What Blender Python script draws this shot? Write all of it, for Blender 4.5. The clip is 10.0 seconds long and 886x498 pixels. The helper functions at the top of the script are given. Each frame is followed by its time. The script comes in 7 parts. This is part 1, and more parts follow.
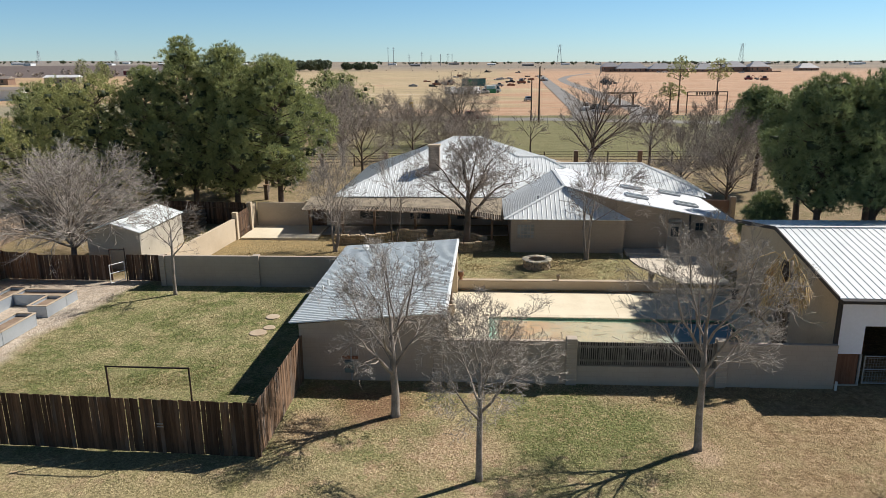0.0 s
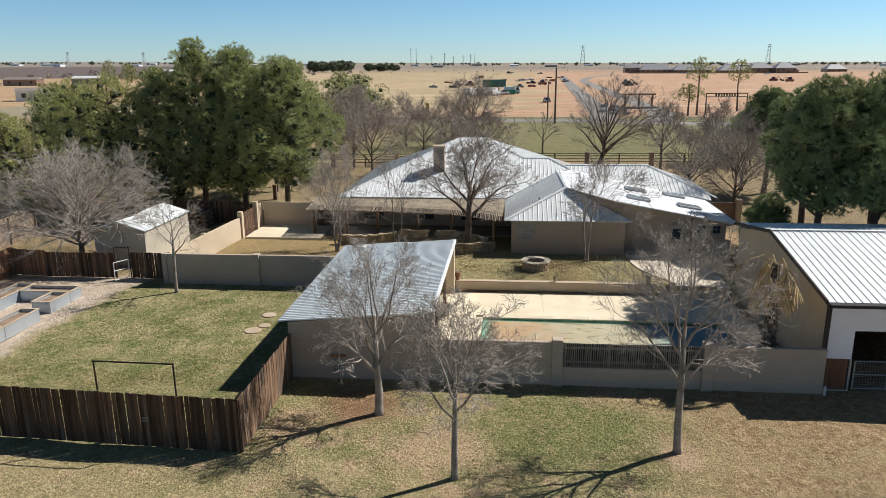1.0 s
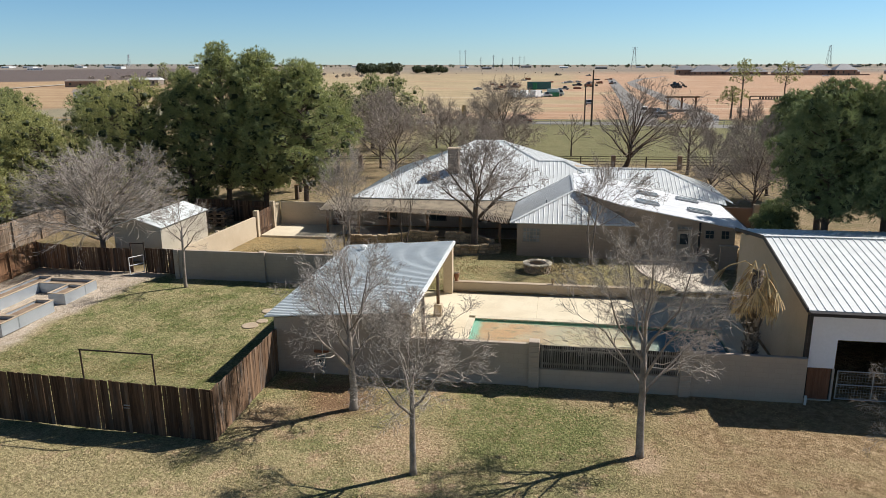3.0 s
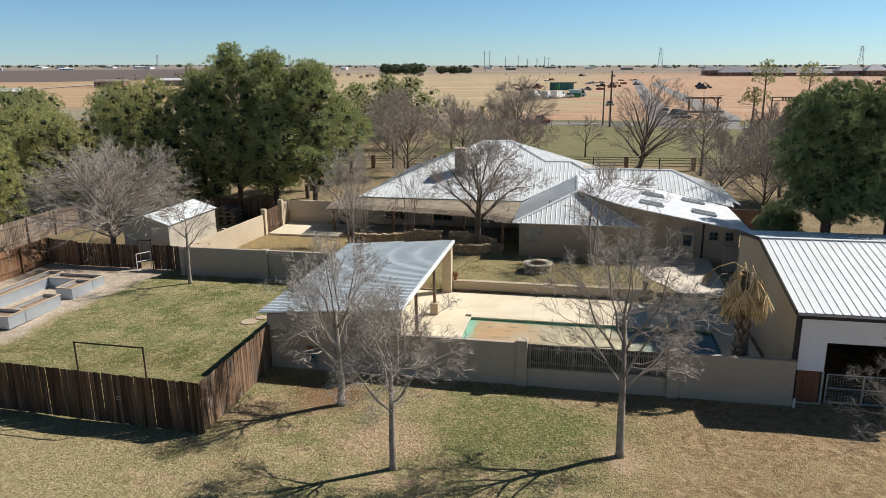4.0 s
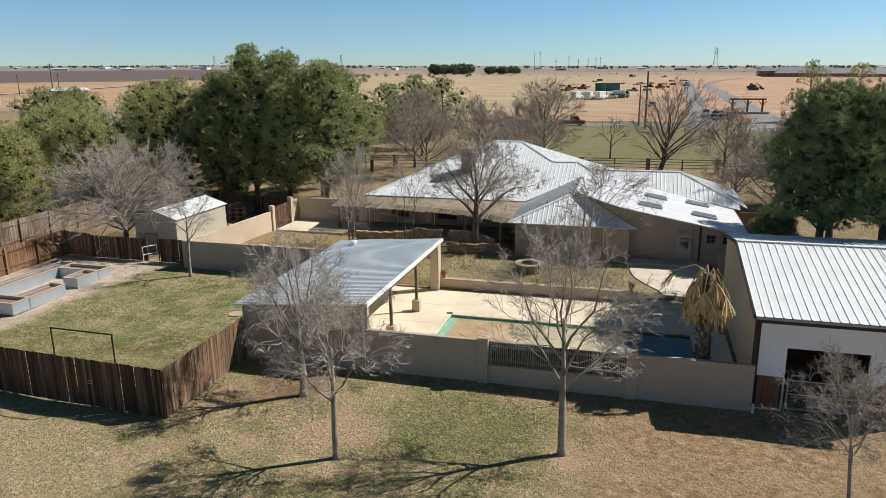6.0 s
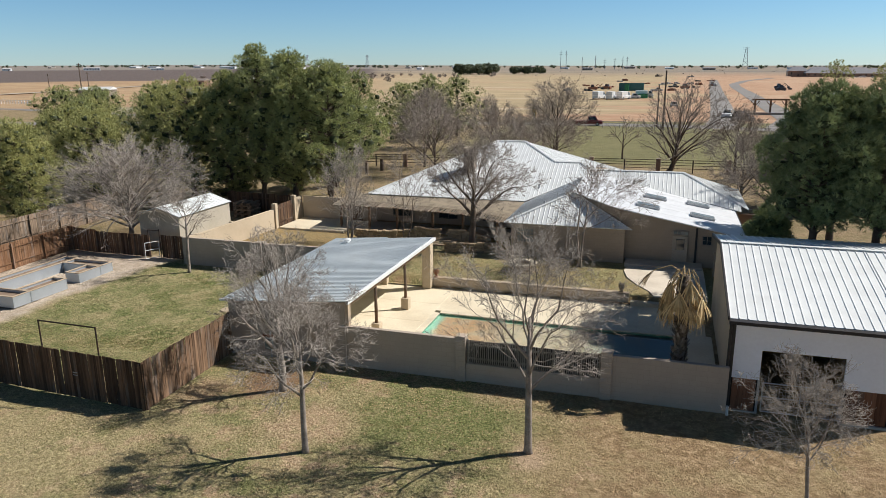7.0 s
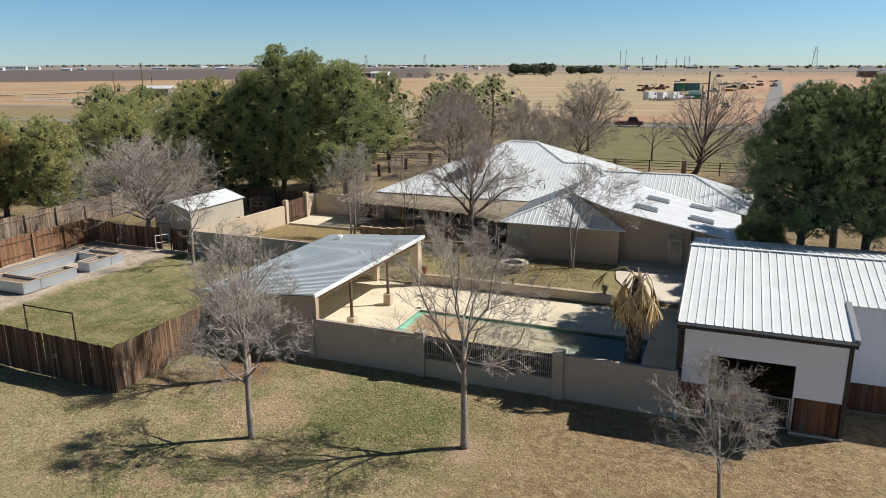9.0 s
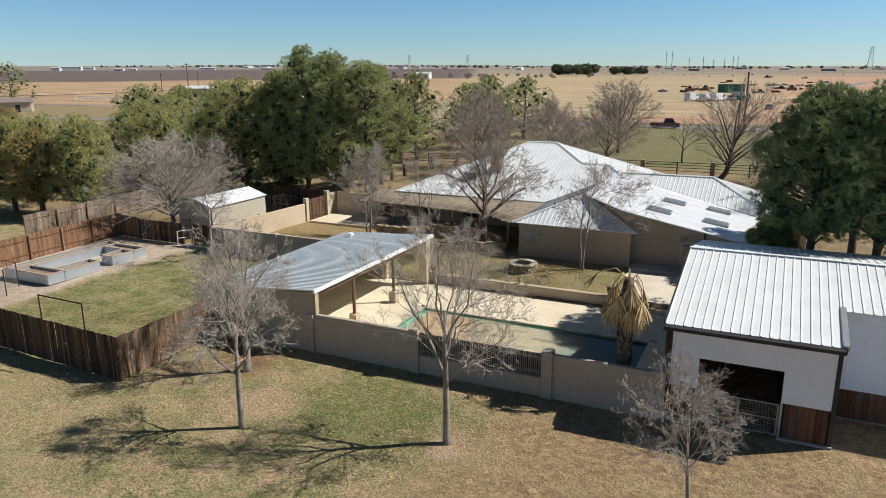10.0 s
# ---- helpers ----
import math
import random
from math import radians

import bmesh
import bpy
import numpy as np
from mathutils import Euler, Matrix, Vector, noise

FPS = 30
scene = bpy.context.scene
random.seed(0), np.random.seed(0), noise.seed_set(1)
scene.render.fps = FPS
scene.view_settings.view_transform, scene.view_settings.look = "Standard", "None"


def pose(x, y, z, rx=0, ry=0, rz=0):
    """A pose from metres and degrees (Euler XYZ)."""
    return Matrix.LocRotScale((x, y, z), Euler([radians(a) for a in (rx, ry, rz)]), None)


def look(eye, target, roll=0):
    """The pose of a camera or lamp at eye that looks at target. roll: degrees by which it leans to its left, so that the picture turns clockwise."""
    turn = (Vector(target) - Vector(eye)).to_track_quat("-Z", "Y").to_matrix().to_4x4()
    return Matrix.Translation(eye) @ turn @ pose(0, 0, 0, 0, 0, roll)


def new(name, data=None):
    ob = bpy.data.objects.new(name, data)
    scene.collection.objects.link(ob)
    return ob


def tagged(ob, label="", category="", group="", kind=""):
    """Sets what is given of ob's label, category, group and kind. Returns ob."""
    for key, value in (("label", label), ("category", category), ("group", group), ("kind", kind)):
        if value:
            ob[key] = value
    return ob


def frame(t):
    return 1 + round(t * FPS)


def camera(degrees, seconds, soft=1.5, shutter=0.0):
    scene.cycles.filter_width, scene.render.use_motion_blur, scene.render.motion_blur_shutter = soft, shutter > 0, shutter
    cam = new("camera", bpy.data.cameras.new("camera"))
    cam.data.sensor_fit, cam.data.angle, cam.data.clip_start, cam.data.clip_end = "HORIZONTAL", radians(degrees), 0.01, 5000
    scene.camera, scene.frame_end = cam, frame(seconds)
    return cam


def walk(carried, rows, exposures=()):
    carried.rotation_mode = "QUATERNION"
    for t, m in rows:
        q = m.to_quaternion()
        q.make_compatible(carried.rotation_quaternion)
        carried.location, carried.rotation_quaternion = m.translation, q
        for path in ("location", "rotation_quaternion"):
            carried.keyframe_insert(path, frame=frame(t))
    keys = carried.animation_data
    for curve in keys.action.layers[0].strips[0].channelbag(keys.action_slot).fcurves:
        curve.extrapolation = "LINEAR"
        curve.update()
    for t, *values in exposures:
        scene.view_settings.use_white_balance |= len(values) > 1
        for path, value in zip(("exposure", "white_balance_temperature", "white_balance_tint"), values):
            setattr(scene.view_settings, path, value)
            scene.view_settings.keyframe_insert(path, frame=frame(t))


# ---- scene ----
cam = camera(64.5, 10.0, soft=0.8)
METRES, EYE, TILT, LEAN, TURN = 16.4, 12.35, -14.8, 0.5, 3.6
ROWS = [
    (0.0, 0.0, 0.0, 0.0, 0.0, 0.0, -0.0),
    (0.5, 0.041, -0.0051, -0.001, 0.83, 0.04, -0.23),
    (1.0, 0.0829, -0.0112, -0.0011, 1.77, 0.07, -0.47),
    (1.5, 0.1246, -0.0173, -0.0014, 2.72, 0.11, -0.7),
    (2.0, 0.1668, -0.0223, -0.0003, 3.69, 0.14, -0.95),
    (2.5, 0.207, -0.0276, -0.0007, 4.65, 0.15, -1.2),
    (4.0, 0.3291, -0.0354, -0.0035, 7.49, 0.14, -1.97),
    (4.5, 0.3766, -0.0355, -0.0042, 8.47, 0.12, -2.22),
    (5.0, 0.4275, -0.0352, -0.0043, 9.45, 0.1, -2.47),
    (5.5, 0.4808, -0.0331, -0.0035, 10.42, 0.06, -2.73),
    (7.0, 0.6474, -0.0196, 0.0016, 13.4, -0.14, -3.56),
    (7.5, 0.7048, -0.0126, 0.0041, 14.43, -0.21, -3.84),
    (8.0, 0.7624, -0.005, 0.0068, 15.51, -0.28, -4.13),
    (8.5, 0.8206, 0.0032, 0.0098, 16.61, -0.38, -4.41),
    (9.0, 0.8786, 0.0123, 0.013, 17.88, -0.49, -4.74),
    (9.5, 0.9373, 0.0216, 0.0159, 19.6, -0.63, -5.18),
    (10.0, 0.9928, 0.0318, 0.0186, 21.22, -0.75, -5.59),
]
walk(cam, [(t, pose(0, 0, EYE, TILT, LEAN, TURN) @ pose(METRES * x, METRES * y, METRES * z, 90 + pitch, roll, yaw)) for t, x, y, z, yaw, pitch, roll in ROWS], [(0.0, 0.37), (4.5, 0.32), (9.0, 0.27), (10.0, 0.27)])

# ---- light ----
SUN = Vector((3.27, 2.0, 3.73)).normalized()
world = bpy.data.worlds.new("sky")
scene.world = world
world.use_nodes = True
_wn = world.node_tree.nodes
_sky = _wn.new("ShaderNodeTexSky")
_sky.sky_type = "NISHITA"
_sky.sun_disc = False
_sky.sun_elevation = math.asin(SUN.z)
_sky.sun_rotation = math.atan2(SUN.x, SUN.y)
_sky.altitude = 900
_sky.air_density, _sky.dust_density, _sky.ozone_density = 1.0, 0.05, 2.5
_tint = _wn.new("ShaderNodeMix")
_tint.data_type, _tint.blend_type = "RGBA", "MULTIPLY"
_tint.inputs["Factor"].default_value = 1.0
_co = _wn.new("ShaderNodeTexCoord")
_sp = _wn.new("ShaderNodeSeparateXYZ")
world.node_tree.links.new(_co.outputs["Generated"], _sp.inputs[0])
_el = _wn.new("ShaderNodeValToRGB")
_el.color_ramp.elements[0].position, _el.color_ramp.elements[0].color = 0.0, (0.84, 1.10, 1.45, 1)
_el.color_ramp.elements[1].position, _el.color_ramp.elements[1].color = 0.35, (0.46, 0.59, 0.64, 1)
_mid = _el.color_ramp.elements.new(0.09)
_mid.color = (0.80, 1.12, 1.37, 1)
world.node_tree.links.new(_sp.outputs[2], _el.inputs[0])
world.node_tree.links.new(_el.outputs[0], _tint.inputs["B"])
world.node_tree.links.new(_sky.outputs[0], _tint.inputs["A"])
world.node_tree.links.new(_tint.outputs["Result"], _wn["Background"].inputs["Color"])
_wn["Background"].inputs["Strength"].default_value = 0.0605
sun_data = bpy.data.lights.new("sun", "SUN")
sun_data.energy, sun_data.angle, sun_data.color = 5.0, radians(0.53), (1.0, 0.958, 0.90)
sun = new("sun", sun_data)
sun.matrix_world = look((0, 0, 80), Vector((0, 0, 80)) - SUN)


# ---- materials ----
class Nodes:
    """A small shorthand for building one node material."""

    def __init__(self, name):
        self.m = bpy.data.materials.new(name)
        self.m.use_nodes = True
        self.t = self.m.node_tree
        self.b = self.t.nodes["Principled BSDF"]
        self.out = self.t.nodes["Material Output"]
        self.geo = self.t.nodes.new("ShaderNodeNewGeometry")
        self.obj = self.t.nodes.new("ShaderNodeObjectInfo")
        self.pos = self.geo.outputs["Position"]

    def put(self, socket, value):
        if isinstance(value, (int, float)):
            socket.default_value = value
        elif isinstance(value, (tuple, list)):
            socket.default_value = (*value, 1.0)[:len(socket.default_value)]
        elif value is not None:
            self.t.links.new(value, socket)

    def noise(self, scale, detail=4.0, rough=0.6, vec=None, stretch=None):
        n = self.t.nodes.new("ShaderNodeTexNoise")
        n.inputs["Scale"].default_value = scale
        n.inputs["Detail"].default_value = detail
        n.inputs["Roughness"].default_value = rough
        v = vec or self.pos
        if stretch:
            mp = self.t.nodes.new("ShaderNodeMapping")
            mp.inputs["Scale"].default_value = stretch
            self.t.links.new(v, mp.inputs["Vector"])
            v = mp.outputs[0]
        self.t.links.new(v, n.inputs["Vector"])
        return n.outputs[0]

    def ramp(self, x, lo, hi, a=0.0, b=1.0, smooth=True):
        n = self.t.nodes.new("ShaderNodeMapRange")
        n.interpolation_type = "SMOOTHSTEP" if smooth else "LINEAR"
        for i, v in zip(("Value", "From Min", "From Max", "To Min", "To Max"), (x, lo, hi, a, b)):
            self.put(n.inputs[i], v)
        return n.outputs[0]

    def math(self, op, a, b=None):
        n = self.t.nodes.new("ShaderNodeMath")
        n.operation = op
        self.put(n.inputs[0], a)
        if b is not None:
            self.put(n.inputs[1], b)
        return n.outputs[0]

    def mix(self, f, a, b):
        n = self.t.nodes.new("ShaderNodeMix")
        n.data_type = "RGBA"
        self.put(n.inputs["Factor"], f)
        self.put(n.inputs["A"], a)
        self.put(n.inputs["B"], b)
        return n.outputs["Result"]

    def xyz(self):
        n = self.t.nodes.new("ShaderNodeSeparateXYZ")
        self.t.links.new(self.pos, n.inputs[0])
        return n.outputs[0], n.outputs[1], n.outputs[2]

    def bump(self, h, strength=0.3, dist=0.02):
        n = self.t.nodes.new("ShaderNodeBump")
        n.inputs["Strength"].default_value = strength
        n.inputs["Distance"].default_value = dist
        self.t.links.new(h, n.inputs["Height"])
        self.t.links.new(n.outputs[0], self.b.inputs["Normal"])

    def done(self, color, rough=0.8, metal=0.0, spec=0.4):
        self.put(self.b.inputs["Base Color"], color)
        self.put(self.b.inputs["Roughness"], rough)
        self.put(self.b.inputs["Metallic"], metal)
        self.put(self.b.inputs["Specular IOR Level"], spec)
        return self.m


def plain(name, c1, c2, big=0.6, fine=14.0, rough=0.85, metal=0.0, bump=0.25, dist=0.01, spread=0.12, spec=0.3, stretch=None, island=0.0, each=0.0):
    """Two colours mixed in large stains, with fine grain, and a random tone for each island or object."""
    n = Nodes(name)
    large = n.ramp(n.noise(big, 5, 0.6, stretch=stretch), 0.35, 0.68)
    grain = n.noise(fine, 5, 0.65, stretch=stretch)
    c = n.mix(large, c1, c2)
    dark = n.mix(1.0, (0, 0, 0), c)
    hsv = n.t.nodes.new("ShaderNodeHueSaturation")
    n.put(hsv.inputs["Color"], dark)
    value = n.ramp(grain, 0.25, 0.75, 1 - spread, 1 + spread, False)
    if island:
        value = n.math("MULTIPLY", value, n.ramp(n.geo.outputs["Random Per Island"], 0, 1, 1 - island, 1 + island, False))
    if each:
        value = n.math("MULTIPLY", value, n.ramp(n.obj.outputs["Random"], 0, 1, 1 - each, 1 + each, False))
    n.put(hsv.inputs["Value"], value)
    if bump:
        n.bump(grain, bump, dist)
    r = n.ramp(grain, 0.2, 0.8, max(rough - 0.08, 0.02), min(rough + 0.08, 1), False)
    return n.done(hsv.outputs[0], r, metal, spec)


def ground_material():
    n = Nodes("ground_soil_and_grass")
    x, y, z = n.xyz()
    warp = n.noise(0.35, 3)
    wx = n.math("ADD", x, n.ramp(warp, 0, 1, -1.2, 1.2, False))
    wy = n.math("ADD", y, n.ramp(n.noise(0.31, 3), 0, 1, -1.2, 1.2, False))

    def zone(x0, x1, y0, y1, s=0.6, u=wx, v=wy):
        a = n.math("MULTIPLY", n.ramp(u, x0 - s, x0 + s), n.ramp(u, x1 - s, x1 + s, 1, 0))
        b = n.math("MULTIPLY", n.ramp(v, y0 - s, y0 + s), n.ramp(v, y1 - s, y1 + s, 1, 0))
        return n.math("MULTIPLY", a, b)

    fine = n.noise(11.0, 6, 0.75)
    finer = n.noise(40.0, 3, 0.7)
    patch = n.noise(0.55, 5, 0.62)
    big = n.noise(0.12, 4, 0.6)
    tuft = n.noise(2.6, 6, 0.7)
    dirt = n.mix(n.ramp(fine, 0.38, 0.62), (0.33, 0.215, 0.125), (0.52, 0.385, 0.25))
    straw = n.mix(n.ramp(fine, 0.38, 0.62), (0.30, 0.24, 0.125), (0.48, 0.385, 0.215))
    green = n.mix(n.ramp(fine, 0.38, 0.62), (0.085, 0.105, 0.035), (0.225, 0.235, 0.088))
    olive = n.mix(n.ramp(fine, 0.38, 0.62), (0.19, 0.175, 0.08), (0.37, 0.33, 0.165))
    # the rough front lawn: straw with green patches and bare spots
    front = n.mix(n.ramp(patch, 0.40, 0.60), straw, olive)
    front = n.mix(n.math("MULTIPLY", n.ramp(tuft, 0.48, 0.60), n.ramp(big, 0.42, 0.58)), front, green)
    front = n.mix(n.math("MULTIPLY", n.ramp(tuft, 0.56, 0.68), 0.8), front, dirt)
    front = n.mix(n.math("MULTIPLY", n.ramp(n.noise(0.85, 6, 0.7), 0.52, 0.60), 0.9), front, dirt)
    front = n.mix(n.math("MULTIPLY", n.ramp(n.noise(0.62, 6, 0.7, stretch=(1.1, 0.9, 1)), 0.54, 0.62), 0.7), front, green)
    brown = n.mix(n.ramp(tuft, 0.40, 0.62), (0.25, 0.165, 0.088), (0.43, 0.305, 0.18))
    front = n.mix(n.math("MULTIPLY", n.ramp(wx, 4.5, 10.0), n.ramp(patch, 0.35, 0.6, 0.5, 0.95)), front, brown)

    def disc(cx, cy, r, soft):
        dx, dy = n.math("SUBTRACT", wx, cx), n.math("SUBTRACT", wy, cy)
        d = n.math("SQRT", n.math("ADD", n.math("MULTIPLY", dx, dx), n.math("MULTIPLY", dy, dy)))
        return n.ramp(d, r - soft, r + soft, 1, 0)

    front = n.mix(n.math("MULTIPLY", disc(3.6, 22.4, 3.0, 1.6), n.ramp(tuft, 0.36, 0.54, 0.3, 0.95)), front, green)
    front = n.mix(n.math("MULTIPLY", disc(-11.0, 16.0, 6.0, 4.0), n.ramp(patch, 0.4, 0.6, 0.35, 0.8)), front, straw)
    front = n.mix(n.math("MULTIPLY", disc(-1.0, 20.9, 1.6, 1.0), n.ramp(tuft, 0.36, 0.56, 0.2, 0.9)), front, dirt)
    red = n.mix(n.ramp(fine, 0.3, 0.7), (0.19, 0.105, 0.06), (0.27, 0.16, 0.09))
    front = n.mix(n.math("MULTIPLY", disc(-4.2, 23.6, 1.5, 0.7), 0.9), front, red)
    front = n.mix(n.math("MULTIPLY", disc(-6.4, 22.0, 1.0, 0.8), 0.8), front, dirt)
    front = n.mix(n.math("MULTIPLY", disc(7.2, 20.9, 0.7, 0.4), 0.85), front, (0.46, 0.33, 0.22))
    front = n.mix(n.math("MULTIPLY", disc(5.4, 25.0, 1.2, 0.8), 0.7), front, dirt)
    # the fenced lawn is greener
    lawn = n.mix(n.ramp(patch, 0.36, 0.62), olive, green)
    lawn = n.mix(n.math("MULTIPLY", n.ramp(tuft, 0.50, 0.66), 0.75), lawn, straw)
    lawn = n.mix(n.math("MULTIPLY", n.ramp(n.noise(0.8, 6, 0.7), 0.50, 0.62), 0.6), lawn, straw)
    lawn = n.mix(n.math("MULTIPLY", n.ramp(n.noise(0.7, 5, 0.7, stretch=(1.2, 0.8, 1)), 0.55, 0.66), 0.6), lawn, green)
    c = n.mix(zone(-20.7, -7.4, 20.2, 36.9, 0.5), front, lawn)
    path = n.mix(n.ramp(tuft, 0.35, 0.65), (0.45, 0.36, 0.27), (0.57, 0.475, 0.375))
    lane = n.math("ADD", wx, n.math("MULTIPLY", n.ramp(y, 30, 37.5, 0, 1), -1.2))
    c = n.mix(zone(-29.5, -21.0, 22.0, 38.0, 0.5, u=lane), c, path)
    # house gardens
    upper = n.mix(n.ramp(patch, 0.38, 0.6), (0.30, 0.235, 0.115), olive)
    upper = n.mix(n.ramp(tuft, 0.5, 0.66), upper, straw)
    c = n.mix(zone(-8.0, 14.0, 37.2, 50.0, 0.3, u=x, v=y), c, upper)
    court = n.mix(n.ramp(tuft, 0.35, 0.6), (0.36, 0.255, 0.12), (0.29, 0.22, 0.11))
    c = n.mix(zone(-19.0, -8.0, 37.2, 50.0, 0.3, u=x, v=y), c, court)
    back = n.mix(n.ramp(patch, 0.35, 0.65), (0.30, 0.22, 0.13), (0.22, 0.175, 0.09))
    back = n.mix(n.ramp(tuft, 0.52, 0.7), back, (0.38, 0.29, 0.18))
    c = n.mix(n.ramp(y, 49.8, 50.6), c, back)
    c = n.mix(n.math("MULTIPLY", n.ramp(wx, -20.5, -22.0), n.ramp(wy, 37.5, 38.5)), c, back)
    # pasture beyond the house, then the open plain
    pas = n.mix(n.ramp(patch, 0.3, 0.7), (0.165, 0.157, 0.074), (0.215, 0.195, 0.098))
    c = n.mix(n.math("MULTIPLY", n.ramp(wy, 82, 90), n.ramp(wx, -24, -16)), c, pas)
    wide = n.noise(0.011, 5, 0.6, stretch=(0.5, 1.6, 1))
    soil = n.mix(n.ramp(n.noise(0.09, 5, 0.65, stretch=(0.5, 1.5, 1)), 0.38, 0.62), (0.40, 0.235, 0.145), (0.47, 0.315, 0.21))
    hay = n.mix(n.ramp(n.noise(0.06, 5, 0.65, stretch=(0.4, 1.6, 1)), 0.40, 0.60), (0.44, 0.335, 0.205), (0.345, 0.275, 0.165))
    bare = n.math("ADD", n.ramp(wide, 0.36, 0.62, -0.5, 0.5, False), n.ramp(n.math("SUBTRACT", x, n.math("MULTIPLY", y, 0.02)), -22, 34, -0.25, 0.75, False))
    bare = n.math("ADD", bare, n.ramp(y, 172, 196, 0.55, 0.0))
    bare = n.math("ADD", bare, n.ramp(n.noise(0.10, 5, 0.7, stretch=(0.3, 1.8, 1)), 0.3, 0.7, -0.35, 0.35, False))
    plain_c = n.mix(n.ramp(bare, 0.05, 0.45), hay, soil)
    plain_c = n.mix(n.math("MULTIPLY", n.ramp(n.noise(0.035, 6, 0.7, stretch=(0.22, 2.2, 1)), 0.56, 0.64), 0.8), plain_c, (0.52, 0.42, 0.30))
    plain_c = n.mix(n.math("MULTIPLY", n.ramp(n.noise(0.05, 6, 0.72, stretch=(0.2, 2.4, 1), vec=None), 0.36, 0.30), 0.75), plain_c, (0.21, 0.155, 0.10))
    plain_c = n.mix(n.math("MULTIPLY", n.ramp(n.noise(0.25, 5, 0.7, stretch=(0.3, 1.6, 1)), 0.57, 0.66), 0.6), plain_c, (0.24, 0.18, 0.11))
    # distance haze put into the ground colour: the far plain turns greyer
    haze_c = n.mix(n.ramp(n.noise(0.0035, 4, 0.6, stretch=(0.25, 2.0, 1)), 0.42, 0.58), (0.30, 0.25, 0.19), (0.20, 0.17, 0.14))
    plain_c = n.mix(n.ramp(y, 650, 1300), plain_c, haze_c)
    away = n.math("ADD", n.math("SUBTRACT", y, x), n.ramp(wide, 0, 1, -60, 60, False))
    west = n.mix(n.ramp(n.noise(0.05, 5, 0.65, stretch=(0.5, 1.4, 1)), 0.42, 0.6), (0.42, 0.30, 0.18), (0.36, 0.235, 0.14))
    west = n.mix(n.ramp(away, 870, 930), west, (0.135, 0.108, 0.098))
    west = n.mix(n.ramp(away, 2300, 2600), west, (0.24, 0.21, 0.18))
    west = n.mix(n.ramp(away, 345, 320), west, n.mix(n.ramp(patch, 0.35, 0.65), (0.24, 0.215, 0.145), (0.31, 0.265, 0.18)))
    plain_c = n.mix(n.ramp(n.math("ADD", x, n.math("MULTIPLY", y, 0.42)), 30, -10), plain_c, west)
    c = n.mix(n.ramp(wy, 158, 162), c, plain_c)
    hsv = n.t.nodes.new("ShaderNodeHueSaturation")
    n.put(hsv.inputs["Color"], c)
    n.put(hsv.inputs["Value"], n.math("MULTIPLY", n.ramp(finer, 0.3, 0.7, 0.74, 1.26, False), n.ramp(n.noise(5.5, 6, 0.75), 0.32, 0.68, 0.80, 1.20, False)))
    n.bump(n.math("ADD", fine, n.math("MULTIPLY", tuft, 1.5)), 1.0, 0.09)
    return n.done(hsv.outputs[0], 0.95, 0, 0.15)


def metal_roof(name, c, rough=0.38, metal=0.55):
    n = Nodes(name)
    g = n.noise(1.1, 5, 0.6)
    f = n.noise(18, 4, 0.6, stretch=(1, 1, 1))
    col = n.mix(n.ramp(g, 0.35, 0.7), c, tuple(v * 0.90 for v in c))
    col = n.mix(n.math("MULTIPLY", n.ramp(f, 0.55, 0.75), 0.3), col, tuple(v * 0.72 for v in c))
    n.bump(n.noise(2.2, 3), 0.06, 0.02)
    return n.done(col, n.ramp(f, 0.2, 0.8, rough - 0.07, rough + 0.09, False), metal, 0.5)


def block_material(name, c1, c2):
    """Painted blockwork: soft stains, and courses that show as shallow joints."""
    n = Nodes(name)
    x, y, z = n.xyz()
    comb = n.t.nodes.new("ShaderNodeCombineXYZ")
    n.put(comb.inputs[0], n.math("ADD", x, y))
    n.put(comb.inputs[1], z)
    br = n.t.nodes.new("ShaderNodeTexBrick")
    n.t.links.new(comb.outputs[0], br.inputs["Vector"])
    for k, v in (("Scale", 1.0), ("Mortar Size", 0.008), ("Mortar Smooth", 0.4), ("Brick Width", 0.406), ("Row Height", 0.203)):
        br.inputs[k].default_value = v
    br.inputs["Color1"].default_value = (*c1, 1)
    br.inputs["Color2"].default_value = (*[v * 0.955 for v in c1], 1)
    br.inputs["Mortar"].default_value = (*[v * 0.86 for v in c1], 1)
    stain = n.ramp(n.noise(0.7, 5, 0.65, stretch=(1, 1, 0.6)), 0.42, 0.75)
    col = n.mix(n.math("MULTIPLY", stain, 0.5), br.outputs["Color"], c2)
    grain = n.noise(30, 4, 0.6)
    col = n.mix(n.ramp(grain, 0.3, 0.7, 0.0, 0.16, False), col, tuple(v * 0.7 for v in c1))
    h = n.math("ADD", n.math("MULTIPLY", br.outputs["Fac"], -1.0), n.math("MULTIPLY", grain, 0.4))
    n.bump(h, 0.35, 0.008)
    return n.done(col, 0.9, 0, 0.25)


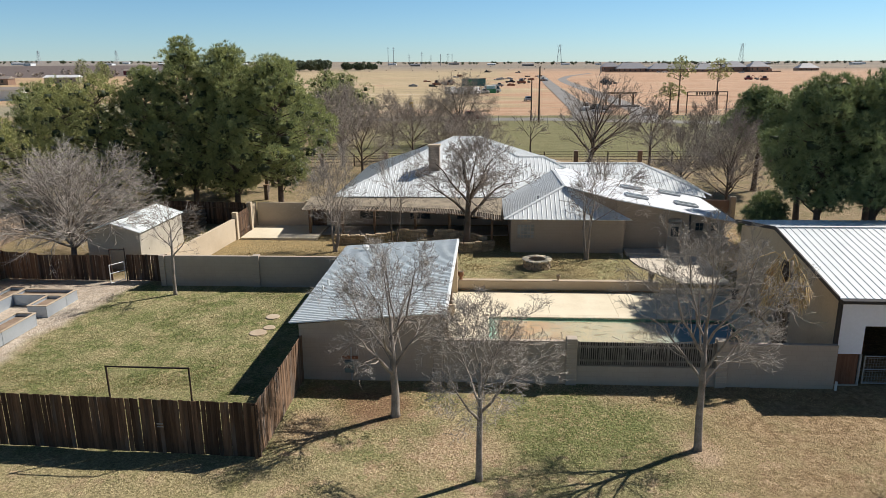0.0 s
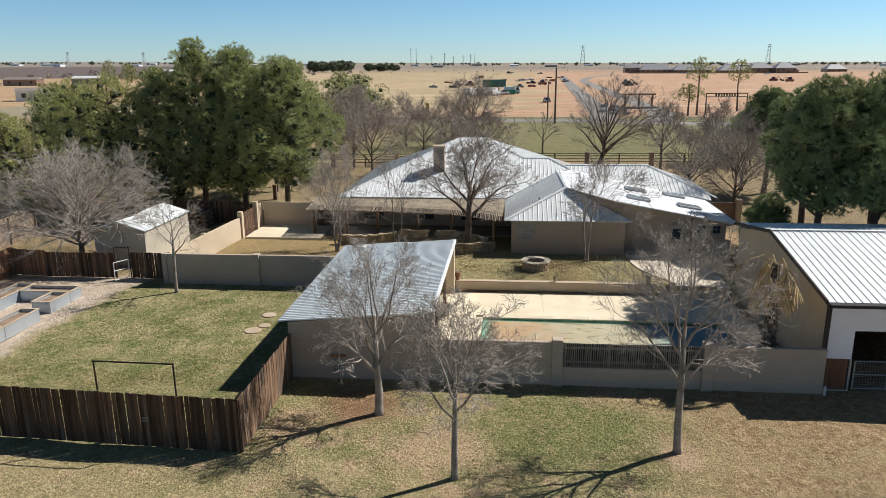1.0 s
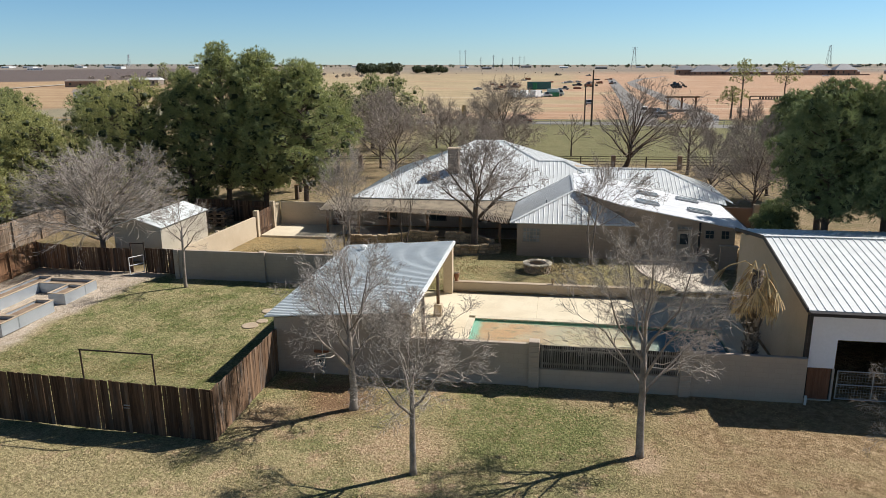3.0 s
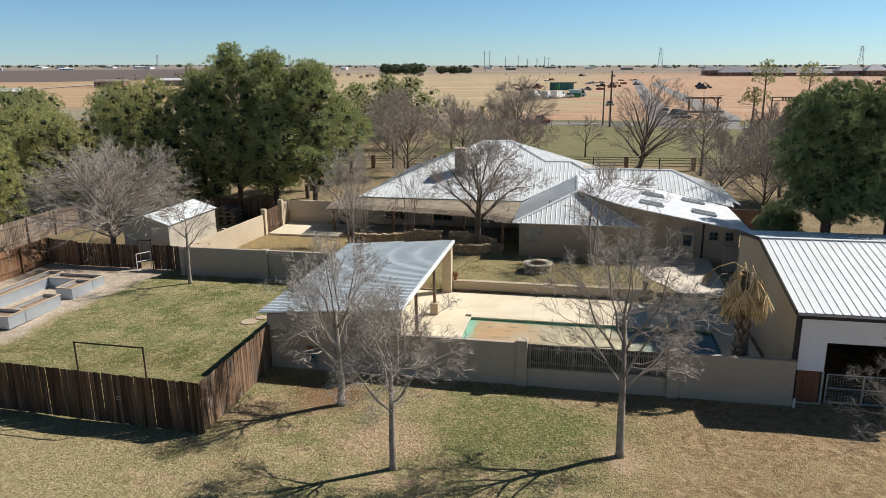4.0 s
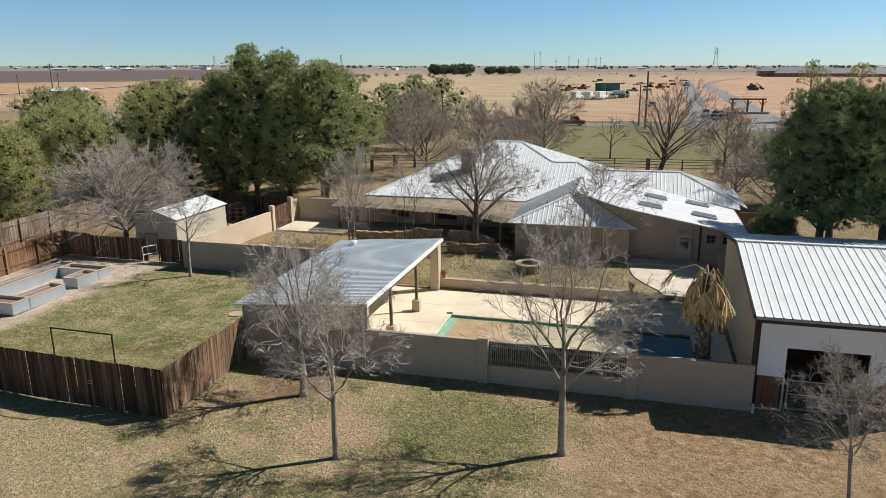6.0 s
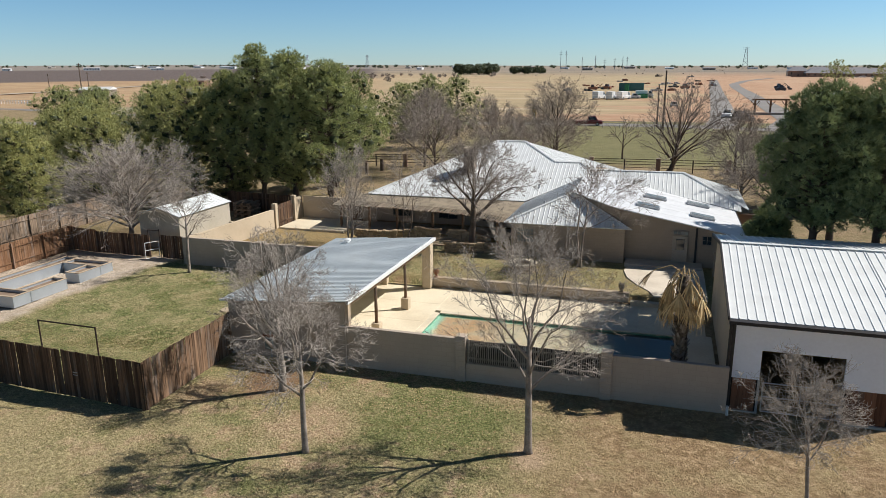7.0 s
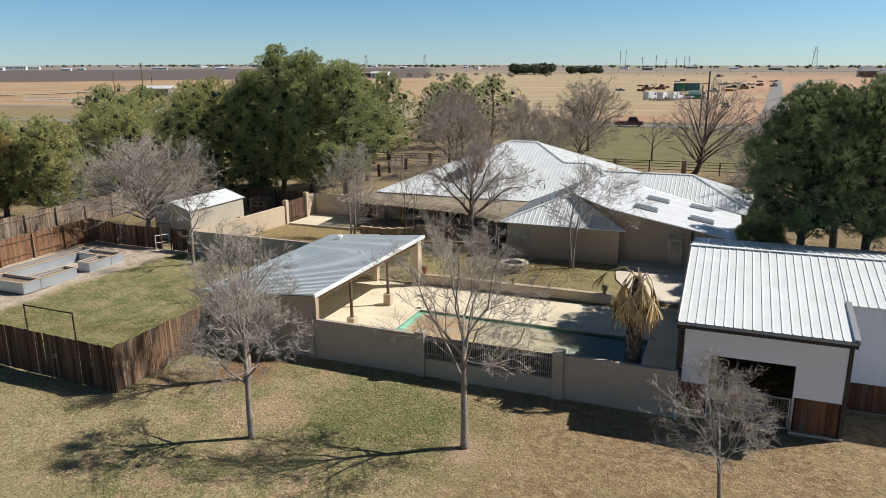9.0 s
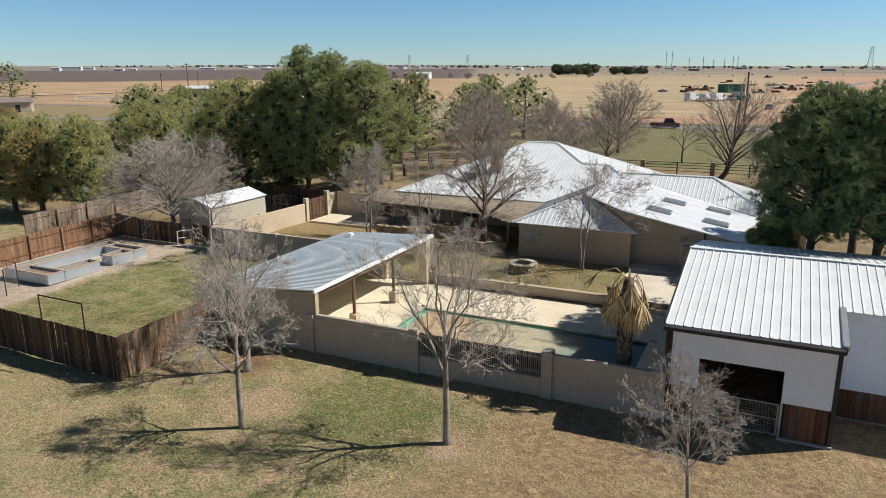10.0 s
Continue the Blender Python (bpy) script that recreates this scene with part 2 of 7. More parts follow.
def wood_material(name, c1, c2, each=0.35):
    n = Nodes(name)
    off = n.math("MULTIPLY", n.obj.outputs["Random"], 37.0)
    add = n.t.nodes.new("ShaderNodeVectorMath")
    n.t.links.new(n.pos, add.inputs[0])
    comb = n.t.nodes.new("ShaderNodeCombineXYZ")
    n.put(comb.inputs[2], off)
    n.t.links.new(comb.outputs[0], add.inputs[1])
    grain = n.noise(9, 6, 0.7, vec=add.outputs[0], stretch=(1, 1, 0.07))
    blot = n.noise(1.2, 4, 0.6, vec=add.outputs[0], stretch=(1, 1, 0.35))
    col = n.mix(n.ramp(grain, 0.3, 0.7), c1, c2)
    grey = tuple(0.33 * sum(c2) * k for k in (1.25, 1.15, 1.05))
    col = n.mix(n.math("MULTIPLY", n.ramp(blot, 0.5, 0.7), 0.55), col, grey)
    hsv = n.t.nodes.new("ShaderNodeHueSaturation")
    n.put(hsv.inputs["Color"], col)
    n.put(hsv.inputs["Value"], n.ramp(n.obj.outputs["Random"], 0, 1, 1 - each, 1 + each, False))
    n.bump(grain, 0.5, 0.01)
    return n.done(hsv.outputs[0], 0.9, 0, 0.2)


def needle_material(name, c1, c2):
    n = Nodes(name)
    r = n.geo.outputs["Random Per Island"]
    lump = n.noise(0.7, 3)
    col = n.mix(n.ramp(r, 0, 1, 0.15, 0.75, False), c1, c2)
    col = n.mix(n.math("MULTIPLY", n.ramp(lump, 0.42, 0.66), 0.55), col, tuple(v * 1.15 for v in c2))
    m = n.done(col, 0.6, 0, 0.3)
    tr = n.t.nodes.new("ShaderNodeBsdfTranslucent")
    n.put(tr.inputs["Color"], n.mix(0.35, col, (0.34, 0.36, 0.12)))
    mx = n.t.nodes.new("ShaderNodeMixShader")
    mx.inputs[0].default_value = 0.22
    n.t.links.new(n.b.outputs[0], mx.inputs[1])
    n.t.links.new(tr.outputs[0], mx.inputs[2])
    n.t.links.new(mx.outputs[0], n.out.inputs["Surface"])
    return m


def pool_plaster():
    n = Nodes("stained_plaster_painted_shade")
    x, y, z = n.xyz()
    t = n.noise(0.9, 5, 0.6)
    c = n.mix(n.ramp(n.noise(1.1, 5, 0.6), 0.38, 0.6), (0.33, 0.27, 0.185), (0.28, 0.25, 0.18))
    c = n.mix(n.math("MULTIPLY", n.ramp(t, 0.36, 0.52), n.ramp(x, 5.0, 2.0)), c, (0.32, 0.20, 0.11))
    c = n.mix(n.ramp(n.noise(1.7, 5, 0.6, stretch=(0.7, 1.6, 1)), 0.565, 0.60), c, (0.20, 0.155, 0.09))
    edge = n.math("MINIMUM", n.math("SUBTRACT", x, 0.1), n.math("MULTIPLY", n.math("SUBTRACT", 32.9, y), 2.2))
    edge = n.math("ADD", edge, n.ramp(n.noise(2.2, 4), 0, 1, -0.25, 0.25, False))
    c = n.mix(n.ramp(edge, 0.55, 0.20), c, (0.19, 0.35, 0.27))
    # deep end: shadow and water depth painted into the plaster as dark teal
    c = n.mix(n.ramp(x, 7.2, 9.6), c, (0.045, 0.10, 0.10))
    return n.done(c, 0.7, 0, 0.3)


def water_material():
    n = Nodes("pool_water")
    n.bump(n.noise(3.0, 3), 0.08, 0.02)
    n.b.inputs["Transmission Weight"].default_value = 1.0
    n.b.inputs["IOR"].default_value = 1.33
    return n.done((0.86, 0.95, 0.92), 0.03, 0, 0.5)


def glass_material():
    n = Nodes("window_glass")
    return n.done((0.035, 0.045, 0.05), 0.06, 0, 0.6)


GROUND = ground_material()
DECK = plain("cream_pool_concrete", (0.70, 0.62, 0.465), (0.62, 0.53, 0.385), 0.5, 10, 0.85, 0, 0.15)
SLAB = plain("grey_concrete_slab", (0.46, 0.42, 0.36), (0.38, 0.34, 0.28), 0.6, 12, 0.9)
BLOCK = block_material("painted_taupe_blockwork", (0.43, 0.36, 0.295), (0.345, 0.285, 0.23))
STUCCO = block_material("painted_tan_house_wall", (0.43, 0.345, 0.265), (0.36, 0.285, 0.215))
TAN = plain("tan_stucco", (0.54, 0.445, 0.325), (0.47, 0.38, 0.27), 0.4, 16, 0.9, 0, 0.2)
CAP = plain("pale_cap_stone", (0.47, 0.38, 0.28), (0.40, 0.31, 0.22), 0.8, 12, 0.9)
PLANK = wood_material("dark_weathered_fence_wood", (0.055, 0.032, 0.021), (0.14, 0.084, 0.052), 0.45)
CEDAR = wood_material("red_brown_fence_wood", (0.17, 0.085, 0.045), (0.28, 0.16, 0.09), 0.25)
GREYWOOD = wood_material("grey_weathered_fence_wood", (0.16, 0.115, 0.08), (0.30, 0.225, 0.165), 0.3)
# much like the dark fence wood but lighter, for the side run
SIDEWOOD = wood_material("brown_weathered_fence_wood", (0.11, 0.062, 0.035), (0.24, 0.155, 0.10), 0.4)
TIMBER = wood_material("brown_timber", (0.14, 0.08, 0.045), (0.24, 0.15, 0.09), 0.15)
ROOF = metal_roof("galvalume_roof", (0.74, 0.76, 0.755), 0.42, 0.0)
CORR = metal_roof("corrugated_steel_roof", (0.76, 0.80, 0.80), 0.42, 0.1)
WHITE = plain("white_metal_siding", (0.80, 0.83, 0.91), (0.76, 0.79, 0.87), 0.4, 9, 0.45, 0.0, 0.03, spread=0.04, spec=0.5)
TRIM = plain("dark_bronze_trim", (0.035, 0.033, 0.035), (0.05, 0.047, 0.047), 1, 9, 0.5, 0.2, 0.05)
STEELTRIM = plain("grey_steel_flashing", (0.42, 0.44, 0.46), (0.36, 0.38, 0.40), 1, 9, 0.45, 0.6, 0.05)
GALV = metal_roof("galvanised_planter_steel", (0.50, 0.55, 0.60), 0.45, 0.6)
IRON = plain("rusty_black_iron", (0.04, 0.033, 0.03), (0.085, 0.05, 0.035), 3, 20, 0.75, 0.4)
PICKET = plain("weathered_picket_metal", (0.26, 0.24, 0.22), (0.19, 0.17, 0.15), 3, 20, 0.7, 0.2, each=0.2)
BARK = plain("pale_grey_bark", (0.32, 0.275, 0.235), (0.20, 0.17, 0.145), 2.5, 22, 0.95, 0, 0.7, 0.02, 0.25, 0.2)
TWIG = plain("pale_grey_twigs", (0.40, 0.355, 0.31), (0.31, 0.27, 0.235), 1.2, 15, 0.95, 0, 0, spread=0.15, spec=0.2, island=0.3)
BARKDARK = plain("dark_brown_bark", (0.10, 0.075, 0.058), (0.15, 0.115, 0.09), 2.5, 22, 0.95, 0, 0.7, 0.02, 0.25, 0.2)
TWIGDARK = plain("brown_twigs", (0.34, 0.29, 0.25), (0.265, 0.222, 0.19), 1.2, 15, 0.95, 0, 0, spread=0.15, spec=0.2, island=0.3)
NEEDLE = needle_material("pine_needles", (0.080, 0.125, 0.060), (0.52, 0.53, 0.215))
# near-black green with the crowns' inner shade put into its colour
NEEDLESHADE = needle_material("painted_inner_shade", (0.028, 0.040, 0.022), (0.065, 0.08, 0.038))
NEEDLEDARK = needle_material("blue_green_needles", (0.070, 0.112, 0.058), (0.33, 0.38, 0.17))
NEEDLEBROWN = needle_material("browning_needles", (0.27, 0.22, 0.085), (0.46, 0.36, 0.15))
NEEDLEPALE = needle_material("yellow_green_needles", (0.18, 0.21, 0.085), (0.58, 0.55, 0.22))
FROND = plain("dead_palm_thatch", (0.60, 0.46, 0.25), (0.40, 0.275, 0.13), 3, 20, 0.85, 0, 0.3, island=0.4)
PALMBARK = plain("palm_trunk_bark", (0.07, 0.052, 0.04), (0.22, 0.175, 0.13), 7, 20, 0.95, 0, 0.8, 0.03)
PLASTER = pool_plaster()
TILE = plain("green_pool_tile", (0.10, 0.30, 0.22), (0.15, 0.38, 0.28), 2, 12, 0.3, 0, 0.1, each=0.15)
COPING = plain("pale_pool_coping", (0.66, 0.585, 0.45), (0.58, 0.50, 0.37), 1.2, 14, 0.85, each=0.08)
WATER = water_material()
GLASS = glass_material()
STONE = plain("tan_field_stone", (0.40, 0.31, 0.20), (0.31, 0.235, 0.15), 1.5, 14, 0.92, 0, 0.5, 0.02, each=0.25)
BRICK = plain("tan_chimney_brick", (0.34, 0.28, 0.23), (0.28, 0.22, 0.175), 2, 14, 0.92, each=0.2)
ASPHALT = plain("pale_caliche_road", (0.24, 0.225, 0.21), (0.20, 0.185, 0.17), 0.1, 3, 0.95)
DARK = plain("dark_interior", (0.03, 0.027, 0.025), (0.02, 0.018, 0.017), 1, 9, 0.95)
SHINGLE = plain("leaf_littered_shingle", (0.31, 0.255, 0.185), (0.20, 0.165, 0.12), 1.6, 16, 0.95, 0, 0.5, 0.02, 0.25)
SOIL = plain("dark_planter_soil", (0.21, 0.145, 0.10), (0.28, 0.205, 0.145), 1.5, 12, 0.98, 0, 0.6)
TERRA = plain("terracotta", (0.29, 0.14, 0.075), (0.22, 0.105, 0.06), 3, 14, 0.85)
PAINTS = {k: plain("paint_" + k, v, tuple(a * 0.85 for a in v), 0.5, 4, 0.4, 0.1, 0, spread=0.05, spec=0.5) for k, v in dict(
    white=(0.75, 0.75, 0.74), black=(0.02, 0.02, 0.022), maroon=(0.20, 0.03, 0.033), green=(0.03, 0.22, 0.10), teal=(0.05, 0.17, 0.17),
    grey=(0.30, 0.30, 0.31), rust=(0.26, 0.10, 0.05), slate=(0.33, 0.32, 0.33), beige=(0.50, 0.42, 0.31), yellow=(0.5, 0.32, 0.06), tanroof=(0.30, 0.25, 0.21), brick=(0.27, 0.17, 0.12)).items()}


# ---- mesh helpers ----
def finish(name, verts, faces, material, parent=None, label="", smooth=False):
    me = bpy.data.meshes.new(name)
    me.from_pydata(verts, [], faces)
    me.materials.append(material)
    if smooth:
        me.polygons.foreach_set("use_smooth", [True] * len(me.polygons))
    me.update()
    ob = new(name, me)
    if parent:
        ob.parent = parent
    if label:
        ob["label"] = label
    return ob


def part(name, bm, material, parent, label="", smooth=False):
    """One bmesh as one mesh object under a thing or a part."""
    me = bpy.data.meshes.new(name)
    bm.normal_update()
    bm.to_mesh(me)
    bm.free()
    me.materials.append(material)
    if smooth:
        me.polygons.foreach_set("use_smooth", [True] * len(me.polygons))
    ob = new(name, me)
    if parent:
        ob.parent = parent
    if label:
        ob["label"] = label
    return ob


def share(name, me, parent, m):
    """An object of its own on a shared mesh."""
    ob = new(name, me)
    ob.parent = parent
    ob.matrix_local = m
    return ob


def thing(name, label, category, group="", kind=""):
    return tagged(new(name), label, category, group, kind)


def box(bm, x0, y0, z0, x1, y1, z1, bevel=0.0, m=None):
    r = bmesh.ops.create_cube(bm, size=1)
    vs = r["verts"]
    for v in vs:
        v.co = Vector((x0 + (v.co.x + 0.5) * (x1 - x0), y0 + (v.co.y + 0.5) * (y1 - y0), z0 + (v.co.z + 0.5) * (z1 - z0)))
    if bevel:
        es = list({e for v in vs for e in v.link_edges})
        r2 = bmesh.ops.bevel(bm, geom=es, offset=bevel, segments=1, affect="EDGES")
        vs = list({v for v in r2["verts"]} | {v for v in vs if v.is_valid})
    if m is not None:
        for v in vs:
            v.co = m @ v.co
    return bm


def boxes(*rows, bevel=0.0):
    bm = bmesh.new()
    for r in rows:
        box(bm, *r, bevel=bevel)
    return bm


def tube(V, F, pts, radii, n=5, cap=True):
    """Appends a tapered tube along pts."""
    pts = [Vector(p) for p in pts]
    base = len(V)
    d = (pts[-1] - pts[0]).normalized()
    u = d.orthogonal().normalized()
    w = d.cross(u)
    for p, r in zip(pts, radii):
        for k in range(n):
            a = 2 * math.pi * k / n
            V.append(p + (u * math.cos(a) + w * math.sin(a)) * r)
    for i in range(len(pts) - 1):
        for k in range(n):
            a, b = base + i * n + k, base + i * n + (k + 1) % n
            F.append((a, b, b + n, a + n))
    if cap:
        F.append(tuple(base + k for k in reversed(range(n))))
        F.append(tuple(base + (len(pts) - 1) * n + k for k in range(n)))


def rod(name, a, b, r, material, parent, n=8, label="", r2=None):
    V, F = [], []
    tube(V, F, [a, b], [r, r if r2 is None else r2], n)
    return finish(name, V, F, material, parent, label, smooth=False)


def prism(bm, pts, z0, z1):
    """Extrudes a plan outline (counter-clockwise) from z0 to z1."""
    lo = [bm.verts.new((x, y, z0)) for x, y in pts]
    hi = [bm.verts.new((x, y, z1)) for x, y in pts]
    n = len(pts)
    bm.faces.new(list(reversed(lo)))
    bm.faces.new(hi)
    for i in range(n):
        bm.faces.new((lo[i], lo[(i + 1) % n], hi[(i + 1) % n], hi[i]))
    return bm


def clip(poly, f):
    """Keeps the part of a convex polygon where f >= 0 (f is linear)."""
    out = []
    for i, p in enumerate(poly):
        q = poly[(i + 1) % len(poly)]
        a, b = f(p), f(q)
        if a >= 0:
            out.append(p)
        if a * b < 0:
            out.append(p.lerp(q, a / (a - b)))
    return out


def metal_plane(name, poly, down, material, parent, width=0.9, rib=0.3, rib_h=0.03, rib_w=0.05, thick=0.05, label="", piece="roof_panel"):
    """A sloping metal plane of convex outline, laid in ribbed panels that run down the slope; every panel is a piece under the plane."""
    poly = [Vector(p) for p in poly]
    c = sum(poly, Vector()) / len(poly)
    nrm = Vector()
    for i in range(len(poly)):
        nrm += (poly[i] - c).cross(poly[(i + 1) % len(poly)] - c)
    nrm.normalize()
    if nrm.z < 0:
        nrm.negate()
        poly.reverse()
    d = Vector(down)
    d = (d - nrm * d.dot(nrm)).normalized()
    s = nrm.cross(d)
    bm = bmesh.new()
    lo = [bm.verts.new(p - nrm * thick) for p in poly]
    hi = [bm.verts.new(p - nrm * 0.006) for p in poly]
    bm.faces.new(hi)
    bm.faces.new(list(reversed(lo)))
    for i in range(len(poly)):
        j = (i + 1) % len(poly)
        bm.faces.new((lo[i], lo[j], hi[j], hi[i]))
    deck = part(name, bm, material, parent, label)
    vals = [p.dot(s) for p in poly]
    a, b = min(vals), max(vals)
    k = 0
    while a + k * width < b - 0.02:
        u0, u1 = a + k * width, min(a + (k + 1) * width, b)
        strip = clip(clip(poly, lambda p: p.dot(s) - u0), lambda p: u1 - p.dot(s))
        k += 1
        if len(strip) < 3:
            continue
        finish(piece, [tuple(p) for p in strip], [tuple(range(len(strip)))], material, deck)
        r = u0 + rib_w
        while r < u1 - 0.01:
            seg = clip(clip(strip, lambda p: p.dot(s) - (r - 0.001)), lambda p: (r + 0.001) - p.dot(s))
            if len(seg) >= 3:
                ds = [p.dot(d) for p in seg]
                org = seg[0] - d * seg[0].dot(d)
                p0, p1 = org + d * min(ds), org + d * max(ds)
                if (p1 - p0).length > 0.08:
                    V = []
                    for p in (p0, p1):
                        V += [tuple(p - s * rib_w), tuple(p - s * rib_w * 0.45 + nrm * rib_h), tuple(p + s * rib_w * 0.45 + nrm * rib_h), tuple(p + s * rib_w)]
                    finish("rib", V, [(0, 1, 5, 4), (1, 2, 6, 5), (2, 3, 7, 6), (3, 2, 1, 0), (4, 5, 6, 7)], material, deck)
            r += rib
    return deck


def ground_z(x, y):
    ys = ((-200, 0.0), (22, 0.0), (37, 0.30), (44, 0.50), (55, 0.85), (80, 1.15), (150, 1.0), (400, 0.0), (9000, 0.0))
    if -18.2 < x < 13.25 and 37.1 < y < 51:
        return 0.60
    # the plain climbs gently beyond the road, most of all towards the west
    q = x / max(y, 1.0)
    slope = 0.0042 - 0.0088 * max(q, -0.6) if q < 0 else 0.0042 - 0.0075 * min(q, 0.4)
    rise = slope * max(0.0, math.hypot(x, y) - 170.0) if y > 0 else 0.0
    for (a, u), (b, v) in zip(ys, ys[1:]):
        if a <= y <= b:
            t = (y - a) / (b - a)
            return u + (v - u) * t + rise
    return 0.0


# ---- ground ----
def make_ground():
    def axis(dense0, dense1, step, far0, far1, extra):
        v = set(extra)
        a = dense0
        while a <= dense1 + 1e-6:
            v.add(round(a, 3))
            a += step
        a, s = dense1, step
        while a < far1:
            s *= 1.35
            a += s
            v.add(round(min(a, far1), 2))
        a, s = dense0, step
        while a > far0:
            s *= 1.35
            a -= s
            v.add(round(max(a, far0), 2))
        out = []
        for q in sorted(v):
            if not out or q - out[-1] > 0.15 or q in extra:
                out.append(q)
        return out
    hx0, hx1, hy0, hy1 = -7.2, 13.0, 26.2, 36.8
    xs = axis(-36, 24, 1.0, -4200, 4200, [hx0, hx1, -18.25, -18.15, 13.2, 13.3])
    ys = axis(8, 62, 1.0, -250, 4700, [hy0, hy1, 37.05, 37.15, 50.95, 51.05])
    V, F = [], []
    for y in ys:
        for x in xs:
            rough = 0.05 * (noise.noise(Vector((x * 0.35, y * 0.35, 0))) + 0.5 * noise.noise(Vector((x * 0.9, y * 0.9, 3)))) if y < 25 else 0.03 * noise.noise(Vector((x * 0.3, y * 0.3, 0)))
            V.append((x, y, ground_z(x, y) + (rough if y < 200 else 0) - 0.02))
    nx = len(xs)
    for j in range(len(ys) - 1):
        for i in range(nx - 1):
            if xs[i] >= hx0 - 1e-6 and xs[i + 1] <= hx1 + 1e-6 and ys[j] >= hy0 - 1e-6 and ys[j + 1] <= hy1 + 1e-6:
                continue
            a = j * nx + i
            F.append((a, a + 1, a + nx + 1, a + nx))
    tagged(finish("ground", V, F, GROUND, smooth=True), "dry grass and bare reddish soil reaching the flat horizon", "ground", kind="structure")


make_ground()


def strip(name, pts, width, z, material, label, category):
    """A road or track laid along pts, a little above the ground."""
    V, F = [], []
    n = len(pts)
    for i, (x, y) in enumerate(pts):
        a, b = Vector(pts[max(i - 1, 0)]), Vector(pts[min(i + 1, n - 1)])
        d = (b - a).normalized()
        s = Vector((d.y, -d.x)) * width / 2
        for k in (1, -1):
            V.append((x + s.x * k, y + s.y * k, ground_z(x, y) + z))
    for i in range(n - 1):
        F.append((2 * i, 2 * i + 2, 2 * i + 3, 2 * i + 1))
    return tagged(finish(name, V, F, material), label, category, kind="structure")


def lane(pts, step=12):
    out = []
    for (x0, y0), (x1, y1) in zip(pts, pts[1:]):
        k = max(1, int(math.hypot(x1 - x0, y1 - y0) / step))
        out += [(x0 + (x1 - x0) * i / k, y0 + (y1 - y0) * i / k) for i in range(k)]
    return out + [pts[-1]]


strip("road", lane([(-150, 118), (-60, 141), (-20, 149), (12, 148), (30, 142), (60, 132), (200, 90)]), 7, 0.05, ASPHALT, "pale caliche county road behind the pasture", "road")
strip("road", lane([(31, 144), (36.5, 170), (37.2, 190), (40.3, 264), (44, 360), (46.5, 440), (50, 500), (66, 600), (100, 720)]), 6, 0.09, ASPHALT, "pale paved drive running off across the plain", "road")
strip("track", lane([(-310, 150), (-279, 205), (-271, 236), (-278, 283), (-293, 342), (-330, 470)]), 6, 0.35, plain("pale_track", (0.46, 0.40, 0.33), (0.42, 0.36, 0.29), 0.1, 2, 0.95), "pale dirt track across the fields", "track")
strip("road", lane([(20.5, 149), (22.5, 168), (24.5, 205), (27.5, 269), (31.5, 357), (37.5, 481), (44, 625)]), 6, 0.12, ASPHALT, "second pale drive running off across the plain", "road")

strip("road", lane([(-330, 152), (-218, 160), (-175, 165), (-110, 150)]), 5, 0.05, ASPHALT, "pale grey lane in the western fields", "road")

# ---- pool yard ----
DZ = 0.20
PX0, PX1, PY0, PY1 = 0.1, 11.7, 27.3, 32.9
deck = tagged(new("pavement"), "cream sunlit concrete pool deck", "pavement", kind="structure")
for x0, y0, x1, y1 in ((-7.25, 25.98, PX0 - 0.32, 36.95), (PX0 - 0.32, PY1 + 0.32, 13.25, 36.95), (PX0 - 0.32, 25.98, 13.25, PY0 - 0.32), (PX1 + 0.32, PY0 - 0.32, 13.25, PY1 + 0.32)):
    # slabs with fine control joints
    nx, ny = max(1, round((x1 - x0) / 3.0)), max(1, round((y1 - y0) / 3.0))
    for i in range(nx):
        for j in range(ny):
            g = 0.002
            bm = boxes((x0 + (x1 - x0) * i / nx + g, y0 + (y1 - y0) * j / ny + g, -0.1, x0 + (x1 - x0) * (i + 1) / nx - g, y0 + (y1 - y0) * (j + 1) / ny - g, DZ), bevel=0.01)
            part("slab", bm, DECK, deck)
part("bed", boxes((-7.25, 25.98, -0.14, PX0 - 0.34, 36.95, DZ - 0.03), (PX0 - 0.34, PY1 + 0.34, -0.14, 13.25, 36.95, DZ - 0.03), (PX1 + 0.34, 25.98, -0.14, 13.25, PY1 + 0.34, DZ - 0.03)), SLAB, deck)

pool = tagged(new("swimming_pool"), "rectangular pool with murky water, stained floor and green tile edge", "swimming pool", kind="structure")
bm = bmesh.new()
prof = [(PX0, 0.02), (3.0, 0.0), (7.2, -0.06), (9.6, -0.3), (PX1, -0.5)]
rows = []
for x, z in prof:
    rows.append([bm.verts.new((x, PY0, DZ - 0.06)), bm.verts.new((x, PY0, z)), bm.verts.new((x, PY1, z)), bm.verts.new((x, PY1, DZ - 0.06))])
for a, b in zip(rows, rows[1:]):
    for k in range(3):
        bm.faces.new((a[k], a[k + 1], b[k + 1], b[k]))
bm.faces.new((rows[0][3], rows[0][2], rows[0][1], rows[0][0]))
bm.faces.new(rows[-1])
part("basin", bm, PLASTER, pool, "stained plaster floor and walls, shade painted into the deep end")
tile_me = bpy.data.meshes.new("tile")
_b = boxes((-0.145, -0.02, -0.20, 0.145, 0.02, -0.02), bevel=0.006)
_b.to_mesh(tile_me)
_b.free()
tile_me.materials.append(TILE)
cop_me = bpy.data.meshes.new("coping_stone")
_b = boxes((-0.288, -0.02, -0.08, 0.288, 0.318, 0.005), bevel=0.008)
_b.to_mesh(cop_me)
_b.free()
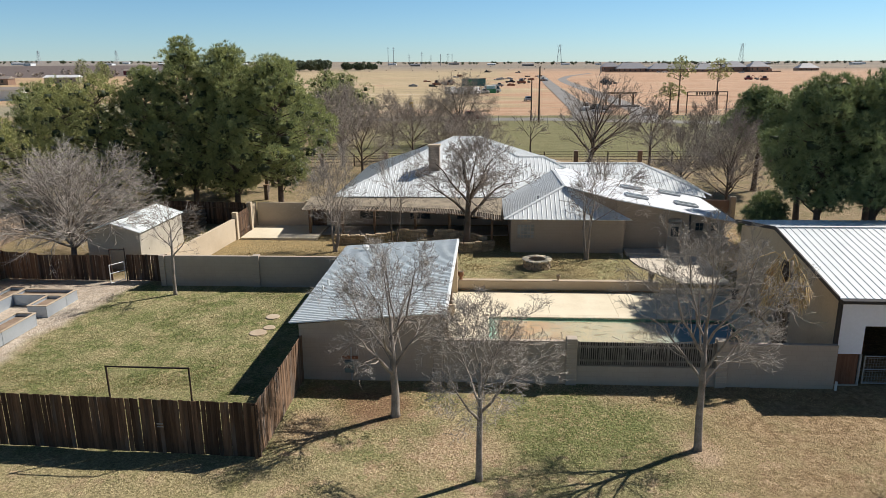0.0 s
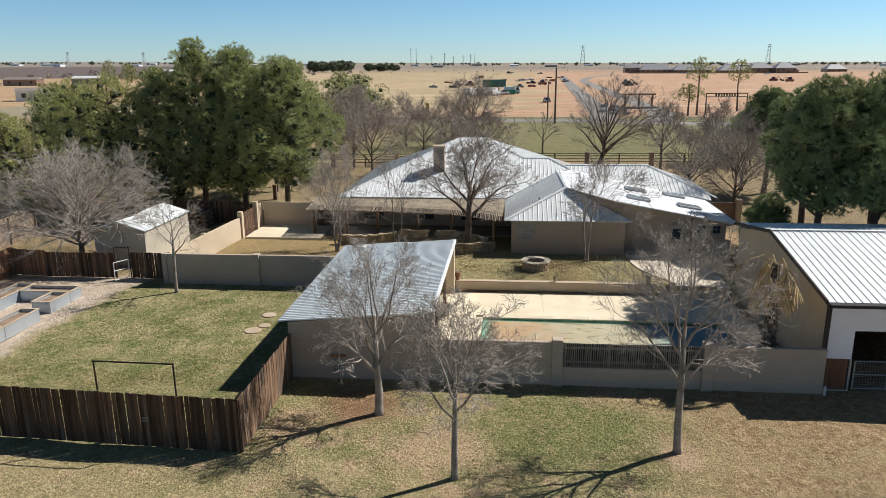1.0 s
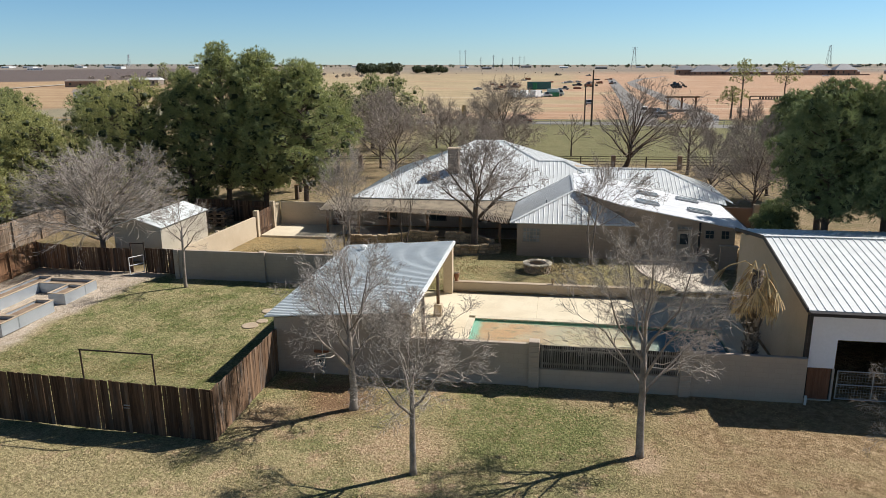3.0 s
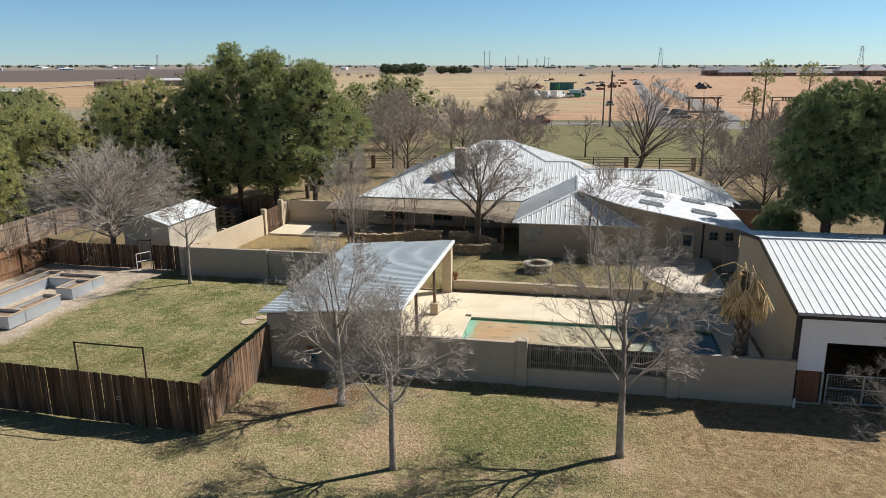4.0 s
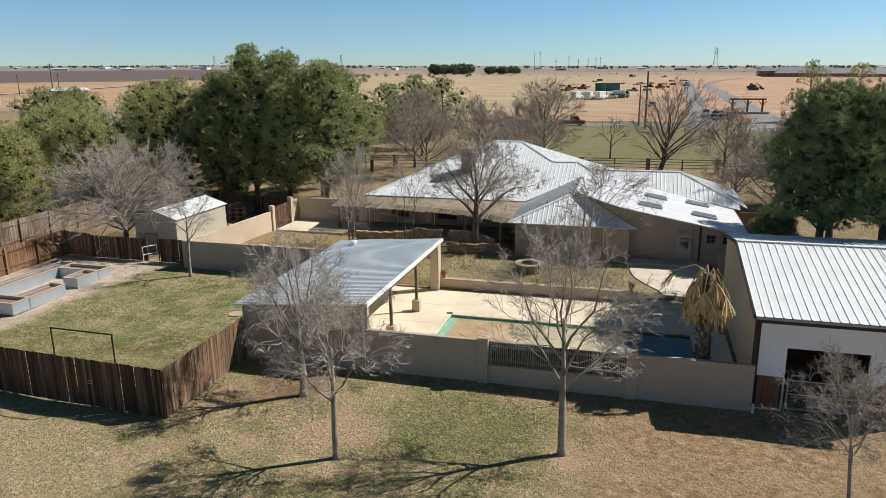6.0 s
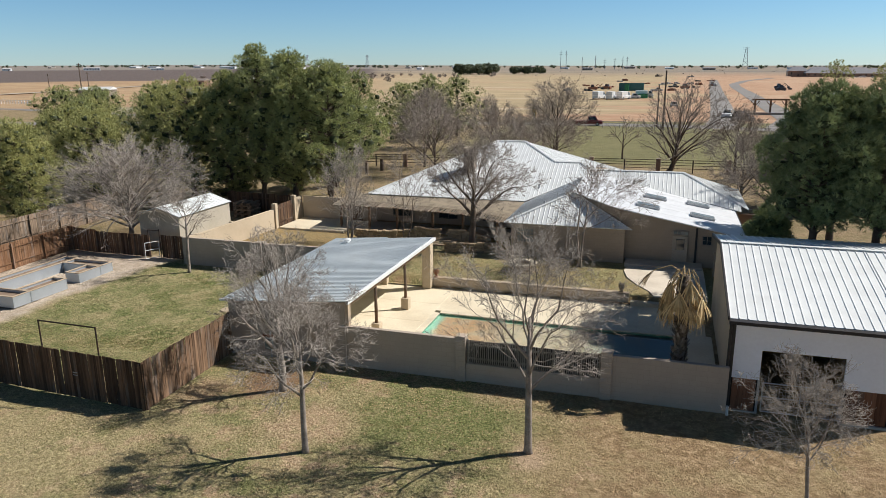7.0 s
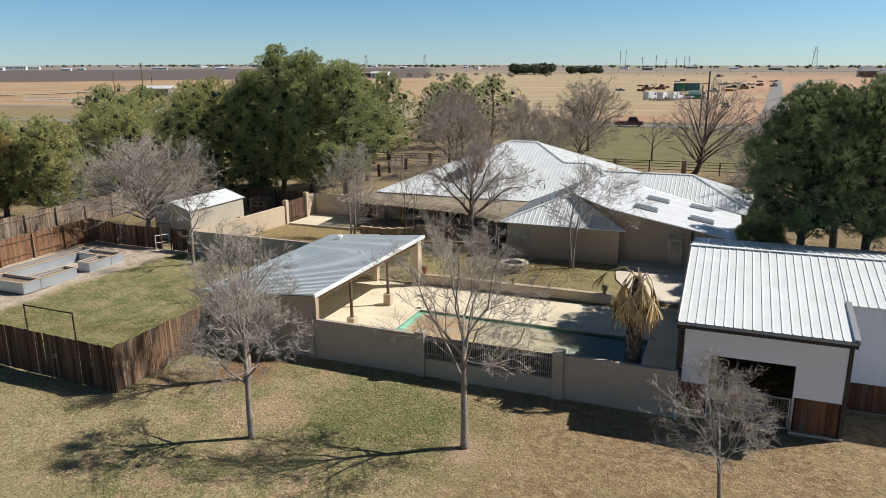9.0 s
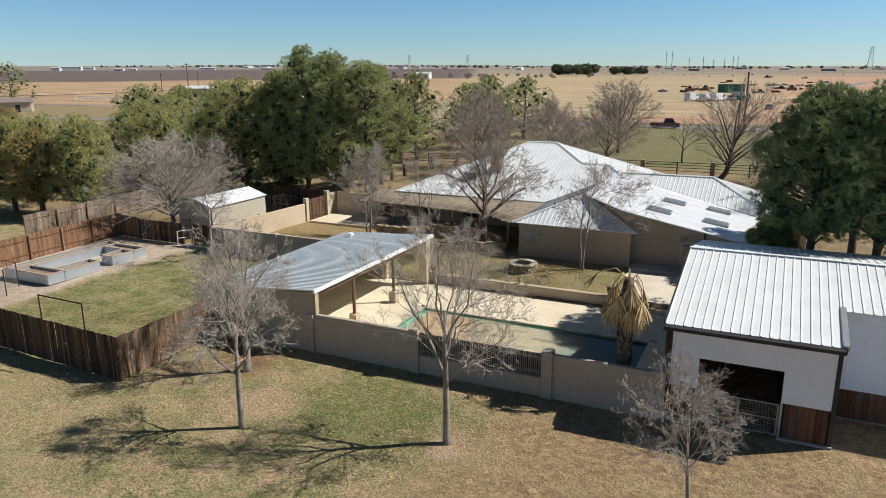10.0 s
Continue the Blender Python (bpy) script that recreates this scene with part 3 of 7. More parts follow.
cop_me.materials.append(COPING)
for (x0, y0, x1, y1, rot) in ((PX0, PY1, PX1, PY1, 0), (PX1, PY0, PX0, PY0, 180), (PX0, PY0, PX0, PY1, 90), (PX1, PY1, PX1, PY0, -90)):
    ln = math.hypot(x1 - x0, y1 - y0)
    for me, nm, w in ((tile_me, "tile", 0.3), (cop_me, "coping_stone", 0.58)):
        k = round(ln / w)
        for i in range(k):
            t = (i + 0.5) / k
            share(nm, me, pool, pose(x0 + (x1 - x0) * t, y0 + (y1 - y0) * t, DZ, 0, 0, rot) @ Matrix.Diagonal((ln / k / w, 1, 1, 1)))
water = finish("water", [(PX0 + 0.01, PY0 + 0.01, 0.085), (PX1 - 0.01, PY0 + 0.01, 0.085), (PX1 - 0.01, PY1 - 0.01, 0.085), (PX0 + 0.01, PY1 - 0.01, 0.085)], [(0, 1, 2, 3)], WATER, pool, "still shallow water over the stained floor")
water.visible_shadow = False


# ---- block walls ----
def wall(name, x0, y0, x1, y1, z0, z1, material, label, cap=None):
    ob = tagged(new(name), label, "wall", kind="structure")
    part("wall_face", boxes((x0, y0, z0, x1, y1, z1), bevel=0.01), material, ob)
    if cap:
        e = 0.03
        part("cap", boxes((x0 - e, y0 - e, z1 + 0.003, x1 + e, y1 + e, z1 + 0.06), bevel=0.012), cap, ob)
    return ob


def pilaster(parent, x, y, z0, z1, w=0.42, material=BLOCK):
    """A pier of stacked blocks, each a piece of its own."""
    k = round((z1 - z0) / 0.2)
    h = (z1 - z0) / k
    p = part("pier_core", boxes((x - w / 2 + 0.015, y - w / 2 + 0.015, z0, x + w / 2 - 0.015, y + w / 2 - 0.015, z1)), material, parent)
    for i in range(k):
        part("block", boxes((x - w / 2, y - w / 2, z0 + i * h + 0.005, x + w / 2, y + w / 2, z0 + (i + 1) * h - 0.005), bevel=0.012), material, p)


w1 = wall("wall_south_1", -1.9, 25.72, 3.12, 25.92, -0.1, 1.86, BLOCK, "taupe painted block garden wall in shade", None)
w2 = wall("wall_south_2", 3.5, 25.72, 8.86, 25.92, -0.1, 0.84, BLOCK, "low taupe block wall carrying a picket screen", None)
w3 = wall("wall_south_3", 9.24, 25.72, 13.36, 25.92, -0.1, 1.86, BLOCK, "taupe painted block garden wall beside the barn", None)
pilaster(w2, 3.31, 25.80, -0.1, 2.0)
pilaster(w2, 9.05, 25.80, -0.1, 2.0)
pilaster(w1, -1.92, 25.80, -0.1, 1.86, 0.36)

screen = thing("picket_screen", "weathered grey picket screen set on the low block wall", "fence")
for z in (1.02, 1.60):
    part("rail", boxes((3.55, 25.755, z, 8.82, 25.805, z + 0.07), bevel=0.005), PICKET, screen)
for x in (3.58, 5.3, 7.05, 8.78):
    part("post", boxes((x - 0.035, 25.755, 0.80, x + 0.035, 25.825, 1.86), bevel=0.005), PICKET, screen)
part("backing", boxes((3.52, 25.83, 0.845, 8.84, 25.85, 1.80)), DARK, screen, "dark backing behind the pickets")
pick = bpy.data.meshes.new("picket")
_b = boxes((-0.022, -0.012, 0, 0.022, 0.012, 1.0), bevel=0.004)
_b.to_mesh(pick)
_b.free()
pick.materials.append(PICKET)
rng = random.Random(5)
for i in range(64):
    share("picket", pick, screen, pose(3.64 + i * 0.0815, 25.738, 0.85 + rng.uniform(-0.015, 0.015), 0, rng.uniform(-0.8, 0.8), 0))

w4 = wall("wall_north_1", -18.35, 37.0, -7.5, 37.2, 0.0, 2.04, BLOCK, "taupe block wall between lawn and courtyard", None)
pilaster(w4, -12.9, 37.08, 0.0, 2.10, 0.4)
pilaster(w4, -18.3, 37.08, 0.0, 2.06, 0.3)


def slanted(name, a, b, th, z0, z1, material, label):
    """A wall between two plan points."""
    d = Vector(b) - Vector(a)
    ob = tagged(new(name), label, "wall", kind="structure")
    m = Matrix.Translation((a[0], a[1], 0)) @ Matrix.Rotation(math.atan2(d.y, d.x), 4, "Z")
    bm = bmesh.new()
    box(bm, 0, -th / 2, z0, d.length, th / 2, z1, bevel=0.01, m=m)
    part("wall_face", bm, material, ob)
    return ob


w5 = slanted("wall_court_1", (-18.15, 37.2), (-17.55, 46.5), 0.2, 0.2, 2.08, TAN, "tan stucco courtyard wall in full sun")
pilaster(w5, -18.0, 41.7, 0.2, 2.14, 0.24, TAN)
pilaster(w5, -17.5, 46.7, 0.2, 2.5, 0.34, TAN)
w6 = wall("wall_court_2", -17.2, 50.6, -13.5, 50.8, 0.4, 2.45, TAN, "tan rear courtyard wall in shade", None)
pilaster(w6, -13.3, 50.7, 0.4, 2.6, 0.4, TAN)
w7 = wall("wall_court_3", -17.5, 49.6, -17.3, 50.7, 0.4, 2.45, TAN, "tan courtyard side wall", None)
pilaster(w7, -17.4, 49.45, 0.4, 2.7, 0.34, TAN)
part("slab", boxes((-17.2, 46.6, 0.3, -11.8, 50.5, 0.72), bevel=0.01), DECK, tagged(new("pavement"), "pale concrete slab in the courtyard corner", "pavement", kind="structure"))

ret = wall("retaining_wall", -1.75, 37.0, 9.3, 37.28, 0.1, 0.74, TAN, "low tan retaining wall along the pool deck", CAP)
patio = tagged(new("pavement"), "pale concrete patio with a curved edge by the house", "pavement", kind="structure")
bm = bmesh.new()
arc = [(8.9, 43.4), (8.75, 42.0), (9.0, 40.6), (9.6, 39.3), (10.3, 38.2), (10.6, 37.3), (13.25, 37.3), (13.25, 43.4)]
prism(bm, arc, 0.2, 0.635)
part("slab", bm, plain("pale_patio_concrete", (0.62, 0.55, 0.45), (0.53, 0.46, 0.37), 0.6, 12, 0.9), patio)
part("step", boxes((8.7, 43.0, 0.3, 13.2, 44.28, 0.78), bevel=0.015), SLAB, patio)
part("step", boxes((9.4, 36.75, 0.1, 13.2, 37.28, 0.42), bevel=0.015), DECK, patio)


# ---- pool house ----
ph = thing("pool_house", "open-sided block pool house with corrugated steel roof", "pool house")
RZ = lambda x: 2.5 + (x + 7.75) * 0.0813
bm = bmesh.new()
vs = [(-7.45, 25.72), (-1.75, 25.72), (-1.75, 25.92), (-7.45, 25.92)]
lo = [bm.verts.new((x, y, -0.1)) for x, y in vs]
hi = [bm.verts.new((x, y, RZ(x) - 0.1)) for x, y in vs]
bm.faces.new(hi)
bm.faces.new(list(reversed(lo)))
for i in range(4):
    bm.faces.new((lo[i], lo[(i + 1) % 4], hi[(i + 1) % 4], hi[i]))
part("front_wall", bm, BLOCK, ph, "taupe painted block wall")
part("side_wall", boxes((-7.45, 25.92, -0.1, -7.25, 36.9, 2.44)), TAN, ph, "tan plastered wall")
part("rear_wall", boxes((-7.25, 36.7, 0.0, -4.6, 36.9, 2.62)), TAN, ph)
part("counter", boxes((-7.2, 33.2, DZ, -6.3, 36.6, 1.15), bevel=0.02), TAN, ph, "tan plastered counter")
metal_plane("roof", [(-7.8, 25.62, 2.5), (-1.65, 25.62, 3.0), (-1.65, 37.35, 3.04), (-7.85, 37.45, 2.54)], (-1, 0, 0), CORR, ph, 0.84, 0.21, 0.042, 0.052, 0.03, "ribbed grey corrugated steel roof")
for a, b in (((-1.66, 25.6, 2.87), (-1.54, 37.4, 3.04)), ):
    part("fascia", boxes((a[0], a[1], a[2], b[0], b[1], b[2]), bevel=0.01), ROOF, ph, "pale metal fascia")
part("beam", boxes((-1.95, 25.95, 2.62, -1.72, 37.0, 2.86), bevel=0.01), TIMBER, ph)
for y in (29.1, 33.0):
    part("plinth", boxes((-1.98, y - 0.2, DZ, -1.58, y + 0.2, DZ + 0.62), bevel=0.02), TAN, ph, "tan plastered plinth")
    rod("post", (-1.78, y, DZ + 0.62), (-1.80, y, 2.64), 0.085, TIMBER, ph, 8, "round timber post", 0.075)
part("pillar", boxes((-2.1, 36.55, 0.0, -1.6, 37.05, 2.80), bevel=0.015), TAN, ph, "tan plastered pillar")
part("pillar", boxes((-1.95, 25.74, 1.86, -1.62, 26.0, 2.88), bevel=0.01), CAP, ph, "pale corner pillar")
part("pillar", boxes((-4.65, 36.6, 0.0, -4.3, 36.95, 2.70), bevel=0.015), TAN, ph)
V, F = [], []
tube(V, F, [(-6.5, 36.2, 2.6), (-6.5, 36.2, 2.76)], [0.10, 0.10], 12)
tube(V, F, [(-6.5, 36.2, 2.75), (-6.5, 36.2, 2.80), (-6.5, 36.2, 2.89), (-6.5, 36.2, 2.95)], [0.12, 0.20, 0.20, 0.08], 12)
finish("roof_vent", V, F, PAINTS["white"], ph, "white mushroom roof vent")
for x, y in ((-7.3, 29.4), (-7.25, 30.3)):
    rod("vent_pipe", (x, y, 2.45), (x, y, 2.85), 0.045, PAINTS["white"], ph, 8, "white plastic vent pipe")
mb = thing("electric_meter", "grey-green electric meter box with conduit on the block wall", "meter box")
part("cabinet", boxes((-5.65, 25.60, 0.42, -5.28, 25.715, 0.92), bevel=0.015), plain("meter_paint", (0.16, 0.21, 0.20), (0.13, 0.17, 0.165), 2, 9, 0.5), mb)
rod("conduit", (-5.38, 25.66, 0.0), (-5.38, 25.66, 1.5), 0.03, STEELTRIM, mb)
part("breaker_box", boxes((-5.75, 25.64, 1.0, -5.1, 25.715, 1.12), bevel=0.01), PAINTS["rust"], mb)
part("disc", boxes((-5.52, 25.575, 0.62, -5.40, 25.60, 0.74), bevel=0.02), GLASS, mb)

# picnic table in the shade of the pool house
pt = thing("picnic_table", "small dark picnic table in the shade", "table")
part("tabletop", boxes((-5.6, 28.0, 0.92, -4.5, 29.7, 0.97), bevel=0.01), TIMBER, pt)
for x in (-5.9, -4.35):
    part("bench", boxes((x - 0.13, 28.0, 0.61, x + 0.13, 29.7, 0.65), bevel=0.01), TIMBER, pt)
for y in (28.3, 29.4):
    part("leg", boxes((-5.15, y - 0.04, DZ, -4.95, y + 0.04, 0.92)), TIMBER, pt)
    part("stretcher", boxes((-5.9, y - 0.03, 0.55, -4.3, y + 0.03, 0.61)), TIMBER, pt)
    for x in (-5.85, -4.4):
        part("leg", boxes((x - 0.04, y - 0.03, DZ, x + 0.04, y + 0.03, 0.61)), TIMBER, pt)

# ---- barn ----
barn = thing("barn", "white metal barn with wood wainscot and ribbed roof", "barn")
BX0, BX1, BX2, BY0, BY1, BY2 = 13.42, 18.66, 34.0, 26.08, 32.3, 37.1
bslope = (4.95 - 3.71) / (BY1 - 25.86)
ez = lambda y: 3.70 + (y - 25.86) * bslope
# front wall with the wide opening
OX0, OX1, OZ, WZ = 14.42, 17.12, 2.52, 1.38
for nm, r in (("siding", (BX0, BY0, WZ, OX0, BY0 + 0.12, 3.70)), ("siding", (OX1, BY0, WZ, BX1, BY0 + 0.12, 3.70)), ("siding", (OX0, BY0, OZ, OX1, BY0 + 0.12, 3.70))):
    part(nm, boxes(r), WHITE, barn, "smooth white metal siding")
rng = random.Random(11)


def planks(parent, x0, x1, y, z0, z1, w, material, axis="x", name="plank", jitter=0.02, gap=0.006, th=0.022, backs=None):
    k = max(1, round((x1 - x0) / w))
    for i in range(k):
        a, b = x0 + (x1 - x0) * i / k + gap / 2, x0 + (x1 - x0) * (i + 1) / k - gap / 2
        o = rng.uniform(-0.006, 0.006)
        top = z1 + rng.uniform(-jitter, jitter)
        r = (a, y + o, z0, b, y + o + th, top) if axis == "x" else (y + o, a, z0, y + o + th, b, top)
        part(name, boxes(r), material, parent)


WAINS = wood_material("stained_barn_boards", (0.11, 0.05, 0.03), (0.20, 0.10, 0.06), 0.3)
wn = part("wainscot", boxes((BX0, BY0 + 0.03, 0.0, OX0, BY0 + 0.1, WZ)), DARK, barn)
planks(wn, BX0 + 0.1, OX0 - 0.1, BY0 - 0.005, 0.12, WZ - 0.01, 0.19, WAINS, jitter=0.0)
wn = part("wainscot", boxes((OX1, BY0 + 0.03, 0.0, BX1, BY0 + 0.1, WZ)), DARK, barn)
planks(wn, OX1 + 0.12, BX1 - 0.1, BY0 - 0.005, 0.12, WZ - 0.01, 0.19, WAINS, jitter=0.0)
part("sill", boxes((BX0, BY0 - 0.06, -0.05, OX0, BY0 + 0.12, 0.12)), SLAB, barn)
part("sill", boxes((OX1 - 0.02, BY0 - 0.1, -0.05, BX1 + 0.1, BY0 + 0.12, 0.13)), SLAB, barn, "concrete curb under the boards")
for x in (BX0 - 0.08, BX1 - 0.05):
    part("corner_trim", boxes((x, BY0 - 0.03, 0.0, x + 0.14, BY0 + 0.1, 3.68), bevel=0.01), TRIM, barn, "dark corner trim")
for x in (OX0 - 0.05, OX1 - 0.02):
    part("jamb", boxes((x, BY0 - 0.02, 0.0, x + 0.08, BY0 + 0.1, WZ), bevel=0.005), STEELTRIM, barn)
# side walls and rear
bm = bmesh.new()
g = [(BY0 + 0.12, 0.0), (BY2, 0.0), (BY2, ez(2 * BY1 - BY2) - 0.06), (BY1, 4.85), (BY0 + 0.12, ez(BY0) - 0.06)]
a = [bm.verts.new((BX0, y, z)) for y, z in g]
b = [bm.verts.new((BX0 + 0.15, y, z)) for y, z in g]
bm.faces.new(list(reversed(a)))
bm.faces.new(b)
for i in range(5):
    bm.faces.new((a[i], a[(i + 1) % 5], b[(i + 1) % 5], b[i]))
part("gable_wall", bm, TAN, barn, "tan stucco gable wall")
part("rear_wall", boxes((BX0 + 0.15, BY2 - 0.15, 0, BX2, BY2, 4.1)), WHITE, barn)
part("end_wall", boxes((BX2 - 0.15, 28.6, 0, BX2, BY2 - 0.15, 3.8)), WHITE, barn)
part("return_wall", boxes((BX1 - 0.12, BY0 + 0.12, 0, BX1, 28.6, 3.72)), WHITE, barn)
yw = 28.6
part("siding", boxes((BX1 + 0.01, yw, 1.2, BX2 - 0.15, yw + 0.1, ez(yw) - 0.03)), WHITE, barn, "ribbed white metal siding")
for i in range(56):
    x = BX1 + 0.15 + i * 0.27
    if x < BX2 - 0.3:
        part("rib", boxes((x, yw - 0.015, 1.21, x + 0.04, yw - 0.001, ez(yw) - 0.08)), WHITE, barn)
wn2 = part("wainscot", boxes((BX1 + 0.01, yw + 0.01, 0, BX2 - 0.15, yw + 0.09, 1.2)), DARK, barn)
planks(wn2, BX1 + 0.1, 26.0, yw - 0.02, 0.12, 1.19, 0.2, WAINS, jitter=0.0)
part("sill", boxes((BX1 + 0.1, yw - 0.08, -0.05, BX2, yw + 0.1, 0.12)), SLAB, barn)
# roof planes
metal_plane("roof", [(BX0 - 0.22, 25.86, 3.71), (BX1 + 0.1, 25.86, 3.71), (BX1 + 0.1, BY1, 4.95), (BX0 - 0.22, BY1, 4.95)], (0, -1, 0), ROOF, barn, 0.91, 0.30, 0.026, 0.032, 0.05, "bright ribbed metal roof")
metal_plane("roof", [(BX1 + 0.1, 28.3, ez(28.3) + 0.02), (BX2 + 0.2, 28.3, ez(28.3) + 0.02), (BX2 + 0.2, BY1, 4.95), (BX1 + 0.1, BY1, 4.95)], (0, -1, 0), ROOF, barn, 0.91, 0.30, 0.026, 0.032, 0.05)
metal_plane("roof", [(BX0 - 0.22, BY1, 4.95), (BX2 + 0.2, BY1, 4.95), (BX2 + 0.2, 37.4, 4.17), (BX0 - 0.22, 37.4, 4.17)], (0, 1, 0), ROOF, barn, 0.91, 0.30, 0.026, 0.032, 0.05)
bm = bmesh.new()
box(bm, BX0 - 0.24, -0.10, -0.012, BX2 + 0.2, 0.10, 0.012, m=Matrix.Translation((0, BY1, 4.99)))
part("ridge_cap", bm, ROOF, barn)
part("eave_trim", boxes((BX0 - 0.22, 25.81, 3.58, BX1 + 0.1, 25.56, 3.70), bevel=0.01), TRIM, barn, "dark eave trim")
part("gutter_box", boxes((BX1 + 0.02, 25.80, 3.52, BX1 + 0.16, 25.98, 3.72), bevel=0.02), TRIM, barn)
bm = bmesh.new()
bm2v = [(BX1 + 0.02, 25.86, 3.62), (BX1 + 0.2, 25.86, 3.62), (BX1 + 0.2, 28.5, ez(28.5) - 0.1), (BX1 + 0.02, 28.5, ez(28.5) - 0.1)]
lo = [bm.verts.new(p) for p in bm2v]
hi = [bm.verts.new((p[0], p[1], p[2] + 0.17)) for p in bm2v]
bm.faces.new(list(reversed(lo)))
bm.faces.new(hi)
for i in range(4):
    bm.faces.new((lo[i], lo[(i + 1) % 4], hi[(i + 1) % 4], hi[i]))
part("rake_trim", bm, STEELTRIM, barn, "grey steel rake trim")
for sgn, y0, y1 in ((1, 25.86, BY1), (-1, BY1, 37.4)):
    bm = bmesh.new()
    z0, z1 = (3.62, 4.83) if sgn > 0 else (4.83, 4.05)
    pts = [(y0, z0), (y1, z1), (y1, z1 + 0.16), (y0, z0 + 0.16)]
    a = [bm.verts.new((BX0 - 0.26, y, z)) for y, z in pts]
    b = [bm.verts.new((BX0 - 0.20, y, z)) for y, z in pts]
    bm.faces.new(a)
    bm.faces.new(list(reversed(b)))
    for i in range(4):
        bm.faces.new((b[i], b[(i + 1) % 4], a[(i + 1) % 4], a[i]))
    part("rake_trim", bm, TRIM, barn)
part("floor", boxes((BX0 + 0.15, BY0, -0.05, BX2 - 0.2, BY2 - 0.2, 0.03)), SOIL, barn)
rod("downpipe", (BX0 - 0.12, 26.0, 0.1), (BX0 - 0.12, 26.0, 3.6), 0.05, TRIM, barn)
rod("pipe_stub", (BX0 - 0.02, 25.62, 0.0), (BX0 - 0.02, 25.62, 0.42), 0.05, PAINTS["white"], barn, 8, "white plastic pipe stub")
bg = thing("stall_gate", "galvanised mesh stall gate across the barn opening", "gate")
for a, b in (((14.55, 0.2), (17.05, 0.2)), ((14.55, 1.32), (17.05, 1.32)), ((14.55, 0.2), (14.55, 1.32)), ((17.05, 0.2), (17.05, 1.32)), ((15.8, 0.2), (15.8, 1.32)), ((14.55, 0.78), (17.05, 0.78))):
    rod("frame_bar", (a[0], 26.03, a[1]), (b[0], 26.03, b[1]), 0.026, STEELTRIM, bg, 6)
bm = bmesh.new()
for i in range(24):
    x = 14.6 + i * 0.104
    box(bm, x - 0.003, 26.026, 0.2, x + 0.003, 26.032, 1.32)
for i in range(10):
    z = 0.26 + i * 0.108
    box(bm, 14.55, 26.026, z - 0.003, 17.05, 26.032, z + 0.003)
part("wire_mesh", bm, STEELTRIM, bg)

SAPLING = wood_material("weathered_sapling_poles", (0.13, 0.105, 0.08), (0.25, 0.205, 0.15), 0.3)
# ---- house ----
house = thing("house", "sprawling tan ranch house with bright ribbed metal roof", "house")
S = 0.414
MZ = lambda y: 2.92 + S * (y - 50.5)
part("wall_block", boxes((-10.9, 51.1, 0.3, 6.5, 66.3, 2.95)), STUCCO, house)
part("wall_block", boxes((1.5, 43.75, 0.3, 8.6, 51.1, 2.80)), STUCCO, house, "tan painted block wall in shade")
shz = lambda x, y: 2.72 + 0.174 * (15.3 - x)
bm = bmesh.new()
pts = [(8.2, 44.42), (14.9, 44.3), (14.9, 60.0), (5.3, 60.0), (5.3, 46.6)]
lo = [bm.verts.new((x, y, 0.3)) for x, y in pts]
hi = [bm.verts.new((x, y, shz(x, y) - 0.10)) for x, y in pts]
bm.faces.new(list(reversed(lo)))
bm.faces.new(hi)
for i in range(5):
    bm.faces.new((lo[i], lo[(i + 1) % 5], hi[(i + 1) % 5], hi[i]))
part("wall_block", bm, STUCCO, house)
R = (0.9, 0.30, 0.024, 0.034, 0.05)
L0, R0 = (-2.95, 58.9, 6.4), (-0.55, 58.9, 6.4)
k1, k2, k3 = (2.4, 55.95, MZ(55.95)), (4.4, 55.95, MZ(55.95)), (6.0, 54.35, MZ(54.35))
vb = (5.0, 54.05, MZ(54.05))
metal_plane("roof", [(-11.4, 50.5, 2.92), (1.05, 50.5, 2.92), vb, k1, R0, L0], (0, -1, 0), ROOF, house, *R, label="bright ribbed metal roof plane")
metal_plane("roof", [vb, (6.0, 54.35, MZ(54.35)), k2, k1], (0, -1, 0), ROOF, house, *R)
metal_plane("roof", [(-11.4, 50.5, 2.92), L0, (-11.4, 67.3, 2.92)], (-1, 0, 0), ROOF, house, *R)
metal_plane("roof", [R0, (7.85, 50.5, 2.92), (7.85, 67.3, 2.92)], (1, 0, 0), ROOF, house, *R)
metal_plane("roof", [L0, R0, (7.85, 67.3, 2.92), (-11.4, 67.3, 2.92)], (0, 1, 0), ROOF, house, *R)
# front wing: hipped, ridge running back into the main roof
WA, WL, WR = (5.1, 46.5, 4.46), (1.04, 43.6, 2.78), (9.05, 43.55, 2.78)
metal_plane("roof", [WL, WR, WA], (0, -1, 0), ROOF, house, *R)
metal_plane("roof", [WL, WA, (5.1, 54.2, 4.46), (1.02, 50.5, 2.80)], (-1, 0, 0), ROOF, house, *R)
# low-pitched roof over the east rooms
SHED = metal_roof("smooth_white_roof", (0.80, 0.81, 0.82), 0.42, 0.25)
sh = lambda x, y: (x, y, shz(x, y))
metal_plane("roof", [sh(15.5, 43.55), sh(15.5, 52.2), sh(9.1, 55.0), sh(9.1, 44.02), sh(12.0, 43.8)], (1, 0, 0), SHED, house, 1.8, 3.0, 0.01, 0.02, 0.06, "smooth white low-pitched roof")
metal_plane("roof", [sh(8.0, 44.1), sh(9.1, 44.02), sh(9.1, 55.0), sh(6.0, 55.6), sh(5.1, 54.6), sh(5.1, 46.15)], (1, 0, 0), SHED, house, 1.8, 3.0, 0.01, 0.02, 0.06)
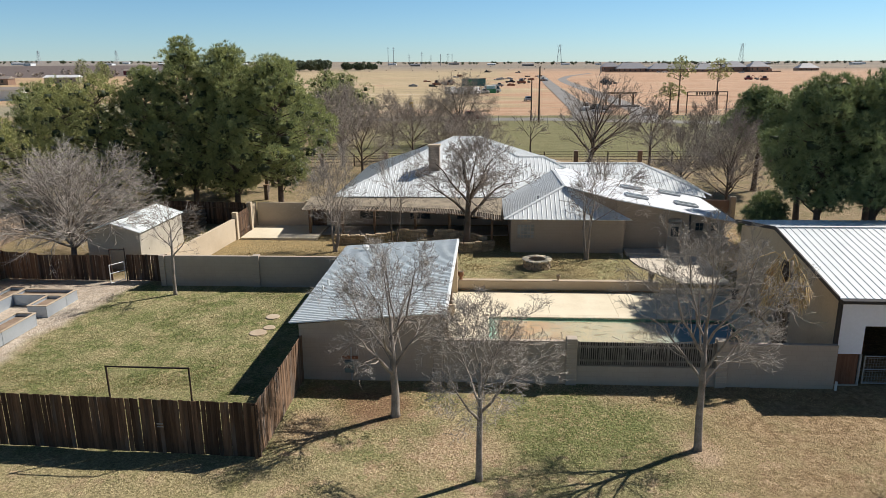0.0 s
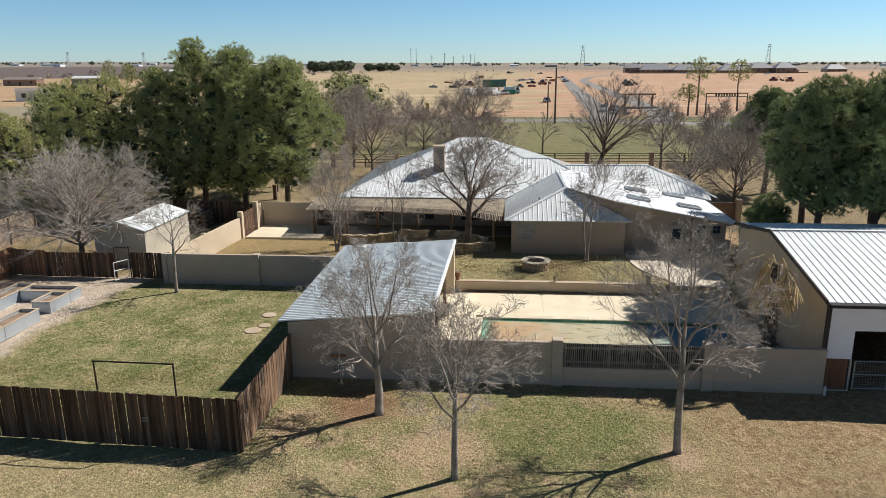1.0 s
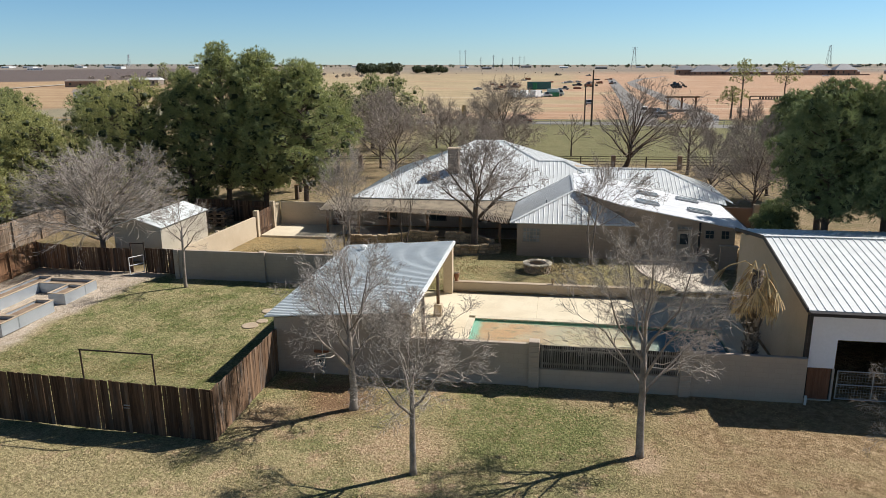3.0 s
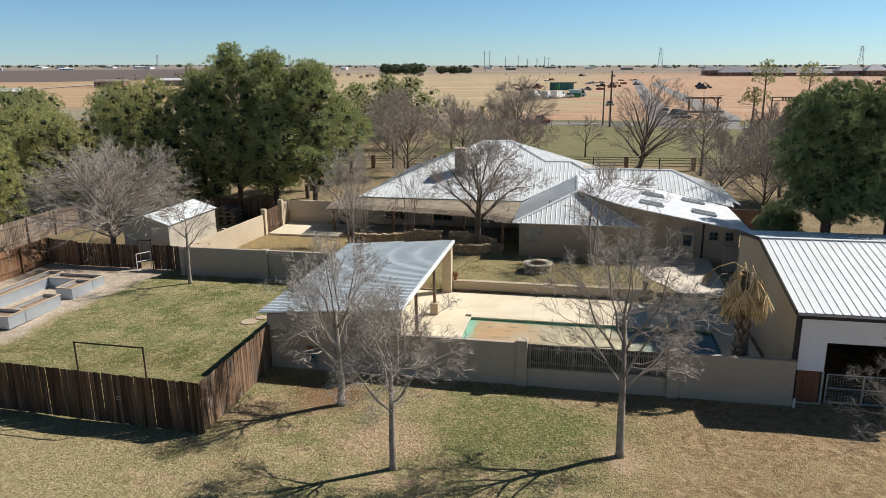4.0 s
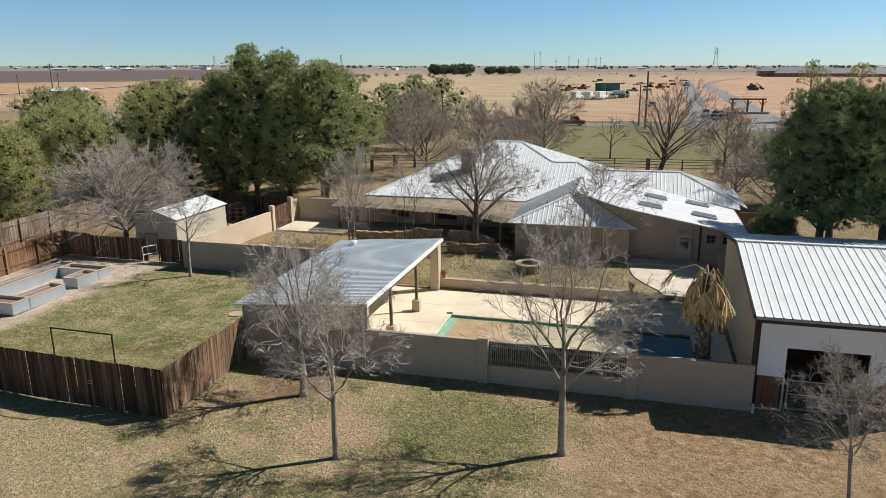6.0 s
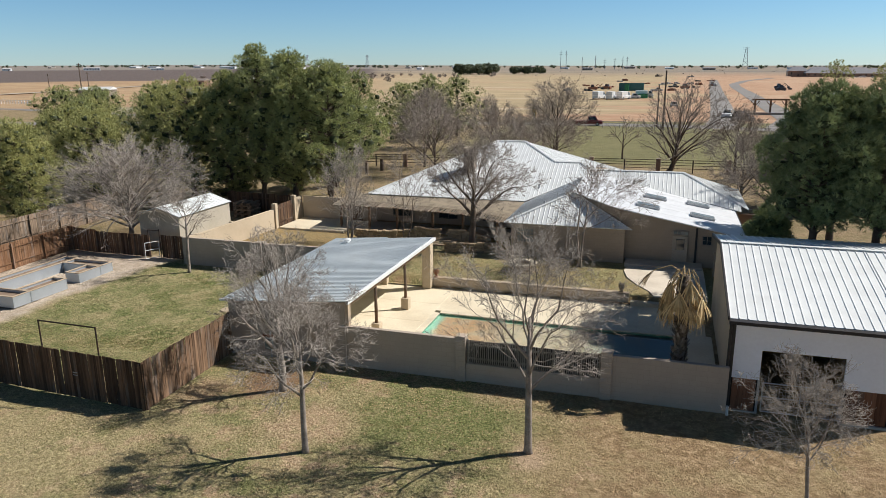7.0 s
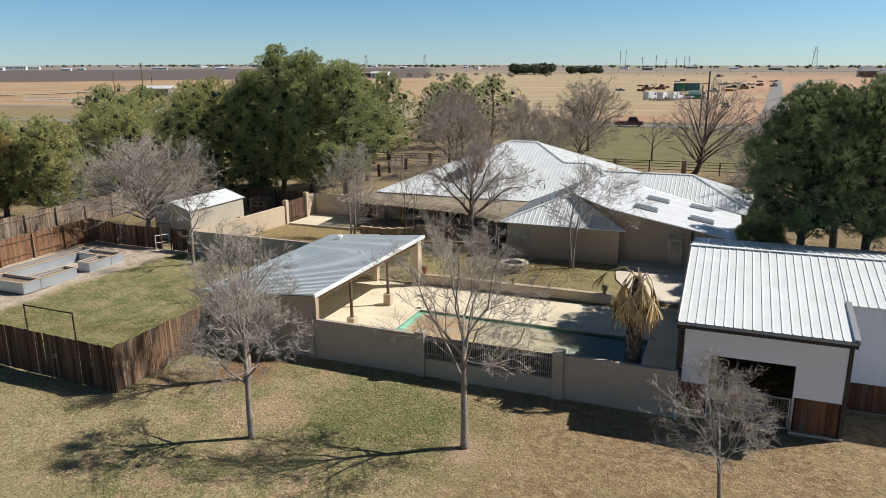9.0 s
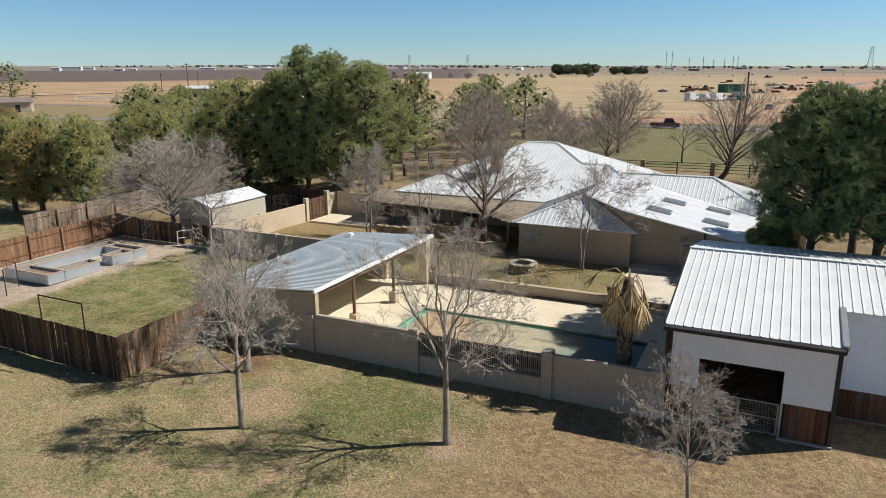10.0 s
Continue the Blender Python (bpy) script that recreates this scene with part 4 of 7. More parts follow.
part("fascia", boxes((15.5, 43.55, 2.54, 15.56, 52.0, 2.70)), TRIM, house)
r0, r1 = (5.2, 56.2, 4.60), (12.1, 56.2, 4.60)
fz = lambda y: 4.60 - S * (56.2 - y)
metal_plane("roof", [r0, (6.0, 55.3, fz(55.3)), (15.9, 51.6, fz(51.6)), (15.9, 52.4, fz(52.4)), r1], (0, -1, 0), ROOF, house, *R)
metal_plane("roof", [r1, (16.4, 51.9, 2.80), (16.4, 60.5, 2.80)], (1, 0, 0), ROOF, house, *R)
metal_plane("roof", [r0, r1, (16.4, 60.5, 2.80), (5.2, 60.5, 2.80)], (0, 1, 0), ROOF, house, *R)


def cap_line(a, b, w=0.13):
    a, b = Vector(a), Vector(b)
    V, F = [], []
    d = (b - a).normalized()
    s = d.cross(Vector((0, 0, 1))).normalized() * w
    up = Vector((0, 0, 0.075))
    for p in (a, b):
        V.extend([p - s + up * 0.25, p + up, p + s + up * 0.25])
    F += [(0, 1, 4, 3), (1, 2, 5, 4)]
    finish("ridge_cap", V, F, ROOF, house)


for a, b in ((L0, R0), (R0, k1), (k1, k2), (k2, k3), ((-11.4, 50.5, 2.92), L0), (WL, WA), (WA, vb), (r0, r1), (r1, (16.4, 51.9, 2.80))):
    cap_line(a, b)
# skylights
for x, y in ((10.2, 50.2), (9.8, 46.5), (13.0, 50.8), (13.15, 46.8)):
    z = shz(x, y)
    m = Matrix.Translation((x, y, z)) @ Matrix.Rotation(math.atan(0.174), 4, "Y")
    bm = bmesh.new()
    box(bm, -0.75, -0.42, 0.0, 0.75, 0.42, 0.16, bevel=0.03, m=m)
    sk = part("skylight", bm, STEELTRIM, house, "grey framed skylight")
    bm = bmesh.new()
    box(bm, -0.66, -0.34, 0.16, 0.66, 0.34, 0.185, bevel=0.01, m=m)
    part("pane", bm, plain("skylight_glazing", (0.20, 0.24, 0.25), (0.16, 0.19, 0.20), 1, 5, 0.25, 0, 0, spec=0.6), sk)
# chimney of brick courses
ch = part("chimney", boxes((-4.53, 53.9, 3.6, -3.75, 54.7, 6.2)), BRICK, house, "tan brick chimney")
for i in range(16):
    z = 4.2 + i * 0.125
    part("brick_course", boxes((-4.56, 53.87, z, -3.72, 54.73, z + 0.112), bevel=0.008), BRICK, ch)
part("chimney_cap", boxes((-4.64, 53.8, 6.2, -3.64, 54.8, 6.32), bevel=0.02), CAP, ch)
# roof jacks
for x, y in ((1.8, 52.2), (3.3, 45.6), (7.4, 52.5), (-6.0, 53.0)):
    z = MZ(y) if y > 50.5 and x < 5 else (shz(x, y) if x > 5 else 2.78 + S * (y - 43.55))
    rod("roof_jack", (x, y, z - 0.05), (x, y, z + 0.32), 0.06, STEELTRIM, house, 8)


def window(parent, x0, x1, z0, z1, y, nx, ny, frame_mat):
    f = 0.05
    w = part("window", boxes((x0 - f, y - 0.03, z0 - f, x1 + f, y + 0.02, z0), (x0 - f, y - 0.03, z1, x1 + f, y + 0.02, z1 + f), (x0 - f, y - 0.03, z0, x0, y + 0.02, z1), (x1, y - 0.03, z0, x1 + f, y + 0.02, z1)), frame_mat, parent)
    for i in range(nx):
        for j in range(ny):
            a, b = x0 + (x1 - x0) * i / nx, x0 + (x1 - x0) * (i + 1) / nx
            c, d = z0 + (z1 - z0) * j / ny, z0 + (z1 - z0) * (j + 1) / ny
            part("pane", boxes((a + 0.012, y - 0.015, c + 0.012, b - 0.012, y - 0.003, d - 0.012)), GLASSBLOCK if nx > 3 else GLASS, w)
    return w


GLASSBLOCK = plain("glass_block", (0.30, 0.30, 0.28), (0.24, 0.25, 0.24), 3, 12, 0.2, 0, 0.2, each=0.25, spec=0.6)
FRAME = plain("tan_window_frame", (0.36, 0.30, 0.24), (0.31, 0.25, 0.2), 2, 9, 0.6)
window(house, 1.9, 2.95, 1.55, 2.42, 43.75, 5, 4, FRAME)
window(house, 11.45, 12.3, 2.48, 2.68, 44.3, 4, 1, FRAME)
window(house, 13.15, 13.65, 1.95, 2.45, 44.3, 2, 2, FRAME)
window(house, 14.1, 14.55, 1.95, 2.45, 44.3, 2, 2, FRAME)
dr = part("door", boxes((11.42, 44.22, 0.78, 12.30, 44.3, 2.4), bevel=0.01), plain("pale_door_paint", (0.44, 0.375, 0.30), (0.39, 0.33, 0.26), 2, 9, 0.5), house, "tan door with a dark upper pane")
part("pane", boxes((11.62, 44.2, 1.55, 12.12, 44.219, 2.22)), GLASS, dr)
rod("handle", (11.5, 44.19, 1.55), (11.5, 44.22, 1.55), 0.03, STEELTRIM, dr, 6)
part("corner_board", boxes((12.72, 44.24, 0.5, 12.84, 44.3, 2.95)), TRIM, house)
for x in (-8.8, -5.0, -1.5):
    window(house, x - 0.7, x + 0.7, 1.2, 2.4, 51.1, 2, 1, TRIM)
# porch with an uneven littered roof
edge = [(-13.1, 47.7), (-10.2, 47.55), (-7.8, 47.3), (-5.0, 46.9), (-2.6, 46.4), (-0.8, 45.6), (1.0, 44.3)]


def edge_y(x):
    for (a, u), (b, v) in zip(edge, edge[1:]):
        if a <= x <= b:
            return u + (v - u) * (x - a) / (b - a)
    return edge[-1][1]


bm = bmesh.new()
prow = []
for i in range(25):
    x = -13.1 + 14.1 * i / 24
    y = edge_y(x) + 1.15
    prow.append((bm.verts.new((x, y, 2.62)), bm.verts.new((x, 51.0, 2.88)), bm.verts.new((x, y, 2.56)), bm.verts.new((x, 51.0, 2.80))))
for p, q in zip(prow, prow[1:]):
    bm.faces.new((p[0], q[0], q[1], p[1]))
    bm.faces.new((p[2], p[3], q[3], q[2]))
    bm.faces.new((p[0], p[2], q[2], q[0]))
bm.faces.new((prow[0][0], prow[0][1], prow[0][3], prow[0][2]))
bm.faces.new((prow[-1][0], prow[-1][2], prow[-1][3], prow[-1][1]))
pr = part("porch_roof", bm, SHINGLE, house, "low brown porch roof covered in leaf litter")
rgp = random.Random(77)
for i in range(118):
    x = -13.05 + 14.0 * i / 117
    y = edge_y(x)
    o = rgp.uniform(-0.28, 0.12)
    rod("pole", (x + rgp.uniform(-0.03, 0.03), y + o, 2.50 + rgp.uniform(-0.02, 0.03)), (x, y + 1.9, 2.66), rgp.uniform(0.026, 0.042), SAPLING, pr, 6)
for x0 in (-13.1, -9.6, -6.1, -2.6):
    x1 = min(x0 + 3.5, 0.95)
    rod("beam", (x0, edge_y(x0) + 0.5, 2.45), (x1, edge_y(x1) + 0.5, 2.45), 0.07, TIMBER, pr, 6)
for x, y in ((-12.6, 48.1), (-10.2, 47.9), (-7.9, 47.7), (-5.0, 47.3), (-2.6, 46.8), (0.3, 45.0)):
    part("porch_post", boxes((x - 0.08, y - 0.08, 0.3, x + 0.08, y + 0.08, 2.48), bevel=0.01), TIMBER, house)
part("porch_floor", boxes((-12.8, 48.2, 0.3, 1.45, 51.1, 0.62)), SLAB, house)
part("porch_wall", boxes((-13.1, 50.85, 0.4, -10.9, 51.05, 2.7)), STUCCO, house)
part("yard_wall", boxes((15.0, 52.8, 0.5, 18.2, 53.0, 2.3), bevel=0.01), PAINTS["brick"], house, "brown brick yard wall")
part("yard_pier", boxes((18.0, 52.5, 0.5, 18.4, 52.95, 2.6), bevel=0.02), CAP, house)
gs = thing("garden_wall_stub", "short tan wall stub beside the house door", "wall")
part("wall_face", boxes((13.75, 42.6, 0.4, 14.7, 42.9, 1.82), bevel=0.015), STUCCO, gs)
part("cap", boxes((13.7, 42.55, 1.823, 14.75, 42.95, 1.9), bevel=0.012), CAP, gs)


# ---- trees ----
def bare_tree(x, y, height, spread, fork, seed, bark, twig, label, trunk_r=0.14, lean=(0, 0), levels=5, limbs=7, density=1.0, weep=0.0, stems=1, name="tree", low=0.3, group="bare trees", upright=0.0, fine=0.0042, calm=1.0):
    """A leafless tree: a trunk, limbs that reach out to an uneven envelope, and ever finer twigs on them."""
    rg = random.Random(seed)
    z0 = ground_z(x, y) - 0.05
    TV, TF, BV, BF = [], [], [], []
    zb, zt = z0 + fork + low, z0 + height
    cen = Vector((x + lean[0], y + lean[1], zb + (zt - zb) * 0.42))

    def surface(a, el):
        """A point of the envelope in a direction."""
        k = 1.0 + 0.22 * noise.noise(Vector((math.cos(a) * 1.4 + seed, math.sin(a) * 1.4, el * 1.3)))
        rz = ((zt - cen.z) if el > 0 else (cen.z - zb)) * 0.78
        return cen + Vector((math.cos(a) * math.cos(el) * spread * 0.78, math.sin(a) * math.cos(el) * spread * 0.78, math.sin(el) * rz)) * k

    def limb(p, d, length, r, level, target=None):
        n = 5 if level < 2 else (2 if level >= levels else (4 if level < 3 else 3))
        pts, rs = [p.copy()], [r]
        step = length / n
        cur, dr = p.copy(), d.normalized()
        wander = (0.10, 0.15, 0.22, 0.30, 0.36, 0.42)[min(level, 5)] * calm
        for i in range(n):
            if target is not None:
                dr = (dr * 0.55 + (target - cur).normalized() * 0.6)
            dr = (dr + Vector((rg.gauss(0, wander), rg.gauss(0, wander), rg.gauss(0, wander * 0.8) + 0.05 + upright - weep * level))).normalized()
            cur = cur + dr * step
            pts.append(cur.copy())
            rs.append(max(r * (1 - 0.68 * (i + 1) / n), fine))
        if level <= 1:
            tube(TV, TF, pts, rs, 6, False)
        else:
            tube(BV, BF, pts, rs, 4 if level == 2 else 3, False)
        if level >= levels:
            return
        kids = (0, 9, 6, 5, 4, 4)[min(level, 5)]
        kids = max(2, round(kids * density * rg.uniform(0.8, 1.2)))
        for j in range(kids):
            t = rg.uniform(0.22, 0.98) if j else 1.0
            f = t * n
            i = min(int(f), n - 1)
            q = pts[i].lerp(pts[i + 1], f - i)
            ax = (pts[i + 1] - pts[i]).normalized()
            side = ax.orthogonal().normalized()
            side.rotate(Matrix.Rotation(rg.uniform(0, 2 * math.pi), 3, ax))
            out = (q - cen)
            out.z *= 0.4
            if out.length > 0.1:
                side = (side + out.normalized() * 0.5).normalized()
            ang = radians(rg.uniform(28, 58) if level < 3 else rg.uniform(30, 74)) * (0.45 if j == 0 else 1)
            nd = ax * math.cos(ang) + side * math.sin(ang)
            ln = length * rg.uniform(0.42, 0.72) * (1.15 - 0.45 * t)
            limb(q, nd, max(ln, 0.16), max(rs[min(i + 1, n)] * (0.56 if j else 0.8), fine), level + 1)

    for s in range(stems):
        off = Vector((rg.gauss(0, 0.14), rg.gauss(0, 0.14), 0)) if stems > 1 else Vector()
        top = Vector((x, y, z0 + fork)) + Vector((lean[0], lean[1], 0)) * 0.35 + off * 3
        r = trunk_r * (0.72 if stems > 1 else 1)
        base = Vector((x, y, z0)) + off
        mid = base.lerp(top, 0.5) + Vector((rg.gauss(0, 0.04), rg.gauss(0, 0.04), 0))
        lead = top.lerp(Vector((cen.x, cen.y, zt)), 0.45) + off * 2
        tube(TV, TF, [base + Vector((0, 0, -0.1)), base + Vector((0, 0, 0.2)), mid, top, lead], [r * 1.4, r * 1.05, r * 0.92, r * 0.80, r * 0.35], 8)
        a0 = rg.uniform(0, 6.28)
        m = limbs if stems == 1 else max(3, limbs * 2 // 3)
        for i in range(m):
            a = a0 + 2.39996 * i + rg.uniform(-0.3, 0.3)
            u = (i + 0.5) / m
            el = radians(-25 + 115 * u + rg.uniform(-8, 8))
            tgt = surface(a, min(el, 1.5))
            q = top.lerp(lead, max(0.0, u * 1.1 - 0.15)) if i else mid.lerp(top, 0.85)
            d = Vector((math.cos(a) * 0.6, math.sin(a) * 0.6, 0.75))
            limb(q, d, (tgt - q).length * 0.94, r * (0.50 - 0.24 * u) * rg.uniform(0.85, 1.1), 1, tgt)
    ob = thing(name, label, "tree", group)
    finish("trunk", TV, TF, bark, ob, smooth=True)
    if BF:
        finish("crown", BV, BF, twig, ob)
    return ob


def pine(x, y, height, spread, seed, material, label, clear=2.0, n_bough=80, per=6, trunk_r=0.25, blade=0.30, lean=(0, 0), name="pine_tree", flat=0.62, puffs=15, nb=11, belly=0.22, core=True):
    """A pine: trunk, limbs reaching to boughs, and every bough a dense rounded clump of needle tufts that face outwards."""
    rg = random.Random(seed)
    z0 = ground_z(x, y) - 0.05
    TV, TF, CV, CF = [], [], [], []
    top = Vector((x + lean[0], y + lean[1], z0 + height))
    base = Vector((x, y, z0))
    tube(TV, TF, [base + Vector((0, 0, -0.1)), base.lerp(top, 0.03), base.lerp(top, 0.5) + Vector((rg.gauss(0, .15), rg.gauss(0, .15), 0)), base.lerp(top, 0.93)], [trunk_r * 1.4, trunk_r, trunk_r * 0.6, 0.04], 8)
    cz, hz = z0 + clear + (height - clear) * 0.47, (height - clear) * 0.5
    ax = base.lerp(top, 0.5)
    NV, NN = [], []
    npr = np.random.RandomState(seed)
    for b in range(n_bough):
        u = 1 - 2 * (b + 0.5) / n_bough
        a = b * 2.39996 + rg.uniform(-0.4, 0.4)
        k = 1.0 + 0.50 * noise.noise(Vector((math.cos(a) * 1.7 + seed * 3.1, math.sin(a) * 1.5, u * 2.4)))
        w = math.sqrt(max(0.0, 1 - abs(u) ** (2.2 if u > 0 else 3.2))) * (1 - belly * u)
        deep = rg.uniform(0.70, 1.08) if b % 4 else rg.uniform(0.3, 0.6)
        s = rg.uniform(0.62, 1.2) * (0.44 + 0.14 * spread)
        rr = max(spread * w * k - s * 0.55, 0.0) * deep
        c = Vector((ax.x + math.cos(a) * rr, ax.y + math.sin(a) * rr, cz + u * (hz * (1.0 + 0.32 * (k - 1))) - s * 0.35 * (u > 0)))
        hh = max(min((c.z - z0) / height - 0.08, 0.9), 0.08)
        st = base.lerp(top, hh)
        tube(TV, TF, [st, st.lerp(c, 0.6) - Vector((0, 0, 0.12)), c], [0.07, 0.045, 0.02], 4, False)
        shape = np.array((s, s, s * flat))
        # a dark core whose colour stands for the shade inside the clump
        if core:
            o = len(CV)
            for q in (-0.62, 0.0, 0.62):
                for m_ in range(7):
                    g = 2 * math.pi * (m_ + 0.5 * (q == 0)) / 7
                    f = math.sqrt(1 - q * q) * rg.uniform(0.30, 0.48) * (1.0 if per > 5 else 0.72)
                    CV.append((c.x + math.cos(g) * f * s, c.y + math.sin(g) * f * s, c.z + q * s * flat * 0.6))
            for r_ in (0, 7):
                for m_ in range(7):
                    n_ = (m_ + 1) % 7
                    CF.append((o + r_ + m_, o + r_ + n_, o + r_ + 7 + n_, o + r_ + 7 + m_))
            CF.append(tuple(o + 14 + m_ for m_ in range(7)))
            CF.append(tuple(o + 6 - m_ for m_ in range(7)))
        np_ = max(5, int(puffs * rg.uniform(0.85, 1.2)))
        v = 1 - 2 * (np.arange(np_) + 0.5) / np_
        h_ = np.arange(np_) * 2.39996 + rg.uniform(0, 6.28)
        pd = np.stack((np.cos(h_) * np.sqrt(1 - v * v), np.sin(h_) * np.sqrt(1 - v * v), v), 1) + npr.normal(scale=0.18, size=(np_, 3)) + np.array((0.25 * math.cos(a), 0.25 * math.sin(a), 0.22))
        pd /= np.linalg.norm(pd, axis=1)[:, None]
        pc = np.array(c) + pd * shape * npr.uniform(0.62, 0.92, size=(np_, 1))
        pr = s * npr.uniform(0.22, 0.36, size=(np_, 1))
        pc, pr, pd = np.repeat(pc, per, axis=0), np.repeat(pr, per, axis=0), np.repeat(pd, per, axis=0)
        m = len(pc)
        d = npr.normal(scale=0.75, size=(m, 3)) + pd + np.array((0, 0, 0.25))
        d /= np.linalg.norm(d, axis=1)[:, None]
        q = pc + d * pr * (npr.uniform(0.4, 1.0, size=(m, 1)) ** 0.5)
        d = np.repeat(d, nb, axis=0)
        tg = np.cross(d, npr.normal(size=(m * nb, 3)))
        tg /= np.linalg.norm(tg, axis=1)[:, None] + 1e-6
        e = d * npr.uniform(0.5, 1.4, size=(m * nb, 1)) + tg * 0.75 + np.array((0, 0, 0.30))
        e /= np.linalg.norm(e, axis=1)[:, None]
        sd = np.cross(d, e)
        sd /= np.linalg.norm(sd, axis=1)[:, None] + 1e-6
        wd = sd * (blade * npr.uniform(0.036, 0.066, size=(m * nb, 1)))
        ln = blade * npr.uniform(0.55, 1.2, size=(m * nb, 1))
        qq = np.repeat(q, nb, axis=0)
        NV.append(np.stack((qq + wd, qq - wd, qq + e * ln), axis=1).reshape(-1, 3))
        nm = np.repeat(pd, nb, axis=0) * 0.8 + d * 0.6 + e * 0.15
        NN.append(np.repeat(nm / np.linalg.norm(nm, axis=1)[:, None], 3, axis=0))
    NV, NN = np.concatenate(NV), np.concatenate(NN)
    ob = thing(name, label, "tree", "pine trees")
    finish("trunk", TV, TF, BARKDARK, ob, smooth=True)
    crown = finish("crown", NV.tolist(), np.arange(len(NV)).reshape(-1, 3).tolist(), material, ob)
    # soft shading over each tuft
    crown.data.attributes.new("custom_normal", "FLOAT_VECTOR", "POINT").data.foreach_set("vector", NN.astype(np.float32).ravel())
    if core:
        tagged(finish("inner_foliage", CV, CF, NEEDLESHADE, crown, smooth=True), "dark cores coloured as the shade inside the crown", kind="stuff")
    return ob


PALE = "leafless grey-barked tree standing in the dry front lawn"
bare_tree(-3.28, 22.95, 6.35, 2.2, 1.8, 21, BARK, TWIG, PALE, 0.155, (-0.1, 0), 5, 9, 0.88, low=0.3, fine=0.0047)
bare_tree(-0.2, 19.08, 6.0, 1.8, 2.2, 37, BARK, TWIG, PALE, 0.105, (0.05, 0), 5, 8, 0.86, low=0.4, fine=0.0047)
bare_tree(6.95, 21.12, 7.6, 2.5, 2.4, 45, BARK, TWIG, "tall leafless grey-barked tree before the picket screen", 0.13, (-0.1, 0.1), 5, 9, 0.86, upright=0.03, low=0.2, fine=0.0047)
bare_tree(15.0, 19.4, 4.85, 1.45, 2.0, 52, BARK, TWIG, "small bushy leafless tree before the barn", 0.06, (-0.4, 0.1), 5, 9, 0.76, low=0.3, fine=0.0042)
bare_tree(-17.0, 35.5, 5.2, 1.8, 2.3, 63, BARK, TWIGDARK, "slim leafless tree beside the block wall", 0.10, (0.2, 0), 4, 6, 0.9)
bare_tree(-1.35, 44.6, 7.5, 3.9, 2.2, 71, BARKDARK, TWIGDARK, "large spreading leafless tree before the porch", 0.24, (0.2, 0), 5, 9, 1.0, low=0.1, fine=0.006)
bare_tree(6.3, 42.2, 6.1, 2.7, 2.0, 83, BARK, TWIGDARK, "leaning leafless tree with two stems by the fire pit", 0.11, (1.1, 0.3), 4, 6, 1.0, stems=2, fine=0.006)
bare_tree(-9.9, 43.6, 6.4, 2.0, 0.9, 91, BARK, TWIG, "pale many-stemmed leafless tree in the courtyard", 0.10, (-0.1, 0), 4, 6, 0.95, stems=3, fine=0.006, upright=0.04)
bare_tree(-6.1, 44.4, 6.0, 1.5, 1.4, 97, BARKDARK, TWIGDARK, "thin dark leafless tree beside the porch", 0.075, (0.1, 0), 4, 5, 0.8, stems=2, fine=0.006, upright=0.06)
bare_tree(-25.6, 40.6, 6.9, 5.4, 1.2, 101, BARK, TWIG, "wide bushy leafless tree behind the fence", 0.20, (0, 0), 4, 36, 0.95, fine=0.008, low=-0.5, calm=0.7, weep=0.012)
# beyond the house
bare_tree(11.0, 79.5, 9.2, 5.6, 1.3, 113, BARKDARK, TWIGDARK, "broad leafless tree at the edge of the pasture", 0.30, (1.6, 0), 4, 15, 0.82, low=0.3, upright=0.02, fine=0.012, calm=0.7)
bare_tree(-4.0, 100.0, 9.4, 5.2, 1.8, 127, BARKDARK, TWIGDARK, "leafless tree behind the house", 0.22, (0, 0), 4, 13, 1.1, fine=0.010)
bare_tree(5.5, 92.0, 5.5, 2.4, 1.5, 131, BARKDARK, TWIGDARK, "small dead-looking tree in the pasture", 0.12, (0, 0), 3, 5, 0.7, fine=0.02)
bare_tree(17.5, 77.5, 7.2, 3.2, 2.2, 137, BARKDARK, TWIGDARK, "leafless tree at the pipe fence", 0.16, (0, 0), 4, 8, 1.0, fine=0.014)
bare_tree(25.2, 84.0, 7.0, 3.2, 1.6, 139, BARKDARK, TWIGDARK, "leafless tree at the pipe fence", 0.14, (0, 0), 4, 8, 1.0, fine=0.014)
for i, (x, y, h, s) in enumerate(((-13.2, 73.0, 7.6, 4.2), (-9.0, 84.0, 7.0, 4.6), (-19.0, 90.0, 8.0, 4.4), (-4.0, 74.0, 5.8, 3.6), (19.0, 56.5, 7.2, 3.8), (16.8, 62.0, 6.0, 3.4), (-13.5, 100.0, 7.0, 4.8), (-8, 112.0, 6.5, 5.0), (-2.0, 84.0, 5.6, 4.2), (22.5, 66.0, 6.5, 3.8), (-16.5, 79.0, 8.8, 4.2))):
    bare_tree(x, y, h, s, 1.2, 150 + i, BARKDARK, TWIGDARK, "brushy leafless tree beside the house grounds", 0.15, (0, 0), 4, 11, 1.1, fine=0.009, low=0.0)

